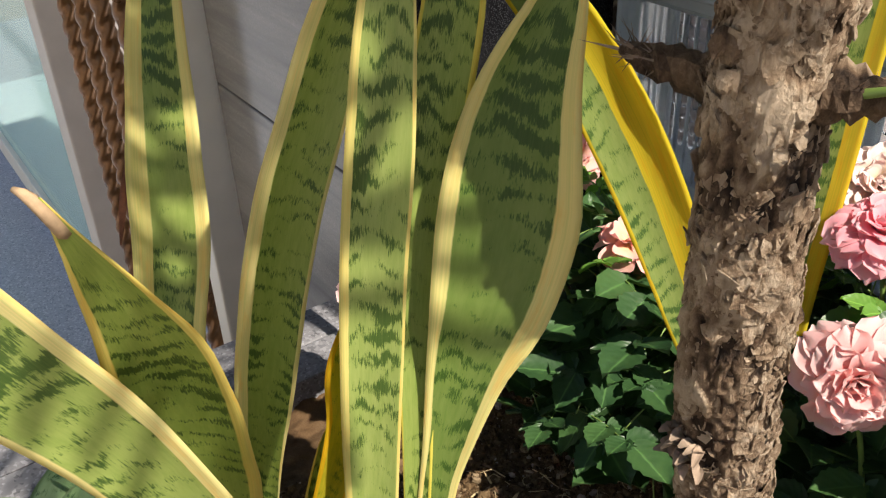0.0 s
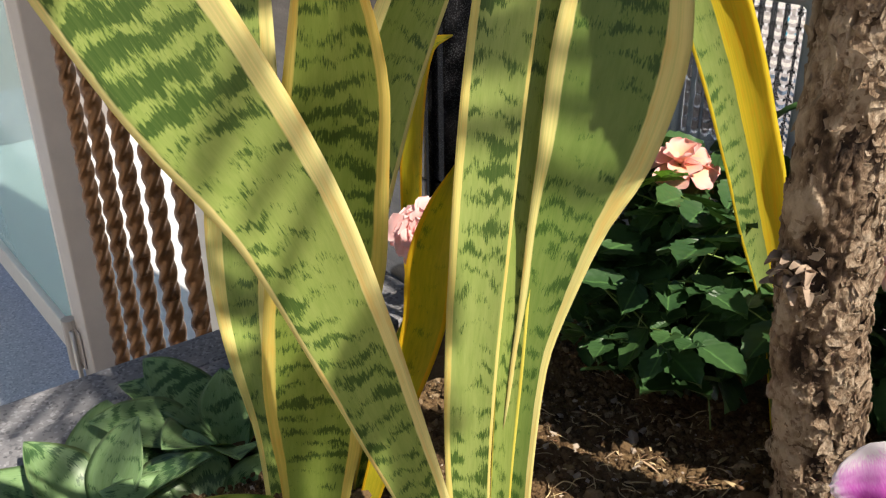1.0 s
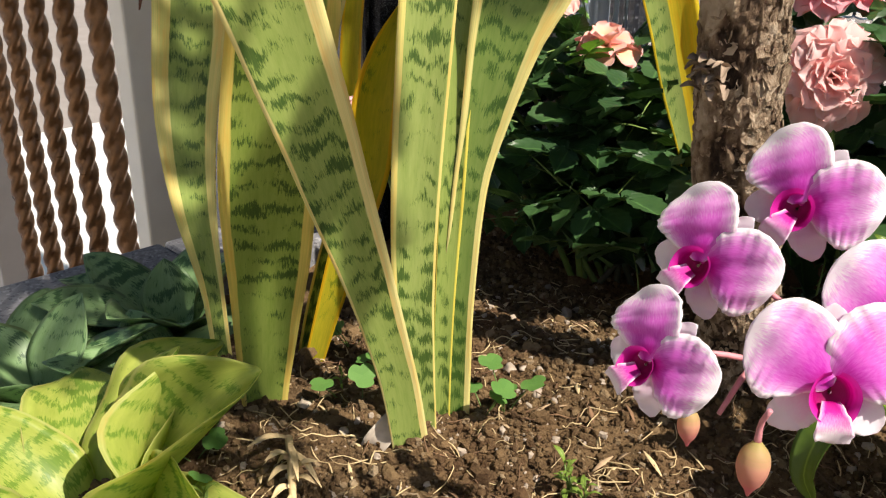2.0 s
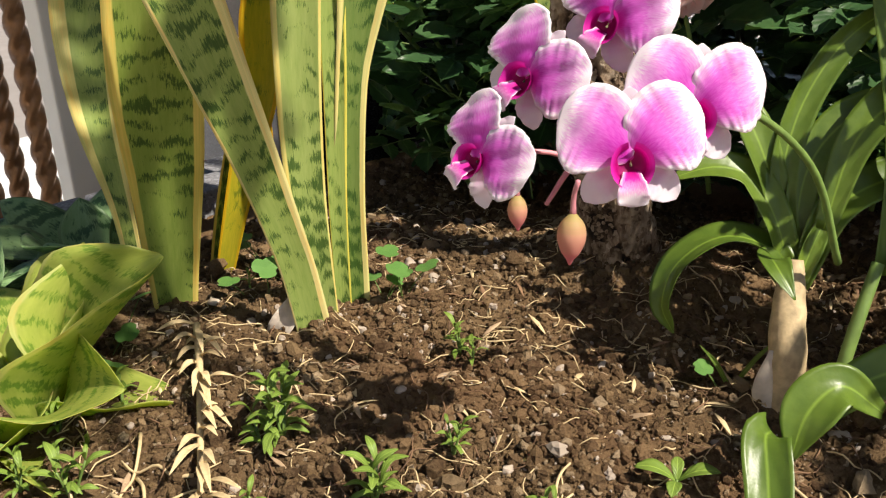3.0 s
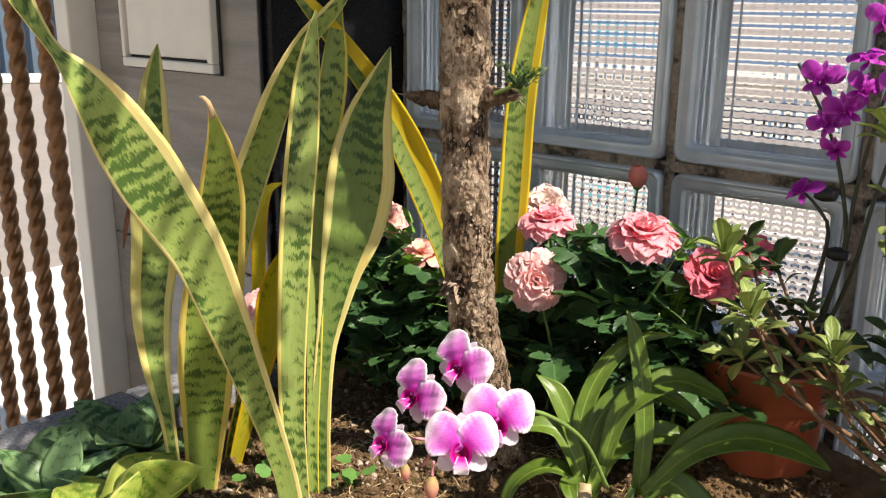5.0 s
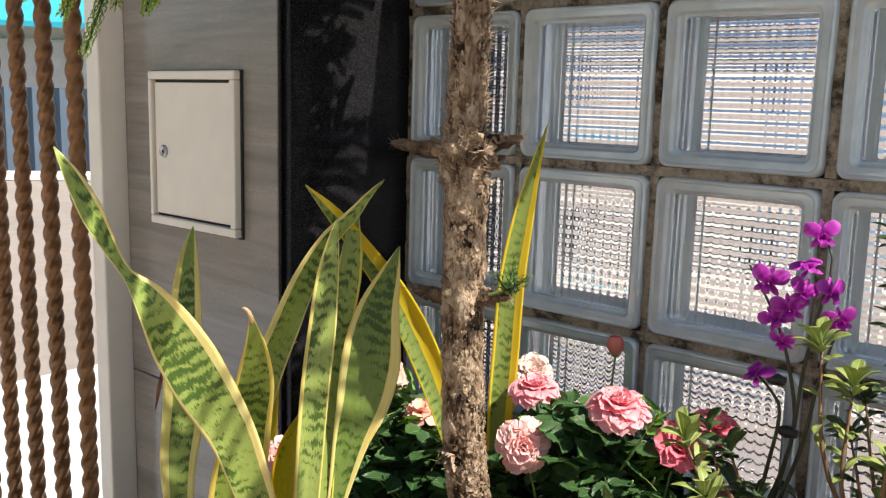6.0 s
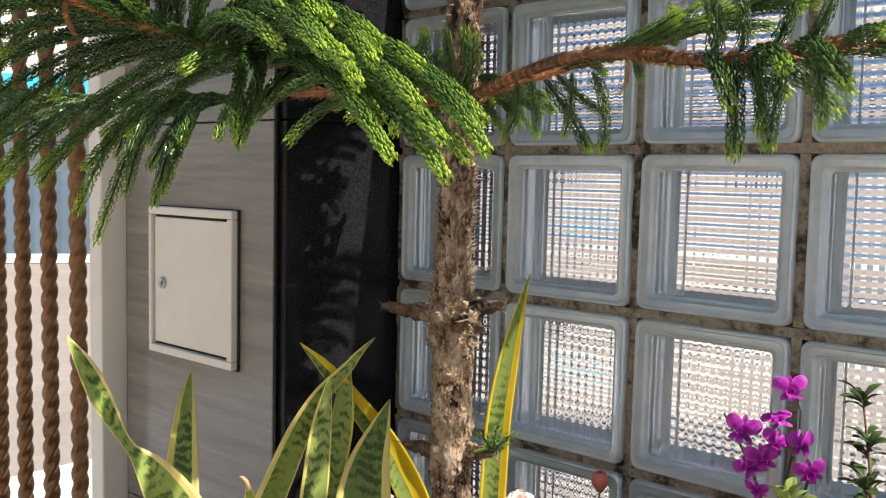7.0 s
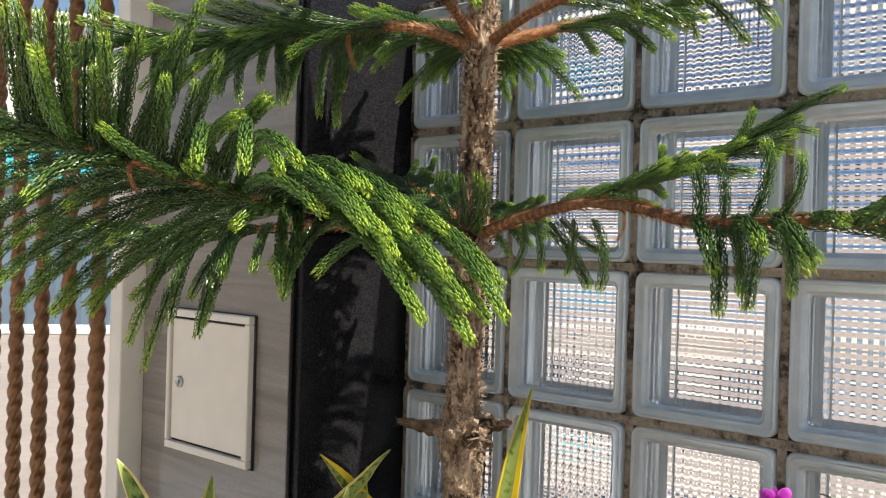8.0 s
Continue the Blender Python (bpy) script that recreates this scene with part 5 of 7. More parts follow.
    # twigs standing up along the outer half, their tips turned up
    for i, row in enumerate(((0.58, -26, 5, 0.183, 0.15), (0.62, -33, 4, 0.188, 0.20), (0.64, -15, 28, 0.130, 0.05), (0.68, -20, 19, 0.131, 0.05), (0.71, -13, 48, 0.114, -0.06), (0.74, -29, 37, 0.099, -0.08), (0.80, 1, 48, 0.148, -0.08), (0.84, -32, 34, 0.121, -0.10), (0.87, -29, 62, 0.112, -0.08), (0.91, -29, 32, 0.126, -0.08), (0.94, -33, 35, 0.122, -0.08), (0.97, -35, 37, 0.117, -0.08), (0.78, 8, 63, 0.111, -0.06), (0.82, -19, 51, 0.109, -0.06), (0.89, -37, 14, 0.164, -0.06))):
        fan(F, fc, row, 330 + i)
    # the long comb on the street side
    for i, row in enumerate(((0.51, -157, -26, 0.214, 0.08), (0.54, -157, -26, 0.234, 0.08), (0.56, -152, -24, 0.246, 0.10), (0.58, -159, -21, 0.233, 0.10), (0.61, -154, -18, 0.242, 0.10), (0.63, -155, -14, 0.246, 0.10), (0.67, -152, -13, 0.230, 0.10), (0.70, -154, -10, 0.218, 0.08), (0.73, -152, -8, 0.195, 0.08), (0.77, -156, -5, 0.184, 0.06), (0.81, -154, -1, 0.157, 0.05), (0.85, -155, 3, 0.133, 0.04), (0.89, -157, 9, 0.116, 0.03), (0.57, -170, -26, 0.197, 0.10), (0.64, -147, -16, 0.185, 0.10), (0.49, -158, -29, 0.181, 0.06))):
        long_twig(F, fc, *row, 360 + i)
    lp = [((0.200, -0.345, 0.690), 0.0080), ((0.120, -0.395, 0.698), 0.0070), ((0.040, -0.435, 0.698), 0.0060), ((-0.018, -0.462, 0.692), 0.0050), ((-0.10, -0.52, 0.690), 0.004), ((-0.20, -0.58, 0.70), 0.002)]
    L = pine_branch(t, lp, 0.50, 16, 0.55, -0.24, 44, (1, -1), 0.8, 0.25, 1)
    lc = spline(lp, 120)[0]
    # hanging fringe under the left branch
    for i, row in enumerate(((0.47, -47, -21, 0.110, 0.10), (0.52, -48, -20, 0.136, 0.10), (0.53, -50, -28, 0.193, 0.14), (0.56, -45, -28, 0.172, 0.12), (0.57, -63, -25, 0.217, 0.16), (0.60, -55, -33, 0.207, 0.20), (0.61, -49, -32, 0.158, 0.15), (0.64, -73, -20, 0.203, 0.12), (0.67, -71, -28, 0.165, 0.10), (0.71, -83, -22, 0.180, 0.10), (0.78, -89, -20, 0.170, 0.10), (0.50, -70, -30, 0.132, 0.10))):
        long_twig(L, lc, *row, 390 + i)
    pine_branch(t, [((0.200, -0.338, 0.695), 0.006), ((0.130, -0.290, 0.715), 0.005), ((0.060, -0.235, 0.735), 0.004), ((0.0, -0.20, 0.75), 0.003), ((-0.06, -0.17, 0.77), 0.002)], 0.25, 64, 0.70, 0.0, 45, (1, -1), 0.75, 0.3)
    # extra branch, added to cast shade on the black granite
    pine_branch(t, [((0.203, -0.336, 0.695), 0.006), ((0.14, -0.24, 0.715), 0.005), ((0.06, -0.15, 0.730), 0.004), ((-0.02, -0.09, 0.735), 0.002)], 0.28, 46, 0.62, -0.05, 46, (1, -1), 0.75, 0.3)
    # next whorl up
    for pts, sd, cnt, ln in (
        ([((0.212, -0.346, 0.879), 0.0085), ((0.150, -0.375, 0.904), 0.0075), ((0.060, -0.405, 0.909), 0.006), ((-0.06, -0.44, 0.909), 0.004), ((-0.20, -0.49, 0.914), 0.002)], 51, 56, 0.75),
        ([((0.212, -0.346, 0.879), 0.0085), ((0.270, -0.350, 0.904), 0.0075), ((0.360, -0.36, 0.919), 0.006), ((0.50, -0.39, 0.921), 0.005), ((0.63, -0.41, 0.928), 0.002)], 52, 30, 0.62),
        ([((0.213, -0.350, 0.884), 0.008), ((0.225, -0.43, 0.919), 0.0065), ((0.235, -0.53, 0.944), 0.005), ((0.245, -0.64, 0.969), 0.002)], 53, 30, 0.7),
        ([((0.213, -0.340, 0.884), 0.008), ((0.26, -0.26, 0.914), 0.0065), ((0.32, -0.17, 0.944), 0.004), ((0.36, -0.11, 0.974), 0.002)], 54, 22, 0.5),
        # another branch added only for its shade on the granite
        ([((0.212, -0.340, 0.884), 0.008), ((0.15, -0.25, 0.920), 0.006), ((0.06, -0.15, 0.945), 0.004), ((-0.02, -0.08, 0.960), 0.002)], 56, 46, 0.65),
        ([((0.210, -0.340, 0.884), 0.008), ((0.14, -0.28, 0.924), 0.0065), ((0.05, -0.22, 0.954), 0.004), ((-0.02, -0.18, 0.974), 0.003), ((-0.08, -0.15, 0.985), 0.002)], 55, 70, 0.75)):
        limb = pine_branch(t, pts, 0.24, cnt, ln, -0.12, sd, (1, -1), 0.7, 0.3, 1 if sd == 51 else 0)
        if sd == 52:
            line = spline(pts, 120)[0]
            for i, f in enumerate((0.46, 0.53, 0.56, 0.63, 0.71, 0.74, 0.77, 0.85, 0.89, 0.95)):
                long_twig(limb, line, f, 62 - 3 * (i % 4), -2 + 4 * (i % 3), 0.15 + 0.015 * (i % 3), 0.05, 420 + i)
    for z, n, rr in ((1.10, 5, 0.30),):
        c, r = trunk_at(z)
        for i in range(n):
            a = radians(20 + 72 * i + z * 100)
            d = np.array([math.cos(a), math.sin(a), 0])
            if d[1] > 0.5:
                continue
            pine_branch(t, [(tuple(c), 0.006), (tuple(c + d * rr * 0.4 + np.array([0, 0, 0.04])), 0.005), (tuple(c + d * rr + np.array([0, 0, 0.07])), 0.002)], 0.22, 26, 0.5, 0.10, 60 + i, (1, -1), 0.7, 0.3)
    return t


pine_tree()

# ---- roses ----
def petal_mesh(name, ln, w, cupping, curl, mat, seed=0):
    """A petal standing along z: cupped across, its rim curling outward (towards +x)."""
    rng = random.Random(seed)
    n, m = 10, 5
    V, U = [], []
    for i in range(n + 1):
        f = i / n
        ww = w * (0.25 + 0.75 * math.sin(min(1.0, f * 1.15) * math.pi * 0.56)) * (1 if f < 0.8 else math.sqrt(max(0.02, 1 - ((f - 0.8) / 0.208) ** 2)))
        z = ln * f * (1 - 0.18 * curl * f * f)
        ox = curl * ln * 0.45 * max(0.0, f - 0.45) ** 2 / 0.3
        for j in range(2 * m + 1):
            u = j / m - 1
            V.append((ox - cupping * w * (u * u) * (1 - 0.4 * f) + 0.03 * ln * math.sin(u * 4 + seed) * f * f + 0.012 * ln * math.sin(u * 9 + seed * 3) * f, u * ww / 2, z + (0.03 * ln * math.sin(u * 5 + seed * 2) if i >= n - 1 else 0)))
            U.append((u / 2 + 0.5, f))
    k = 2 * m + 1
    Fc = [(i * k + j, i * k + j + 1, (i + 1) * k + j + 1, (i + 1) * k + j) for i in range(n) for j in range(k - 1)]
    N = len(V)
    th = 0.0003
    V += [(x - th, y, z) for x, y, z in V]
    Fc += [tuple(N + q for q in reversed(f)) for f in Fc]
    return mesh(name, V, Fc, mat, U + U)


def rose(label, at, facing, r, mat, openness=1.0, seed=0, layers=5, petals=(3, 5, 7, 8, 9), stem_to=None, droop=False):
    t = thing("rose", label, "flower", at, "roses")
    t.matrix_world = basis(facing, (0, 0, 1) if abs(Vector(facing).normalized().z) < 0.95 else (0, 1, 0), at)
    rng = random.Random(seed)
    wide = 1.5 if openness < 0.3 or droop else 1.0
    sizes = [petal_mesh("petal", r * (0.66 + 0.10 * i), r * wide * (0.46 + 0.10 * i), 0.26 - 0.03 * i, 0.25 + 0.20 * i * openness, mat, seed * 7 + i) for i in range(layers)]
    for i in range(layers):
        tilt = (6 + 20 * i * openness) if not droop else 40 + 30 * i
        count = petals[i] if droop or openness < 0.3 else int(petals[i] * 1.8)
        for j in range(count):
            a = 360.0 * j / max(1, count) + i * 37 + rng.uniform(-12, 12)
            m = pose(0, 0, -r * 0.62, 0, 0, a) @ pose(0.0006 + 0.0012 * i, 0, 0, rng.uniform(-8, 8), tilt + rng.uniform(-11, 11), rng.uniform(-12, 12))
            add("petal", sizes[i], t, m @ Matrix.Scale(rng.uniform(0.84, 1.08), 4))
    V, Fc = lathe([(0.0012, -r * 1.05), (0.003, -r * 0.98), (0.0042, -r * 0.85), (0.0038, -r * 0.66), (0.001, -r * 0.60)], 12)
    add("calyx", mesh("calyx", V, Fc, STEM), t, None, "green calyx")
    for j in range(5):
        V, Fc, U = blade([((0.003, 0, -r * 0.74), 0.003), ((0.009, 0, -r * 0.80), 0.0035), ((0.015, 0, -r * 0.95), 0.0005)], (0, 0, 1), 7, 2, 0.1, 0.0004, None, 0, 0, False)
        add("sepal", mesh("sepal", V, Fc, ROSE_YOUNG, U), t, pose(0, 0, 0, 0, 0, 72 * j))
    if stem_to is not None:
        back = t.matrix_world @ Vector((0, 0, -r * 1.0))
        q = t.matrix_world.inverted()
        far = Vector(stem_to)
        mid = back.lerp(far, 0.45) + Vector((0, 0, 0.012))
        pts = [(tuple(q @ back), 0.0014), (tuple(q @ mid), 0.0015), (tuple(q @ far), 0.0018)]
        stalk("stem", pts, STEM, t, 14, 7)
    return t


rose("pale pink fully open rose beside the pine trunk", (0.197, -0.232, 0.182), (0.62, -0.74, 0.25), 0.025, PALE_PINK, 0.95, 1, 5, (4, 6, 8, 9, 9), (0.205, -0.19, 0.03))
rose("wilting peach rose with drooping petals", (0.025, -0.206, 0.184), (0.15, -0.2, 0.95), 0.026, PEACH, 0.7, 2, 3, (3, 4, 5, 0, 0), (0.02, -0.18, 0.02), True)
rose("wide open pink rose with layered petals", (0.266, -0.164, 0.240), (0.16, -0.24, 0.95), 0.030, PINK, 0.95, 3, 5, (4, 6, 8, 9, 9), (0.25, -0.14, 0.02))
rose("pink rose half hidden behind the trunk", (0.153, -0.158, 0.230), (0.1, -0.3, 0.92), 0.024, PINK, 0.85, 4, 5, (3, 5, 7, 8, 8), (0.18, -0.14, 0.02))
rose("peach pink open rose behind the snake plant", (-0.066, -0.171, 0.194), (0.35, -0.4, 0.8), 0.024, PEACH, 0.75, 5, 5, (3, 5, 7, 8, 8), (-0.03, -0.16, 0.02))
rose("coral red rose beside the potted azalea", (0.330, -0.146, 0.200), (0.5, -0.6, 0.6), 0.024, CORAL, 0.7, 6, 5, (3, 5, 7, 8, 8), (0.29, -0.13, 0.02))
rose("coral pink rose beside the potted azalea", (0.352, -0.118, 0.222), (0.3, -0.4, 0.85), 0.020, CORAL, 0.75, 7, 5, (3, 5, 6, 7, 7), (0.30, -0.11, 0.02))
rose("fading cream rose with a yellow heart", (0.134, -0.133, 0.234), (0.45, -0.6, 0.6), 0.0235, CREAM, 0.75, 8, 4, (4, 6, 7, 7, 0), (0.14, -0.10, 0.02))


def rose_bud(at, foot, r, ln):
    """A closed bud: an egg of petals wrapped round one another, on a green calyx."""
    t = thing("rose_bud", "closed coral rose bud on a thin stem", "flower bud", at, "roses")
    for k in range(5):
        V, U = [], []
        n, m = 10, 8
        for i in range(n + 1):
            f = i / n
            rr = r * (1 + 0.05 * k) * math.sin(math.pi * (0.12 + 0.74 * f)) ** 0.7
            for j in range(m + 1):
                a = radians(144 * k) + (j / m - 0.5) * radians(170)
                lip = 0.06 * r * k * max(0.0, f - 0.8) * 5
                V.append(((rr + lip) * math.cos(a), (rr + lip) * math.sin(a), ln * (f - 0.5) * (1 - 0.03 * k) - 0.10 * ln * abs(j / m - 0.5) ** 2 * 4 * f))
                U.append((j / m, f))
        Fc = [(i * (m + 1) + j, i * (m + 1) + j + 1, (i + 1) * (m + 1) + j + 1, (i + 1) * (m + 1) + j) for i in range(n) for j in range(m)]
        add("petal", mesh("petal", V, Fc, BUD_CORAL, U), t)
    V, Fc = lathe([(0.0014, -ln * 0.62), (r * 0.5, -ln * 0.56), (r * 0.62, -ln * 0.44), (r * 0.55, -ln * 0.34)], 14)
    add("calyx", mesh("calyx", V, Fc, STEM), t, None, "green calyx")
    e = Vector(foot) - Vector(at)
    stalk("stem", [((0, 0, -ln * 0.58), 0.0013), (tuple(e * 0.5 + Vector((0, 0, 0.02))), 0.0014), (tuple(e), 0.0017)], STEM, t, 12, 7)


BUD_CORAL = mat_petal("rose_bud_coral", [(0.0, (0.86, 0.42, 0.26)), (0.5, (0.88, 0.34, 0.26)), (1.0, (0.90, 0.38, 0.32))], 0.4, 0.2, (1.0, 0.6, 0.5))
rose_bud((0.180, -0.030, 0.250), (0.20, -0.08, 0.06), 0.0088, 0.024)
rose("pale pink rose low behind the snake plant", (-0.093, -0.325, 0.118), (0.45, -0.5, 0.5), 0.022, PALE_PINK, 0.85, 10, 5, (3, 5, 7, 8, 8), (-0.08, -0.29, 0.0))
rose("yellow-orange rose behind the snake plant", (-0.095, -0.205, 0.232), (0.45, -0.5, 0.6), 0.022, CREAM, 0.8, 11, 4, (3, 5, 7, 7, 0), (-0.06, -0.18, 0.02))


def leaflet(ln, w, seed):
    """An ovate leaflet with toothed rims, along x, lightly folded along its midrib."""
    rng = random.Random(seed)
    n = 11
    V, U, Fc = [], [], []
    for i in range(n + 1):
        f = i / n
        hw = w / 2 * (math.sin(math.pi * min(1.0, f * 0.97 + 0.03) ** 0.8) ** 0.9) * (1 + (0.10 if i % 2 else -0.06)) + 0.0002
        z = -0.10 * ln * f * f
        for u in (-1, -0.5, 0, 0.5, 1):
            V.append((ln * f, hw * u, z + 0.16 * w * abs(u) + rng.uniform(-1, 1) * 0.0003))
            U.append((u / 2 + 0.5, f))
    for i in range(n):
        for j in range(4):
            a = i * 5 + j
            Fc.append((a, a + 5, a + 6, a + 1))
    return V, Fc, U


def compound_leaf_mesh(seed, mat, size=1.0):
    rng = random.Random(seed)
    h = Heap()
    V, Fc, U = tube([((0, 0, 0), 0.0006), ((0.02, 0, 0.003), 0.0006), ((0.045 * size, 0, 0.001), 0.0004)], 6, 5)
    h.put(V, Fc, U, 1)
    for x, a in ((0.045, 0), (0.040, 62), (0.040, -62), (0.024, 68), (0.024, -68)):
        ln = rng.uniform(0.022, 0.029) * size * (1.15 if a == 0 else 0.9)
        V, Fc, U = leaflet(ln, ln * rng.uniform(0.60, 0.72), rng.randrange(999))
        m = pose(x * size, 0, 0.002, rng.uniform(-18, 18), rng.uniform(-12, 18), a + rng.uniform(-8, 8))
        h.put([tuple(m @ Vector(v)) for v in V], Fc, U, 0)
    return h.mesh("leaf", [mat, STEM])


ROSE_LEAVES = [compound_leaf_mesh(i, ROSE_LEAF, 1.0 + 0.12 * (i % 3)) for i in range(6)]
ROSE_YOUNGS = [compound_leaf_mesh(20 + i, ROSE_YOUNG, 0.62) for i in range(3)]


def rose_bush(label, foot, centre, radii, count, seed, young=8):
    b = thing("rose_bush", label, "shrub", foot)
    rng = random.Random(seed)
    f = Vector(foot)
    stems = []
    for i in range(9):
        tip = Vector([c + r * rng.uniform(-0.85, 0.85) for c, r in zip(centre, radii)])
        tip.z = centre[2] + radii[2] * rng.uniform(0.2, 0.95)
        a = Vector((rng.uniform(-0.02, 0.02), rng.uniform(-0.02, 0.02), -0.02))
        mid = a.lerp(tip - f, 0.5) + Vector((rng.uniform(-0.02, 0.02), rng.uniform(-0.02, 0.02), 0.02))
        stalk("stem", [(tuple(a), 0.0026), (tuple(mid), 0.002), (tuple(tip - f), 0.0012)], STEM if i % 3 else STEM_D, b, 12, 6)
        stems.append((a, mid, tip - f))
    for i in range(count):
        while True:
            u = Vector((rng.uniform(-1, 1), rng.uniform(-1, 1), rng.uniform(-1, 1)))
            if u.length < 1:
                break
        p = Vector([c + r * q for c, r, q in zip(centre, radii, u)])
        if p.y > -0.022 or p.z < 0.012:
            continue
        a = rng.uniform(0, 6.283)
        out = Vector((math.cos(a), math.sin(a), rng.uniform(-0.35, 0.5))) + Vector((0.35, -0.45, 0.1))
        m = aim(tuple(p - f - out.normalized() * 0.02), tuple(out), rng.uniform(0.75, 1.15), rng.uniform(-35, 35))
        add("leaf", rng.choice(ROSE_LEAVES), b, m)
    for i in range(young):
        a, mid, tip = rng.choice(stems)
        add("young_leaf", rng.choice(ROSE_YOUNGS), b, aim(tuple(tip), (rng.uniform(-1, 1), rng.uniform(-1, 0.4), rng.uniform(0.1, 1)), rng.uniform(0.8, 1.2)), "fresh light green leaf")
    return b


rose_bush("dark green rose bush with peach flowers in the soil", (0.03, -0.185, -0.01), (0.015, -0.190, 0.085), (0.115, 0.085, 0.085), 150, 71, 12)
rose_bush("dark green rose bush with pink flowers by the glass wall", (0.23, -0.135, -0.01), (0.225, -0.130, 0.105), (0.120, 0.085, 0.105), 190, 72, 10)

# ---- dendrobium orchid: strap leaves, canes and a spray of flowers ----
def strap_orchid():
    p = thing("orchid_plant", "orchid with arching green strap leaves and papery canes in the soil", "plant", (0, 0, 0))

    def strap(rows, nrm, cup=0.16, mat=STRAP, seed=0, twist=None, label=""):
        V, Fc, U = blade(rows, nrm, 30, 5, cup, 0.0012, twist, 0.03, seed)
        U = [(u, v / 0.12) for u, v in U]
        return add("leaf", mesh("leaf", V, Fc, mat, U), p, None, label)

    UPN = (0.35, -0.45, 0.82)
    strap([((0.315, -0.316, 0.040), 0.010), ((0.304, -0.323, 0.060), 0.017), ((0.287, -0.338, 0.067), 0.021), ((0.273, -0.355, 0.055), 0.0195), ((0.271, -0.364, 0.036), 0.013), ((0.277, -0.362, 0.021), 0.001)], (-0.3, -0.45, 0.8), 0.18, STRAP, 1)
    strap([((0.312, -0.316, 0.045), 0.010), ((0.304, -0.318, 0.072), 0.015), ((0.289, -0.320, 0.093), 0.0175), ((0.275, -0.330, 0.098), 0.015), ((0.258, -0.346, 0.092), 0.001)], UPN, 0.2, STRAP, 2)
    strap([((0.308, -0.312, 0.060), 0.010), ((0.294, -0.312, 0.096), 0.016), ((0.279, -0.313, 0.122), 0.017), ((0.262, -0.318, 0.135), 0.001)], UPN, 0.2, STRAP, 3)
    strap([((0.310, -0.312, 0.050), 0.011), ((0.300, -0.308, 0.092), 0.014), ((0.299, -0.295, 0.123), 0.015), ((0.307, -0.277, 0.151), 0.0145), ((0.320, -0.260, 0.166), 0.011), ((0.343, -0.240, 0.170), 0.001)], (0.55, -0.75, 0.1), 0.24, STRAP, 4)
    strap([((0.312, -0.312, 0.050), 0.011), ((0.308, -0.300, 0.094), 0.016), ((0.318, -0.282, 0.118), 0.019), ((0.340, -0.263, 0.124), 0.018), ((0.362, -0.248, 0.112), 0.012), ((0.378, -0.240, 0.098), 0.001)], UPN, 0.22, STRAP, 5)
    strap([((0.318, -0.318, 0.043), 0.010), ((0.324, -0.300, 0.078), 0.018), ((0.341, -0.278, 0.092), 0.022), ((0.362, -0.260, 0.092), 0.018), ((0.380, -0.248, 0.084), 0.001)], UPN, 0.2, STRAP, 6)
    strap([((0.318, -0.321, 0.043), 0.007), ((0.320, -0.310, 0.064), 0.010), ((0.323, -0.293, 0.088), 0.001)], (0.5, -0.75, 0.3), 0.3, STRAP, 7)
    strap([((0.322, -0.306, 0.070), 0.010), ((0.326, -0.290, 0.112), 0.018), ((0.340, -0.272, 0.132), 0.024), ((0.358, -0.254, 0.137), 0.024), ((0.380, -0.240, 0.128), 0.014), ((0.392, -0.236, 0.122), 0.001)], UPN, 0.16, STRAP, 8)
    strap([((0.358, -0.290, 0.060), 0.009), ((0.374, -0.268, 0.094), 0.013), ((0.392, -0.258, 0.115), 0.012), ((0.413, -0.254, 0.127), 0.001)], UPN, 0.2, STRAP, 9)
    strap([((0.356, -0.294, 0.055), 0.010), ((0.384, -0.276, 0.092), 0.019), ((0.414, -0.258, 0.108), 0.025), ((0.446, -0.248, 0.108), 0.022), ((0.468, -0.243, 0.101), 0.010), ((0.477, -0.243, 0.098), 0.001)], UPN, 0.14, STRAP, 10)
    strap([((0.354, -0.298, 0.053), 0.010), ((0.370, -0.284, 0.064), 0.024), ((0.390, -0.276, 0.047), 0.032), ((0.408, -0.270, 0.022), 0.027), ((0.422, -0.270, -0.004), 0.001)], (0.75, -0.35, 0.6), 0.12, STRAP, 11)
    strap([((0.350, -0.372, 0.003), 0.008), ((0.363, -0.352, 0.021), 0.020), ((0.388, -0.326, 0.029), 0.027), ((0.414, -0.306, 0.019), 0.022), ((0.434, -0.298, -0.006), 0.001)], (0.3, -0.6, 0.75), 0.14, STRAP, 12)
    strap([((0.376, -0.360, 0.016), 0.006), ((0.362, -0.374, 0.030), 0.019), ((0.355, -0.388, 0.021), 0.022), ((0.354, -0.398, 0.002), 0.003)], (0.2, -0.7, 0.7), 0.2, STRAP, 13)
    strap([((0.344, -0.398, 0.012), 0.014), ((0.347, -0.410, 0.016), 0.019), ((0.356, -0.424, 0.004), 0.019), ((0.366, -0.440, -0.014), 0.014), ((0.372, -0.452, -0.026), 0.001)], (0.35, -0.75, 0.55), 0.2, STRAP, 14)
    strap([((0.350, -0.296, 0.050), 0.012), ((0.345, -0.284, 0.100), 0.015), ((0.334, -0.274, 0.140), 0.015), ((0.322, -0.268, 0.172), 0.012), ((0.312, -0.266, 0.190), 0.001)], (0.6, -0.78, 0.0), 0.14, STRAP, 15)
    strap([((0.316, -0.322, 0.040), 0.008), ((0.310, -0.334, 0.060), 0.014), ((0.318, -0.346, 0.062), 0.013), ((0.330, -0.352, 0.052), 0.001)], UPN, 0.2, STRAP, 16)
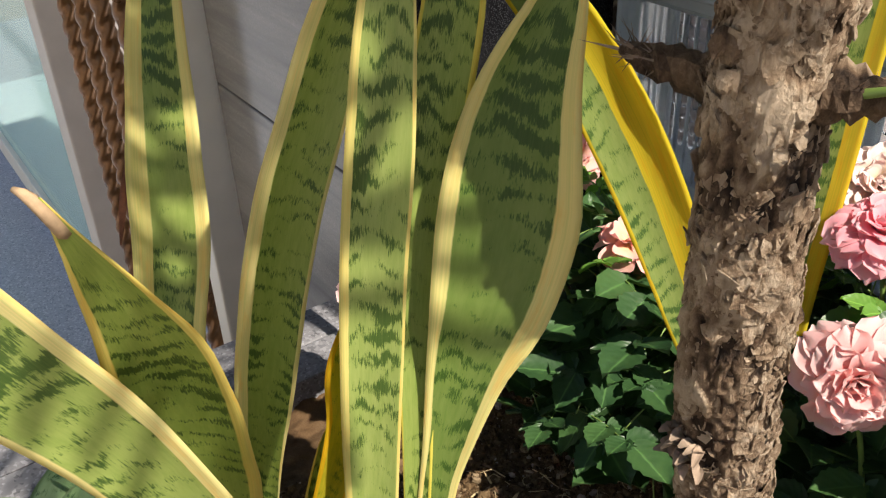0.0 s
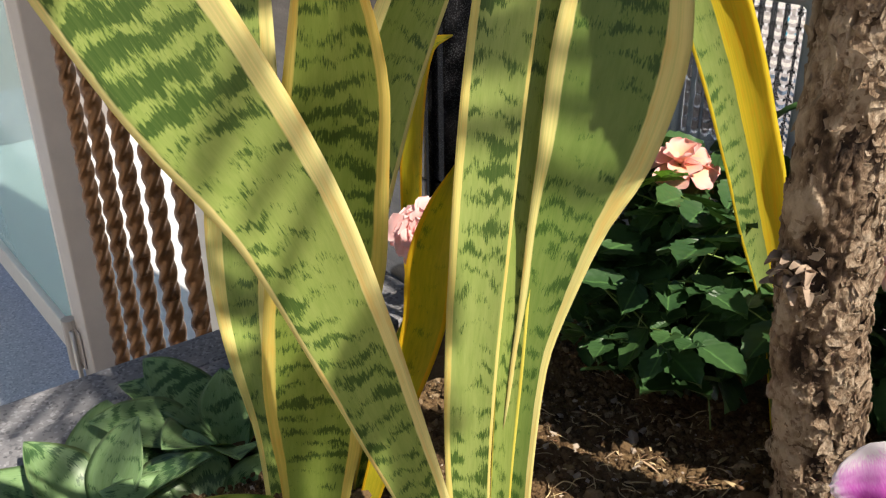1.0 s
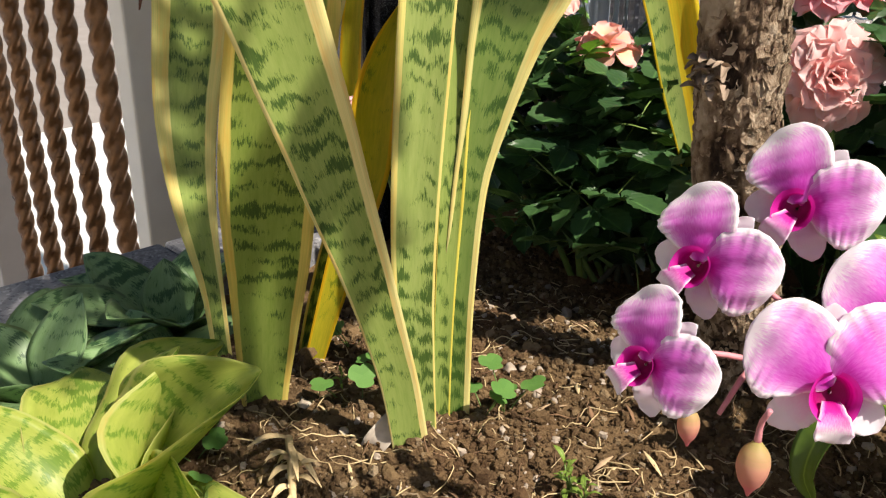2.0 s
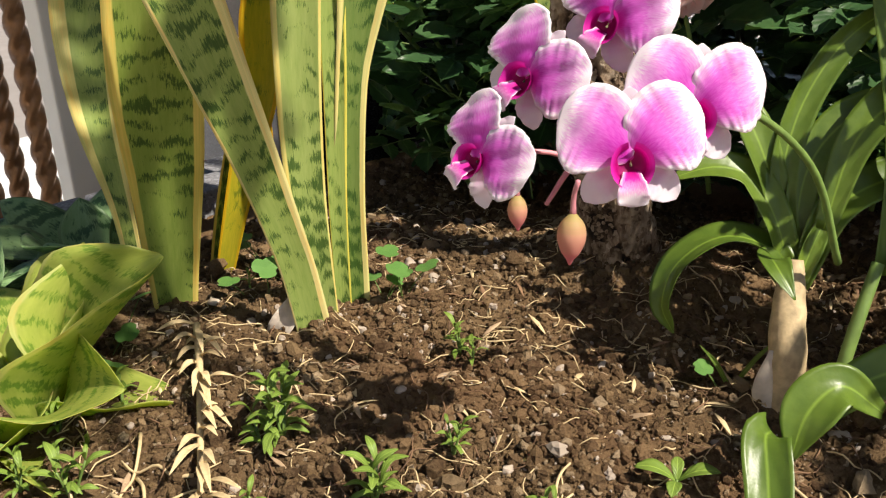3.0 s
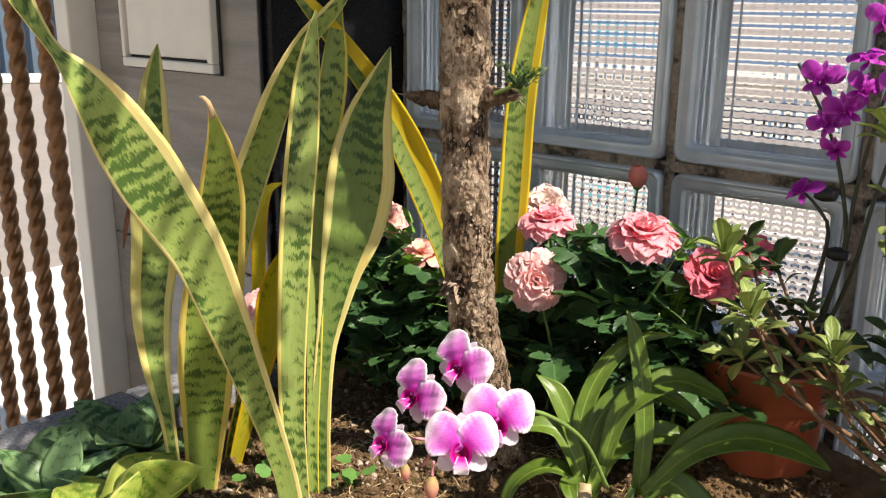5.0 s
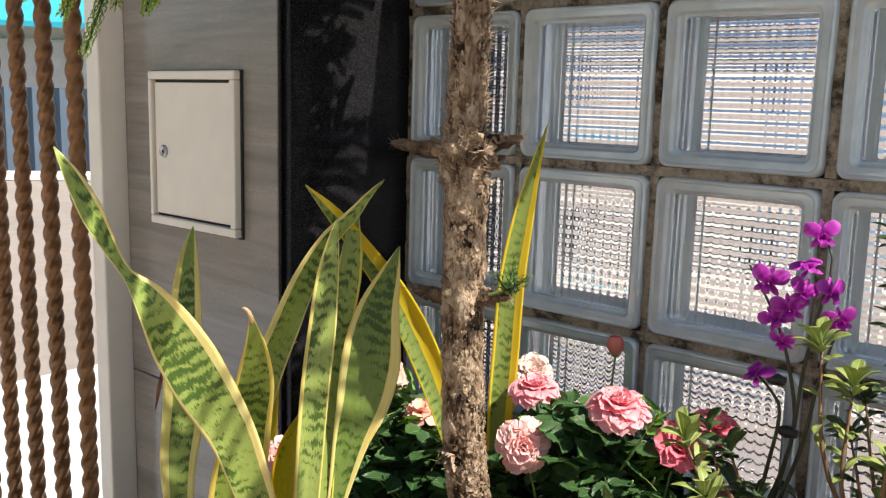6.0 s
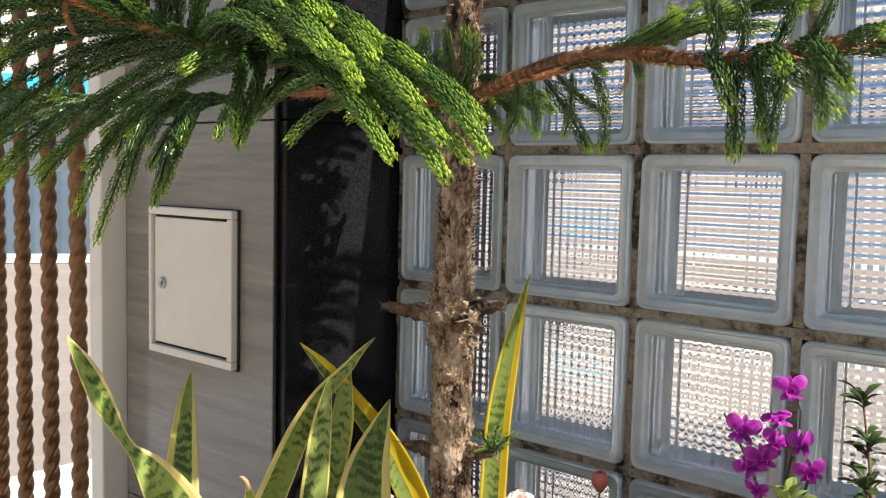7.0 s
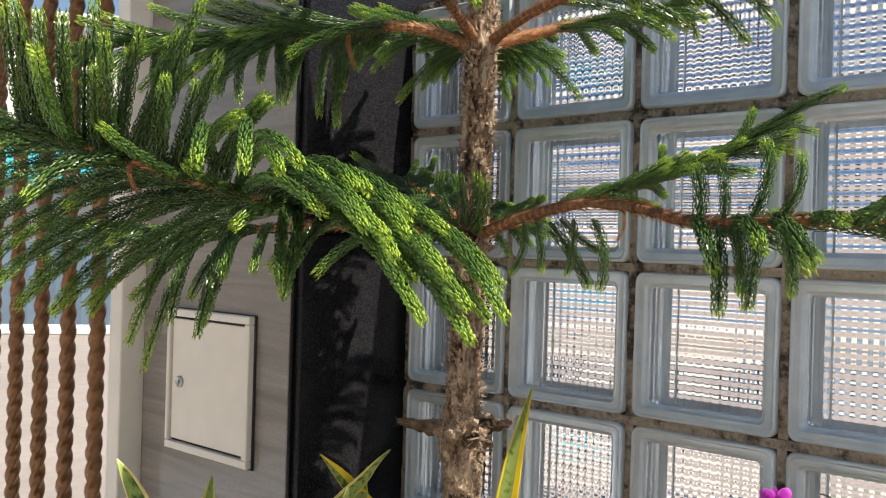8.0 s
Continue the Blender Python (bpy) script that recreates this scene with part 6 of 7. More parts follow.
    cane = stalk("cane", [((0.329, -0.342, -0.02), 0.0078), ((0.325, -0.337, 0.010), 0.0088), ((0.320, -0.330, 0.030), 0.0084), ((0.3155, -0.321, 0.048), 0.0066), ((0.314, -0.318, 0.056), 0.0050)], HUSK, p, 14, 12, "cane wrapped in pale papery sheaths", 0.12)
    V, Fc, U = blade([((0.324, -0.3485, -0.016), 0.012), ((0.3225, -0.3475, 0.000), 0.015), ((0.320, -0.342, 0.018), 0.004)], (0.55, -0.8, 0.1), 10, 4, -0.28, 0.0006, None, 0.06, 3)
    add("sheath", mesh("sheath", V, Fc, HUSK_W, U), cane, None, "torn white sheath")
    stalk("cane", [((0.346, -0.336, -0.02), 0.0030), ((0.347, -0.320, 0.024), 0.0032), ((0.348, -0.302, 0.058), 0.003)], STEM, p, 12, 10)
    return p


strap_orchid()


def orchid_parts(petal, sepal, lip, slim=1.0):
    """Meshes of a flower that faces +z, y up, about 1 unit across its half."""
    def disc(name, rows, mat, cup, seed, wave=0.03):
        rows = [(q, w * slim) for q, w in rows]
        V, Fc, U = blade(rows, (0, 0, 1), 30, 9, cup, 0.012, None, wave, seed, False)
        V = [v + np.array([0, 0, 0.030 * math.sin(v[0] * 8 + seed) * math.cos(v[1] * 7) + 0.010 * math.sin(v[0] * 19 - v[1] * 15 + seed)]) for v in V]
        return mesh(name, V, Fc, mat, U)

    out = []
    for sx in (1, -1):
        out.append(("petal", disc("petal", [((0.03 * sx, 0.02, 0.07), 0.16), ((0.16 * sx, 0.16, 0.13), 0.78), ((0.36 * sx, 0.33, 0.16), 1.16), ((0.58 * sx, 0.46, 0.13), 1.22), ((0.76 * sx, 0.54, 0.06), 0.98), ((0.87 * sx, 0.58, 0.00), 0.60), ((0.92 * sx, 0.595, -0.02), 0.16)], petal, -0.02, 3 + sx, 0.015)))
    out.append(("sepal", disc("sepal", [((0, 0.04, 0.0), 0.14), ((0, 0.34, 0.0), 0.46), ((0, 0.64, -0.02), 0.44), ((0, 0.88, -0.05), 0.22), ((0, 0.96, -0.06), 0.02)], sepal, 0.06, 7)))
    for sx in (1, -1):
        out.append(("sepal", disc("sepal", [((0.05 * sx, -0.03, 0.0), 0.16), ((0.25 * sx, -0.20, -0.02), 0.50), ((0.44 * sx, -0.36, -0.04), 0.46), ((0.56 * sx, -0.48, -0.06), 0.24), ((0.60 * sx, -0.53, -0.07), 0.02)], sepal, 0.06, 8 + sx)))
    # lip: a small trumpet round the throat, its lower lobe rounded and turned out
    h = Heap()
    n, k = 10, 18
    V, U, Fc = [], [], []
    for i in range(n + 1):
        f = i / n
        for j in range(k + 1):
            a = radians(100 + 340 * j / k)
            edge = abs(j / k - 0.5) * 2
            r = 0.02 + 0.15 * min(1.0, f / 0.3) ** 0.6 + 0.05 * f + 0.05 * f**4
            V.append((r * math.cos(a) * 1.05, r * math.sin(a) * 1.15 - 0.05, 0.04 + (0.30 - 0.07 * edge) * f + 0.02 * math.sin(5 * a) * f * f))
            U.append((0.5, 0.02 + 0.44 * f))
    for i in range(n):
        for j in range(k):
            a = i * (k + 1) + j
            Fc.append((a, a + 1, a + k + 2, a + k + 1))
    h.put(V, Fc, U)
    V, Fc, U = blade([((0, -0.14, 0.12), 0.20), ((0, -0.24, 0.27), 0.30), ((0, -0.33, 0.325), 0.38), ((0, -0.44, 0.315), 0.42), ((0, -0.53, 0.27), 0.34), ((0, -0.58, 0.24), 0.06)], (0, 0.3, 1), 16, 6, 0.10, 0.012, None, 0.05, 5, False)
    h.put(V, Fc, [(0.5 + (u - 0.5) * 0.8, 0.26 + 0.74 * v) for u, v in U])
    out.append(("lip", h.mesh("lip", [lip])))
    V, Fc, U = tube([((0, 0.05, 0.02), 0.05), ((0, 0.07, 0.06), 0.045), ((0, 0.06, 0.09), 0.03), ((0, 0.05, 0.10), 0.01)], 8, 10)
    out.append(("column", mesh("column", V, Fc, lip, [(0.5, 0.5)] * len(V))))
    return out


PINK_PARTS = orchid_parts(PETAL, SEPAL, LIP)
PURPLE_PARTS = orchid_parts(PURPLE, PURPLE, PURPLE, 0.66)


def orchid_flower(label, at, facing, r, parts, roll=0.0, stem=None, group="orchid flowers", stem_mat=None):
    t = thing("orchid_flower", label, "flower", at, group)
    m = basis(facing, (0, 0, 1), at, 1.0, roll)
    t.matrix_world = m
    for nm, me in parts:
        add(nm, me, t, Matrix.Scale(r, 4))
    if stem:
        q = m.inverted()
        b = Vector(at) - Vector(facing).normalized() * r * 0.10
        pts = [(tuple(q @ b), 0.0010), (tuple(q @ (b.lerp(Vector(stem), 0.5) + Vector((0, 0, 0.003)))), 0.0010), (tuple(q @ Vector(stem)), 0.0011)]
        stalk("flower_stalk", pts, stem_mat or PEDICEL, t, 10, 6)
    return t


SPRAY = [((0.335, -0.318, 0.060), 0.0018), ((0.330, -0.350, 0.112), 0.0017), ((0.318, -0.385, 0.142), 0.0016), ((0.304, -0.415, 0.152), 0.0015), ((0.293, -0.440, 0.148), 0.0014), ((0.285, -0.462, 0.136), 0.0012), ((0.284, -0.478, 0.124), 0.0008)]
spray = thing("flower_spray", "arching pink-green orchid flower stem above the soil", "plant stem", (0, 0, 0))
stalk("stem", SPRAY[:4], STEM, spray, 18, 8)
stalk("stem", SPRAY[3:], PEDICEL, spray, 18, 8, "pink end of the stem")
orchid_flower("pink and white orchid flower with a magenta lip, wide open", (0.312, -0.469, 0.1435), (0.58, -0.76, 0.24), 0.0258, PINK_PARTS, 2, (0.292, -0.444, 0.147))
orchid_flower("pink and white orchid flower with a magenta lip, sunlit", (0.3165, -0.438, 0.1535), (0.66, -0.70, 0.18), 0.0258, PINK_PARTS, -9, (0.300, -0.420, 0.151))
orchid_flower("pink orchid flower turned sideways", (0.267, -0.494, 0.1415), (-0.08, -0.95, 0.26), 0.0215, PINK_PARTS, -34, (0.286, -0.460, 0.137))
orchid_flower("pink orchid flower turned sideways", (0.261, -0.460, 0.1630), (0.04, -0.95, 0.24), 0.0235, PINK_PARTS, -34, (0.290, -0.442, 0.147))
orchid_flower("pink orchid flower at the top of the spray", (0.277, -0.431, 0.1805), (0.18, -0.93, 0.22), 0.0235, PINK_PARTS, -26, (0.303, -0.416, 0.152))


def orchid_bud(at, along, ln, label):
    t = thing("orchid_bud", label, "flower bud", at, "orchid buds")
    t.matrix_world = aim(at, along)
    V, Fc, U = tube([((0, 0, 0), 0.0012), ((ln * 0.2, 0, 0), ln * 0.24), ((ln * 0.5, 0, 0), ln * 0.29), ((ln * 0.8, 0, 0), ln * 0.19), ((ln * 0.94, 0, 0), ln * 0.08), ((ln * 1.06, 0, 0), 0.0004)], 18, 14)
    add("bud_petals", mesh("bud_petals", V, Fc, BUD, [(0.5, (i // 14) / 17) for i in range(len(V))]), t)
    stalk("flower_stalk", [((-0.012, 0.002, 0.004), 0.0009), ((-0.006, 0, 0.001), 0.0009), ((0.001, 0, 0), 0.0012)], PEDICEL, t, 6, 6)


orchid_bud((0.302, -0.487, 0.1275), (0.05, -0.15, -1), 0.017, "blushing closed orchid bud hanging from the stem")
orchid_bud((0.281, -0.491, 0.1305), (0.12, -0.1, -1), 0.012, "small yellow-green orchid bud")

# ---- pot with the purple orchid ----
POT = (0.368, -0.092, 0.020)


def pot():
    t = thing("plant_pot", "terracotta-coloured plastic plant pot filled with dark soil", "pot", POT)
    V, Fc = lathe([(0.0, -0.012), (0.043, -0.012), (0.0455, -0.008), (0.054, 0.056), (0.0555, 0.058), (0.0575, 0.060), (0.0615, 0.0925), (0.0635, 0.0935), (0.0637, 0.0965), (0.0620, 0.0975), (0.0595, 0.0965), (0.0575, 0.082), (0.0, 0.082)], 72)
    add("pot_body", mesh("pot_body", V, Fc, TERRACOTTA), t)
    V, Fc = [], []
    n = 40
    for j in range(n):
        for i in range(n):
            x, y = -0.055 + 0.11 * i / (n - 1), -0.055 + 0.11 * j / (n - 1)
            d = math.hypot(x, y)
            s = min(1.0, 0.0565 / max(d, 1e-6))
            V.append((x * s, y * s, 0.086 + 0.004 * noise.noise((x * 60, y * 60, 1)) + 0.003 * noise.noise((x * 160, y * 160, 5))))
    Fc = [(j * n + i, j * n + i + 1, (j + 1) * n + i + 1, (j + 1) * n + i) for j in range(n - 1) for i in range(n - 1)]
    add("pot_soil", mesh("pot_soil", V, Fc, SOIL), t, None, "dark soil in the pot")


pot()


def purple_orchid():
    p = thing("purple_orchid", "purple orchid on dark wiry stems growing in the terracotta pot", "plant", (0.385, -0.075, 0.106))
    o = Vector((0.385, -0.075, 0.106))

    def st(pts, r=0.0023):
        stalk("stem", [(tuple(Vector(q) - o), r * (1 - 0.12 * i)) for i, q in enumerate(pts)], STEM_D, p, 18, 7)

    st([(0.388, -0.080, 0.105), (0.419, -0.091, 0.224), (0.408, -0.091, 0.291), (0.391, -0.091, 0.334), (0.362, -0.091, 0.381)])
    st([(0.392, -0.075, 0.105), (0.420, -0.096, 0.217), (0.423, -0.091, 0.283), (0.432, -0.091, 0.342), (0.441, -0.091, 0.391), (0.434, -0.091, 0.416)])
    st([(0.380, -0.08, 0.105), (0.401, -0.101, 0.188), (0.404, -0.091, 0.242), (0.392, -0.091, 0.260), (0.379, -0.091, 0.271)])
    st([(0.395, -0.08, 0.105), (0.429, -0.096, 0.207), (0.438, -0.091, 0.274), (0.453, -0.091, 0.341)])
    for i, (a, ln) in enumerate(((150, 0.10), (330, 0.09), (240, 0.08), (60, 0.07))):
        d = np.array([math.cos(radians(a)), math.sin(radians(a)), 0])
        if a in (60, 150):
            d[1] = min(d[1], 0.2)
        V, Fc, U = blade([(tuple(d * 0.005), 0.012), (tuple(d * ln * 0.5 + np.array([0, 0, 0.045])), 0.024), (tuple(d * ln * 0.85 + np.array([0, 0, 0.04])), 0.018), (tuple(d * ln + np.array([0, 0, 0.03])), 0.001)], (0, 0, 1), 16, 4, 0.15, 0.0015)
        add("leaf", mesh("leaf", V, Fc, AZALEA_D, [(u, v / 0.1) for u, v in U]), p)
    for x, y, z in ((0.399, -0.096, 0.272), (0.415, -0.096, 0.222)):
        V, Fc, U = tube([((x - o.x - 0.008, y - o.y, z - o.z), 0.004), ((x - o.x, y - o.y, z - o.z), 0.0062), ((x - o.x + 0.010, y - o.y, z - o.z), 0.004)], 8, 10, 0.3)
        add("stem_clip", mesh("stem_clip", V, Fc, BLACK_PLASTIC, U), p, None, "black plastic stem clip")


purple_orchid()
for at, fc, r, roll in (((0.431, -0.096, 0.418), (0.4, -0.85, 0.1), 0.0175, 8), ((0.384, -0.096, 0.367), (0.25, -0.9, 0.15), 0.0195, -10), ((0.379, -0.096, 0.271), (-0.3, -0.5, 0.75), 0.0195, 0), ((0.408, -0.099, 0.344), (0.3, -0.9, -0.1), 0.0185, 12), ((0.419, -0.099, 0.362), (0.6, -0.7, 0.1), 0.0165, -20), ((0.423, -0.101, 0.386), (0.1, -0.5, 0.8), 0.0165, 30), ((0.444, -0.096, 0.365), (0.8, -0.5, 0.2), 0.0170, 0), ((0.454, -0.096, 0.340), (0.5, -0.8, -0.2), 0.0170, 15), ((0.405, -0.101, 0.312), (0.0, -0.8, -0.4), 0.0140, 0), ((0.396, -0.101, 0.333), (0.1, -0.9, 0.2), 0.016, 40)):
    orchid_flower("deep purple orchid flower on a dark stem", at, fc, r, PURPLE_PARTS, roll, None, "purple orchid flowers")

# ---- azalea reaching over the pot ----
def small_leaf_mesh(ln, w, mat, seed):
    V, Fc, U = blade([((0, 0, 0), w * 0.15), ((ln * 0.35, 0, 0.002), w * 0.75), ((ln * 0.65, 0, 0.002), w), ((ln * 0.9, 0, 0), w * 0.5), ((ln, 0, -0.001), w * 0.04)], (0, 0, 1), 12, 3, 0.14, 0.0006, None, 0.02, seed, False)
    return mesh("leaf", V, Fc, mat, U)


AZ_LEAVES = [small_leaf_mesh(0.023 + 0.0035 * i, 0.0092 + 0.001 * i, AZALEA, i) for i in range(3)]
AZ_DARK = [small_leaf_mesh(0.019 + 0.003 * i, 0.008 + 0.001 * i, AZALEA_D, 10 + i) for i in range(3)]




def azalea(label, foot, tips, seed):
    t = thing("azalea", label, "shrub", foot)
    f = Vector(foot)
    rng = random.Random(seed)
    for tip, bend, kind in tips:
        e = Vector(tip) - f
        b = Vector(bend) - f
        stalk("branch", [((rng.uniform(-0.006, 0.006), rng.uniform(-0.006, 0.006), -0.01), 0.0015), (tuple(b * 0.55 + Vector((rng.uniform(-0.02, 0.02), rng.uniform(-0.02, 0.02), 0.0))), 0.0023), (tuple(b), 0.0017), (tuple(e), 0.0010)], TWIG_WOOD, t, 16, 7, "", 0.3)
        along = (e - b).normalized()
        for j in range(11 if kind == 1 else 9):
            a = j * 2.4
            x = along.cross(Vector((0.2, 0.9, 0.3))).normalized()
            y = along.cross(x)
            d = x * math.cos(a) + y * math.sin(a) + along * (0.25 + 0.07 * j)
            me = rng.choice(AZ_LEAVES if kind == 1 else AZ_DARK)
            add("leaf", me, t, aim(tuple(e + along * (0.0012 * j - 0.006)), tuple(d), rng.uniform(0.85, 1.2), rng.uniform(-30, 30)))
        for j in range(15):
            g = rng.uniform(0.0, 0.95)
            q = b.lerp(e, g) if j % 3 else (b * 0.6).lerp(b, g)
            a = rng.uniform(0, 6.28)
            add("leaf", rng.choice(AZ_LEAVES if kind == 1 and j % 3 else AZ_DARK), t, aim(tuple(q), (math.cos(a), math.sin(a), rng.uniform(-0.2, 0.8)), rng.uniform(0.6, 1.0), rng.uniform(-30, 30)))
    return t


# the last eleven tips are added out of view to shade the strap leaves
azalea("azalea with pale green leaf rosettes leaning over the pot", (0.600, -0.135, -0.01),
       [((0.426, -0.292, 0.218), (0.455, -0.275, 0.165), 1), ((0.389, -0.262, 0.250), (0.42, -0.262, 0.20), 1), ((0.398, -0.24, 0.166), (0.44, -0.25, 0.15), 1), ((0.446, -0.24, 0.212), (0.47, -0.245, 0.17), 0), ((0.480, -0.22, 0.345), (0.495, -0.23, 0.25), 1), ((0.505, -0.21, 0.312), (0.51, -0.23, 0.23), 1), ((0.504, -0.24, 0.205), (0.51, -0.24, 0.15), 0), ((0.418, -0.24, 0.245), (0.45, -0.24, 0.19), 0), ((0.379, -0.2, 0.245), (0.41, -0.22, 0.20), 0), ((0.545, -0.23, 0.26), (0.535, -0.24, 0.18), 1), ((0.475, -0.26, 0.19), (0.49, -0.25, 0.14), 1), ((0.56, -0.26, 0.33), (0.545, -0.25, 0.24), 0)] + [((0.60 + 0.022 * (i % 5), -0.33 + 0.028 * (i % 6), 0.24 + 0.016 * (i * 5 % 9)), (0.59 + 0.018 * (i % 5), -0.30 + 0.02 * (i % 6), 0.17 + 0.012 * (i * 5 % 9)), i % 2) for i in range(11)], 81)
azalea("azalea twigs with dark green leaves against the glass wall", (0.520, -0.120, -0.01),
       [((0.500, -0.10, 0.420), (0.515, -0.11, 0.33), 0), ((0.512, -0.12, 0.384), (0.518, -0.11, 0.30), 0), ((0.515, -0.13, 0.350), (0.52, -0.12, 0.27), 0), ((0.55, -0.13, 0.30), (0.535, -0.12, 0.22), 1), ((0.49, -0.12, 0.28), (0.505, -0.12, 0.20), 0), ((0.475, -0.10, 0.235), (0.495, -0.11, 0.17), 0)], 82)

# ---- on the soil ----
def lump(r, rng, flat=0.8, k=6, rings=4):
    """A small irregular crumb or stone."""
    V, Fc = [], []
    ph = [rng.uniform(0, 6.28) for _ in range(4)]
    for i in range(1, rings):
        b = math.pi * i / rings
        for j in range(k):
            a = 2 * math.pi * j / k
            q = r * (1 + 0.22 * math.sin(2 * a + ph[0]) + 0.16 * math.sin(3 * b + ph[1] + a) + rng.uniform(-0.14, 0.14))
            V.append((q * math.sin(b) * math.cos(a), q * math.sin(b) * math.sin(a), q * math.cos(b) * flat))
    top, bot = len(V), len(V) + 1
    V += [(0, 0, r * flat), (0, 0, -r * flat)]
    for i in range(rings - 2):
        for j in range(k):
            Fc.append((i * k + j, (i + 1) * k + j, (i + 1) * k + (j + 1) % k, i * k + (j + 1) % k))
    for j in range(k):
        Fc.append((top, j, (j + 1) % k))
        Fc.append((bot, (rings - 2) * k + (j + 1) % k, (rings - 2) * k + j))
    return V, Fc


def soil_crumbs():
    rng = random.Random(91)
    h = Heap()
    n = 0
    while n < 44000:
        x, y = rng.uniform(-0.10, 0.50), rng.uniform(-0.66, -0.08)
        d = noise.noise((x * 11, y * 11, 8.8))
        if rng.random() > 0.55 + 0.8 * d:
            continue
        r = rng.choice((0.0006, 0.0008, 0.0010, 0.0013, 0.0018, 0.0026)) * rng.uniform(0.8, 1.25)
        if rng.random() < 0.018:
            r *= rng.uniform(1.6, 2.6)
        V, Fc = lump(r, rng, 0.8, 6 if r > 0.002 else 4, 4 if r > 0.0018 else 3)
        a = rng.uniform(0, 6.28)
        c, s = math.cos(a), math.sin(a)
        z = soil_height(x, y) + r * 0.35
        h.put([(x + p[0] * c - p[1] * s, y + p[0] * s + p[1] * c, z + p[2]) for p in V], Fc, None, 1 if rng.random() < 0.035 else 0)
        n += 1
    # fine grit between the crumbs
    for _ in range(26000):
        x, y = rng.uniform(-0.06, 0.48), rng.uniform(-0.64, -0.16)
        r = rng.uniform(0.0004, 0.0010)
        z = soil_height(x, y) + r * 0.6
        k = [r * rng.uniform(0.7, 1.4) for _ in range(6)]
        h.put([(x + k[0], y, z), (x, y + k[1], z), (x - k[2], y, z), (x, y - k[3], z), (x, y, z + k[4]), (x, y, z - k[5])], [(0, 1, 4), (1, 2, 4), (2, 3, 4), (3, 0, 4), (1, 0, 5), (2, 1, 5), (3, 2, 5), (0, 3, 5)], None, 1 if rng.random() < 0.05 else 0)
    tagged(new("soil_crumbs", h.mesh("soil_crumbs", [SOIL, PEBBLE], False)), "loose crumbs of brown soil with fine pale grit", "soil", "", "stuff")


def roots():
    rng = random.Random(92)
    h = Heap()
    for _ in range(900):
        x, y = rng.uniform(0.0, 0.46), rng.uniform(-0.60, -0.20)
        a = rng.uniform(0, 6.28)
        pts = []
        ln = rng.uniform(0.008, 0.035)
        for i in range(5):
            pts.append(((x, y, soil_height(x, y) + rng.uniform(0.0004, 0.0045)), rng.uniform(0.00018, 0.00045)))
            a += rng.uniform(-0.8, 0.8)
            x, y = x + math.cos(a) * ln / 4, y + math.sin(a) * ln / 4
        V, Fc, U = tube(pts, 9, 4)
        h.put(V, Fc, U, 0 if rng.random() < 0.6 else 1)
    tagged(new("root_fibres", h.mesh("root_fibres", [STRAW, TWIG_WOOD])), "thin dry root fibres scattered on the soil", "roots", "", "stuff")
    h = Heap()
    for _ in range(420):
        x, y = rng.uniform(-0.02, 0.46), rng.uniform(-0.62, -0.20)
        ln, w = rng.uniform(0.003, 0.009), rng.uniform(0.0008, 0.003)
        V, Fc, U = blade([((-ln, 0, 0), w * 0.2), ((0, 0, 0.0006), w), ((ln, 0, 0), w * 0.2)], (0, 0, 1), 5, 1, 0.2, 0.0003)
        m = pose(x, y, soil_height(x, y) + 0.0018, rng.uniform(-25, 25), rng.uniform(-25, 25), rng.uniform(0, 360))
        h.put([tuple(m @ Vector(v)) for v in V], Fc, U, rng.choice((0, 0, 1, 2)))
    tagged(new("leaf_litter", h.mesh("leaf_litter", [STRAW, TWIG_WOOD, DRY])), "small scraps of dry leaf and bark on the soil", "litter", "", "stuff")


soil_crumbs()
roots()


def pebbles():
    rng = random.Random(93)
    spots = [(0.201, -0.548, 0.0055), (0.357, -0.346, 0.006), (0.086, -0.356, 0.006), (0.092, -0.350, 0.0045), (0.114, -0.364, 0.0055), (0.132, -0.317, 0.004), (0.036, -0.470, 0.005), (0.174, -0.452, 0.004), (0.30, -0.405, 0.003), (0.10, -0.345, 0.0035), (0.08, -0.364, 0.0035)]
    for _ in range(22):
        spots.append((rng.uniform(0.05, 0.42), rng.uniform(-0.58, -0.30), rng.uniform(0.0014, 0.0032)))
    for x, y, r in spots:
        r *= 0.7
        V, Fc = lump(r, rng, 0.62, 10, 7)
        o = tagged(new("pebble", mesh("pebble", V, Fc, PEBBLE)), "small pale rounded pebble lying on the soil", "pebble", "pebbles")
        o.matrix_world = pose(x, y, soil_height(x, y) + r * 0.35, 0, 0, rng.uniform(0, 360))
    # one large crumbling clod
    h = Heap()
    for _ in range(90):
        a, b = rng.uniform(0, 6.28), rng.uniform(0, 0.017)
        V, Fc = lump(rng.uniform(0.002, 0.0055), rng, 0.9, 7, 5)
        q = (b * math.cos(a), b * math.sin(a) * 0.8, (0.017 - b) * rng.uniform(0.1, 0.9))
        h.put([(v[0] + q[0], v[1] + q[1], v[2] + q[2]) for v in V], Fc)
    o = tagged(new("soil_clod", h.mesh("soil_clod", [SOIL], False)), "large crumbling clod of reddish soil", "soil clod")
    o.location = (0.259, -0.394, soil_height(0.259, -0.394) - 0.002)


pebbles()


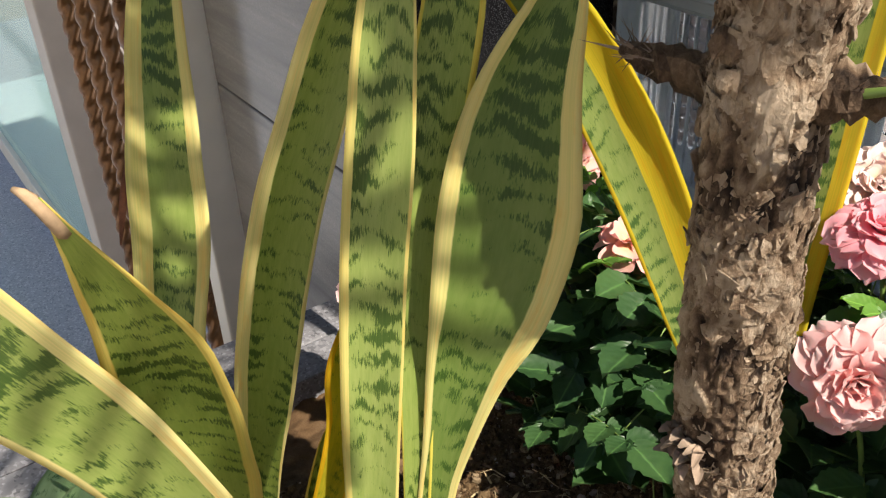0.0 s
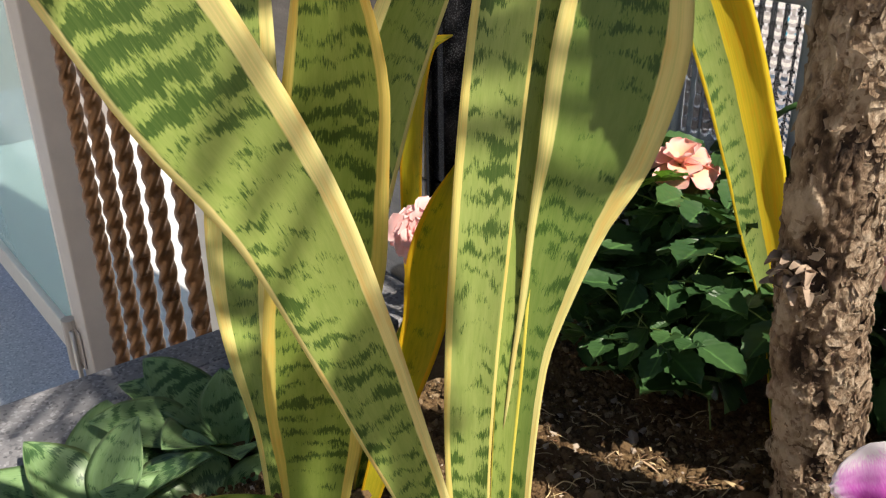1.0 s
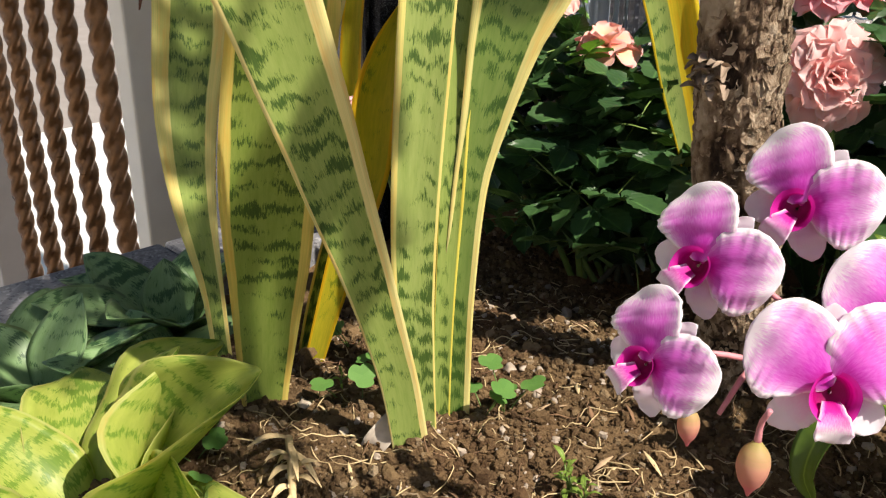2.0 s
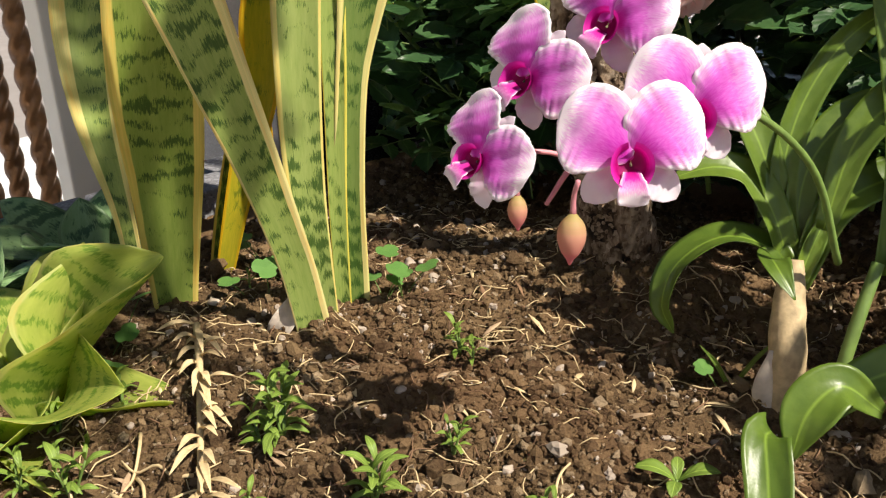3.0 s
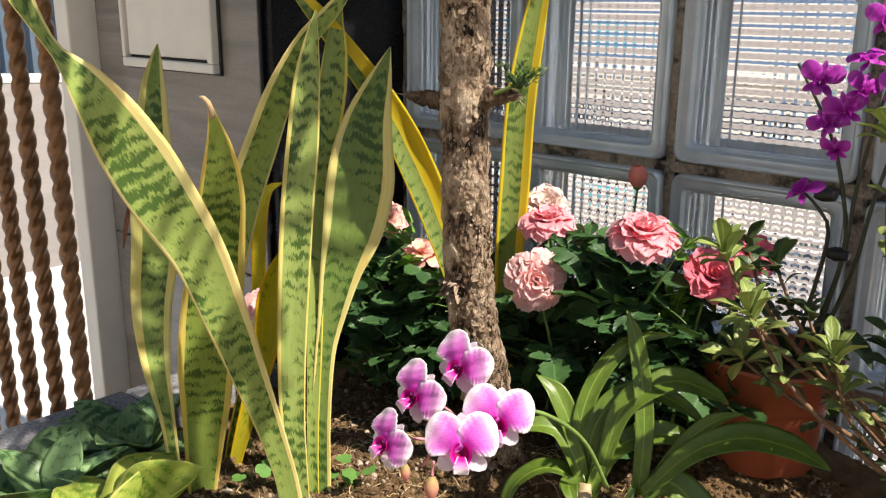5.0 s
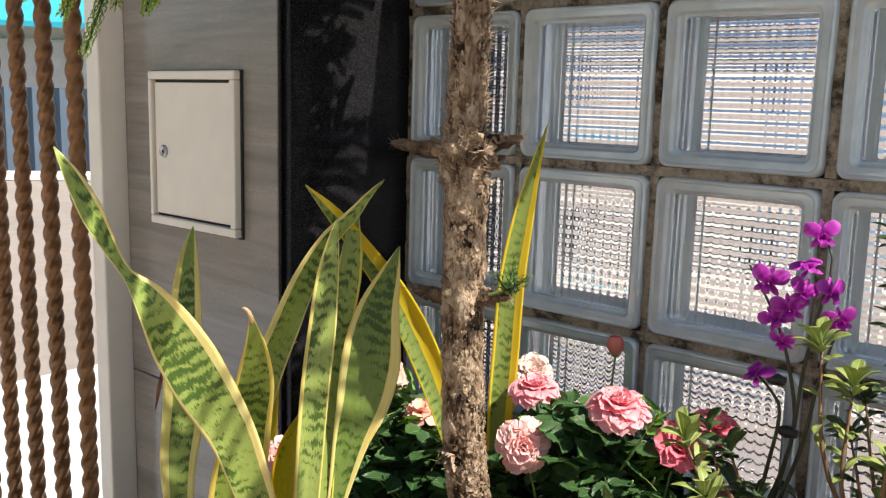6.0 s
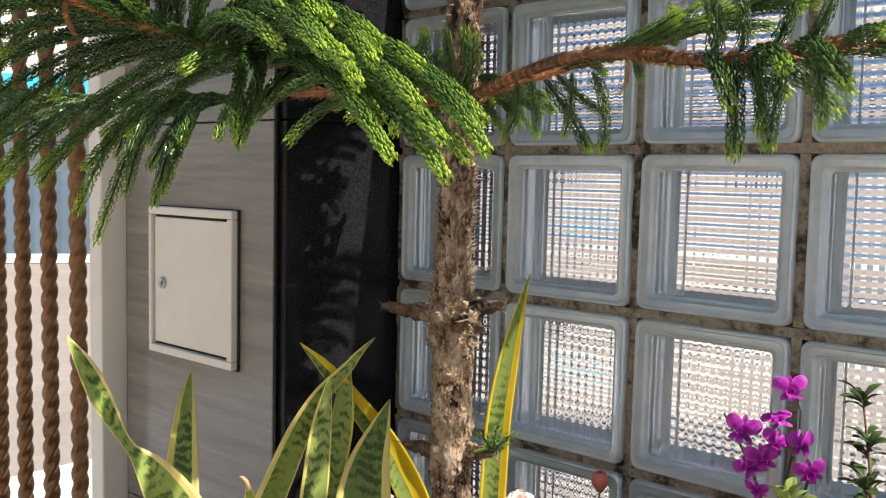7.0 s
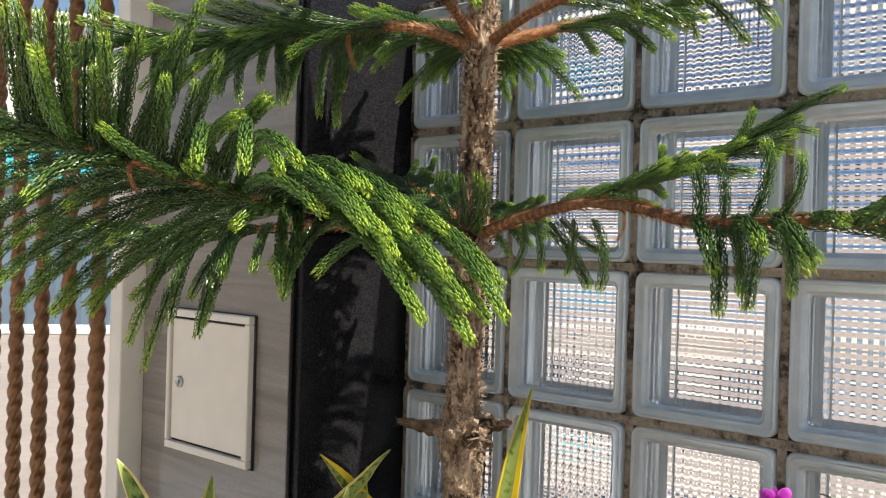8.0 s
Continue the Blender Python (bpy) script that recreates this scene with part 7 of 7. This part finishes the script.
def weed(x, y, size, seed, label="small bright green weed seedling in the soil"):
    t = thing("weed", label, "weed", (x, y, soil_height(x, y) - 0.002), "weeds")
    rng = random.Random(seed)
    me = [small_leaf_mesh(0.009 + 0.0024 * i, 0.0026 + 0.0006 * i, WEED, 50 + i) for i in range(3)]
    for s in range(rng.choice((1, 2, 3)) if size < 1.2 else 3):
        a = rng.uniform(0, 6.28)
        lean = rng.uniform(0.1, 0.5)
        d = Vector((math.cos(a) * lean, math.sin(a) * lean, 1)).normalized()
        hgt = 0.019 * size * rng.uniform(0.7, 1.1)
        stalk("stem", [((0, 0, 0), 0.0008), (tuple(d * hgt * 0.5), 0.0007), (tuple(d * hgt), 0.0005)], STEM, t, 6, 5)
        n = 2 + int(2 * size)
        for i in range(n):
            f = (i + 1) / n
            for k in (0, math.pi):
                b = a + i * 1.57 + k + rng.uniform(-0.3, 0.3)
                add("leaf", rng.choice(me), t, aim(tuple(d * hgt * f), (math.cos(b), math.sin(b), 0.15 + 0.8 * f * f), size * rng.uniform(0.65, 1.0), rng.uniform(-20, 20)))
    return t


for i, (x, y, s) in enumerate(((0.070, -0.550, 1.1), (0.164, -0.519, 1.5), (0.158, -0.527, 1.2), (0.177, -0.408, 0.9), (0.187, -0.410, 1.0), (0.222, -0.516, 1.2), (0.230, -0.473, 0.8), (0.201, -0.556, 1.0), (0.112, -0.600, 1.2), (0.089, -0.615, 1.0), (0.287, -0.477, 0.9), (0.030, -0.44, 0.7), (0.06, -0.58, 0.8), (0.247, -0.53, 0.9))):
    weed(x, y, s, 100 + i)


def broad_seedling(x, y):
    t = thing("weed", "broad-leaved green seedling in the soil", "weed", (x, y, soil_height(x, y)), "weeds")
    stalk("stem", [((0, 0, -0.003), 0.001), ((0, 0, 0.008), 0.0008)], STEM, t, 4, 5)
    me = small_leaf_mesh(0.017, 0.008, WEED, 77)
    for a, s, e in ((35, 1.1, 0.4), (205, 1.1, 0.3), (120, 0.7, 0.6), (290, 0.8, 0.2)):
        add("leaf", me, t, aim((0, 0, 0.007), (math.cos(radians(a)), math.sin(radians(a)), e), s))


broad_seedling(0.320, -0.431)
broad_seedling(0.412, -0.360)


def clover(x, y, size, seed):
    t = thing("clover", "small three-leaved green clover in the soil", "weed", (x, y, soil_height(x, y)), "clovers")
    rng = random.Random(seed)
    V, Fc, U = [], [], []
    n = 12
    V.append((0, 0, 0))
    U.append((0.5, 0))
    for i in range(n + 1):
        a = radians(-62 + 124 * i / n)
        r = 1.0 - 0.28 * math.exp(-(a / 0.28) ** 2)
        V.append((r * math.cos(a), r * math.sin(a), 0.10 * abs(math.sin(a))))
        U.append((0.5 + 0.5 * math.sin(a), r))
    Fc = [(0, i, i + 1) for i in range(1, n + 1)]
    me = mesh("leaflet", V, Fc, CLOVER, U)
    for s in range(rng.choice((1, 2, 2, 3))):
        a = rng.uniform(0, 6.28)
        top = Vector((math.cos(a) * 0.012, math.sin(a) * 0.012, rng.uniform(0.010, 0.02))) * size
        stalk("stem", [((0, 0, -0.003), 0.0004), (tuple(top * 0.6), 0.0004), (tuple(top), 0.0003)], STEM, t, 6, 4)
        tilt = Matrix.Translation(top) @ Euler((rng.uniform(-0.5, 0.1), rng.uniform(-0.2, 0.5), rng.uniform(0, 6))).to_matrix().to_4x4()
        for k in range(3):
            add("leaflet", me, t, tilt @ pose(0, 0, 0, 0, 0, 120 * k) @ Matrix.Scale(0.0058 * size, 4))


for i, (x, y, s) in enumerate(((0.050, -0.440, 1.4), (0.045, -0.448, 1.2), (0.173, -0.228, 1.2), (0.165, -0.245, 0.8), (0.112, -0.388, 1.3), (0.104, -0.395, 1.0), (0.016, -0.520, 1.4), (0.022, -0.532, 1.2), (0.296, -0.342, 0.9), (0.045, -0.555, 1.1), (-0.01, -0.40, 1.2), (0.03, -0.41, 1.0), (0.412, -0.372, 1.3))):
    clover(x, y, s, 200 + i)


def straw_plant():
    t = thing("dead_weed", "dried straw-coloured dead weed lying on the soil", "dead plant", (0.085, -0.508, soil_height(0.085, -0.508)))
    rng = random.Random(5)
    o = Vector((0.085, -0.508, soil_height(0.085, -0.508)))
    main = [(0.066, -0.500, 0.008), (0.100, -0.521, 0.010), (0.135, -0.545, 0.006), (0.172, -0.570, 0.003)]
    pts = [Vector((x, y, soil_height(x, y) + z)) - o for x, y, z in main]
    stalk("stem", [(tuple(p), 0.0021 - 0.0002 * i) for i, p in enumerate(pts)], STRAW, t, 18, 7, "", 0.2)
    for i in range(30):
        f = i / 29
        k = min(2, int(f * 3))
        p = pts[k].lerp(pts[k + 1], f * 3 - k)
        a = rng.uniform(0, 6.28)
        d = Vector((math.cos(a) * 0.7 + 0.5, math.sin(a) * 0.7 - 0.35, rng.uniform(-0.2, 0.35)))
        ln = rng.uniform(0.015, 0.032)
        e = p + d * ln
        e.z = max(e.z, -0.002)
        V, Fc, U = blade([(tuple(p), 0.0022), (tuple(p.lerp(e, 0.5) + Vector((0, 0, 0.003))), 0.0040), (tuple(e), 0.0004)], (0.2, 0.1, 1), 8, 2, 0.25, 0.0005)
        add("dry_leaf", mesh("dry_leaf", V, Fc, STRAW, U), t)
    return t


straw_plant()


def straw_piece(x, y, a, ln, seed):
    rng = random.Random(seed)
    pts = []
    for i in range(5):
        u = x + math.cos(radians(a)) * ln * i / 4
        v = y + math.sin(radians(a)) * ln * i / 4
        pts.append(((u - x, v - y, soil_height(u, v) - soil_height(x, y) + 0.002 + rng.uniform(0, 0.003)), 0.0010 - 0.00012 * i))
        a += rng.uniform(-14, 14)
    V, Fc, U = tube(pts, 14, 6)
    o = tagged(new("straw", mesh("straw", V, Fc, STRAW, U)), "piece of dry straw lying on the soil", "straw", "straws")
    o.location = (x, y, soil_height(x, y))


for i, (x, y, a, ln) in enumerate(((0.105, -0.560, -40, 0.05), (0.125, -0.575, -25, 0.06), (0.150, -0.560, 200, 0.04), (0.244, -0.520, 15, 0.045), (0.275, -0.490, 75, 0.03), (0.13, -0.59, 10, 0.05), (0.10, -0.60, -10, 0.04), (0.34, -0.40, 20, 0.04), (0.29, -0.475, 110, 0.025), (0.30, -0.34, 130, 0.03), (0.395, -0.35, -60, 0.03))):
    straw_piece(x, y, a, ln, i)


def grass_blades():
    t = thing("grass_tuft", "two thin green grass blades by the orchid cane", "grass", (0.298, -0.337, soil_height(0.298, -0.337)))
    for d, ln in (((0.55, 0.45, 1.0), 0.038), ((-0.45, -0.30, 0.8), 0.030)):
        e = Vector(d).normalized() * ln
        V, Fc, U = blade([((0, 0, -0.003), 0.002), (tuple(e * 0.5), 0.0026), (tuple(e + Vector((0, 0, -0.003))), 0.0003)], (0.5, -0.8, 0.2), 10, 2, 0.3, 0.0004)
        add("grass_blade", mesh("grass_blade", V, Fc, WEED, U), t)


grass_blades()

# ---- glass block wall, laid last ----
glass_wall()
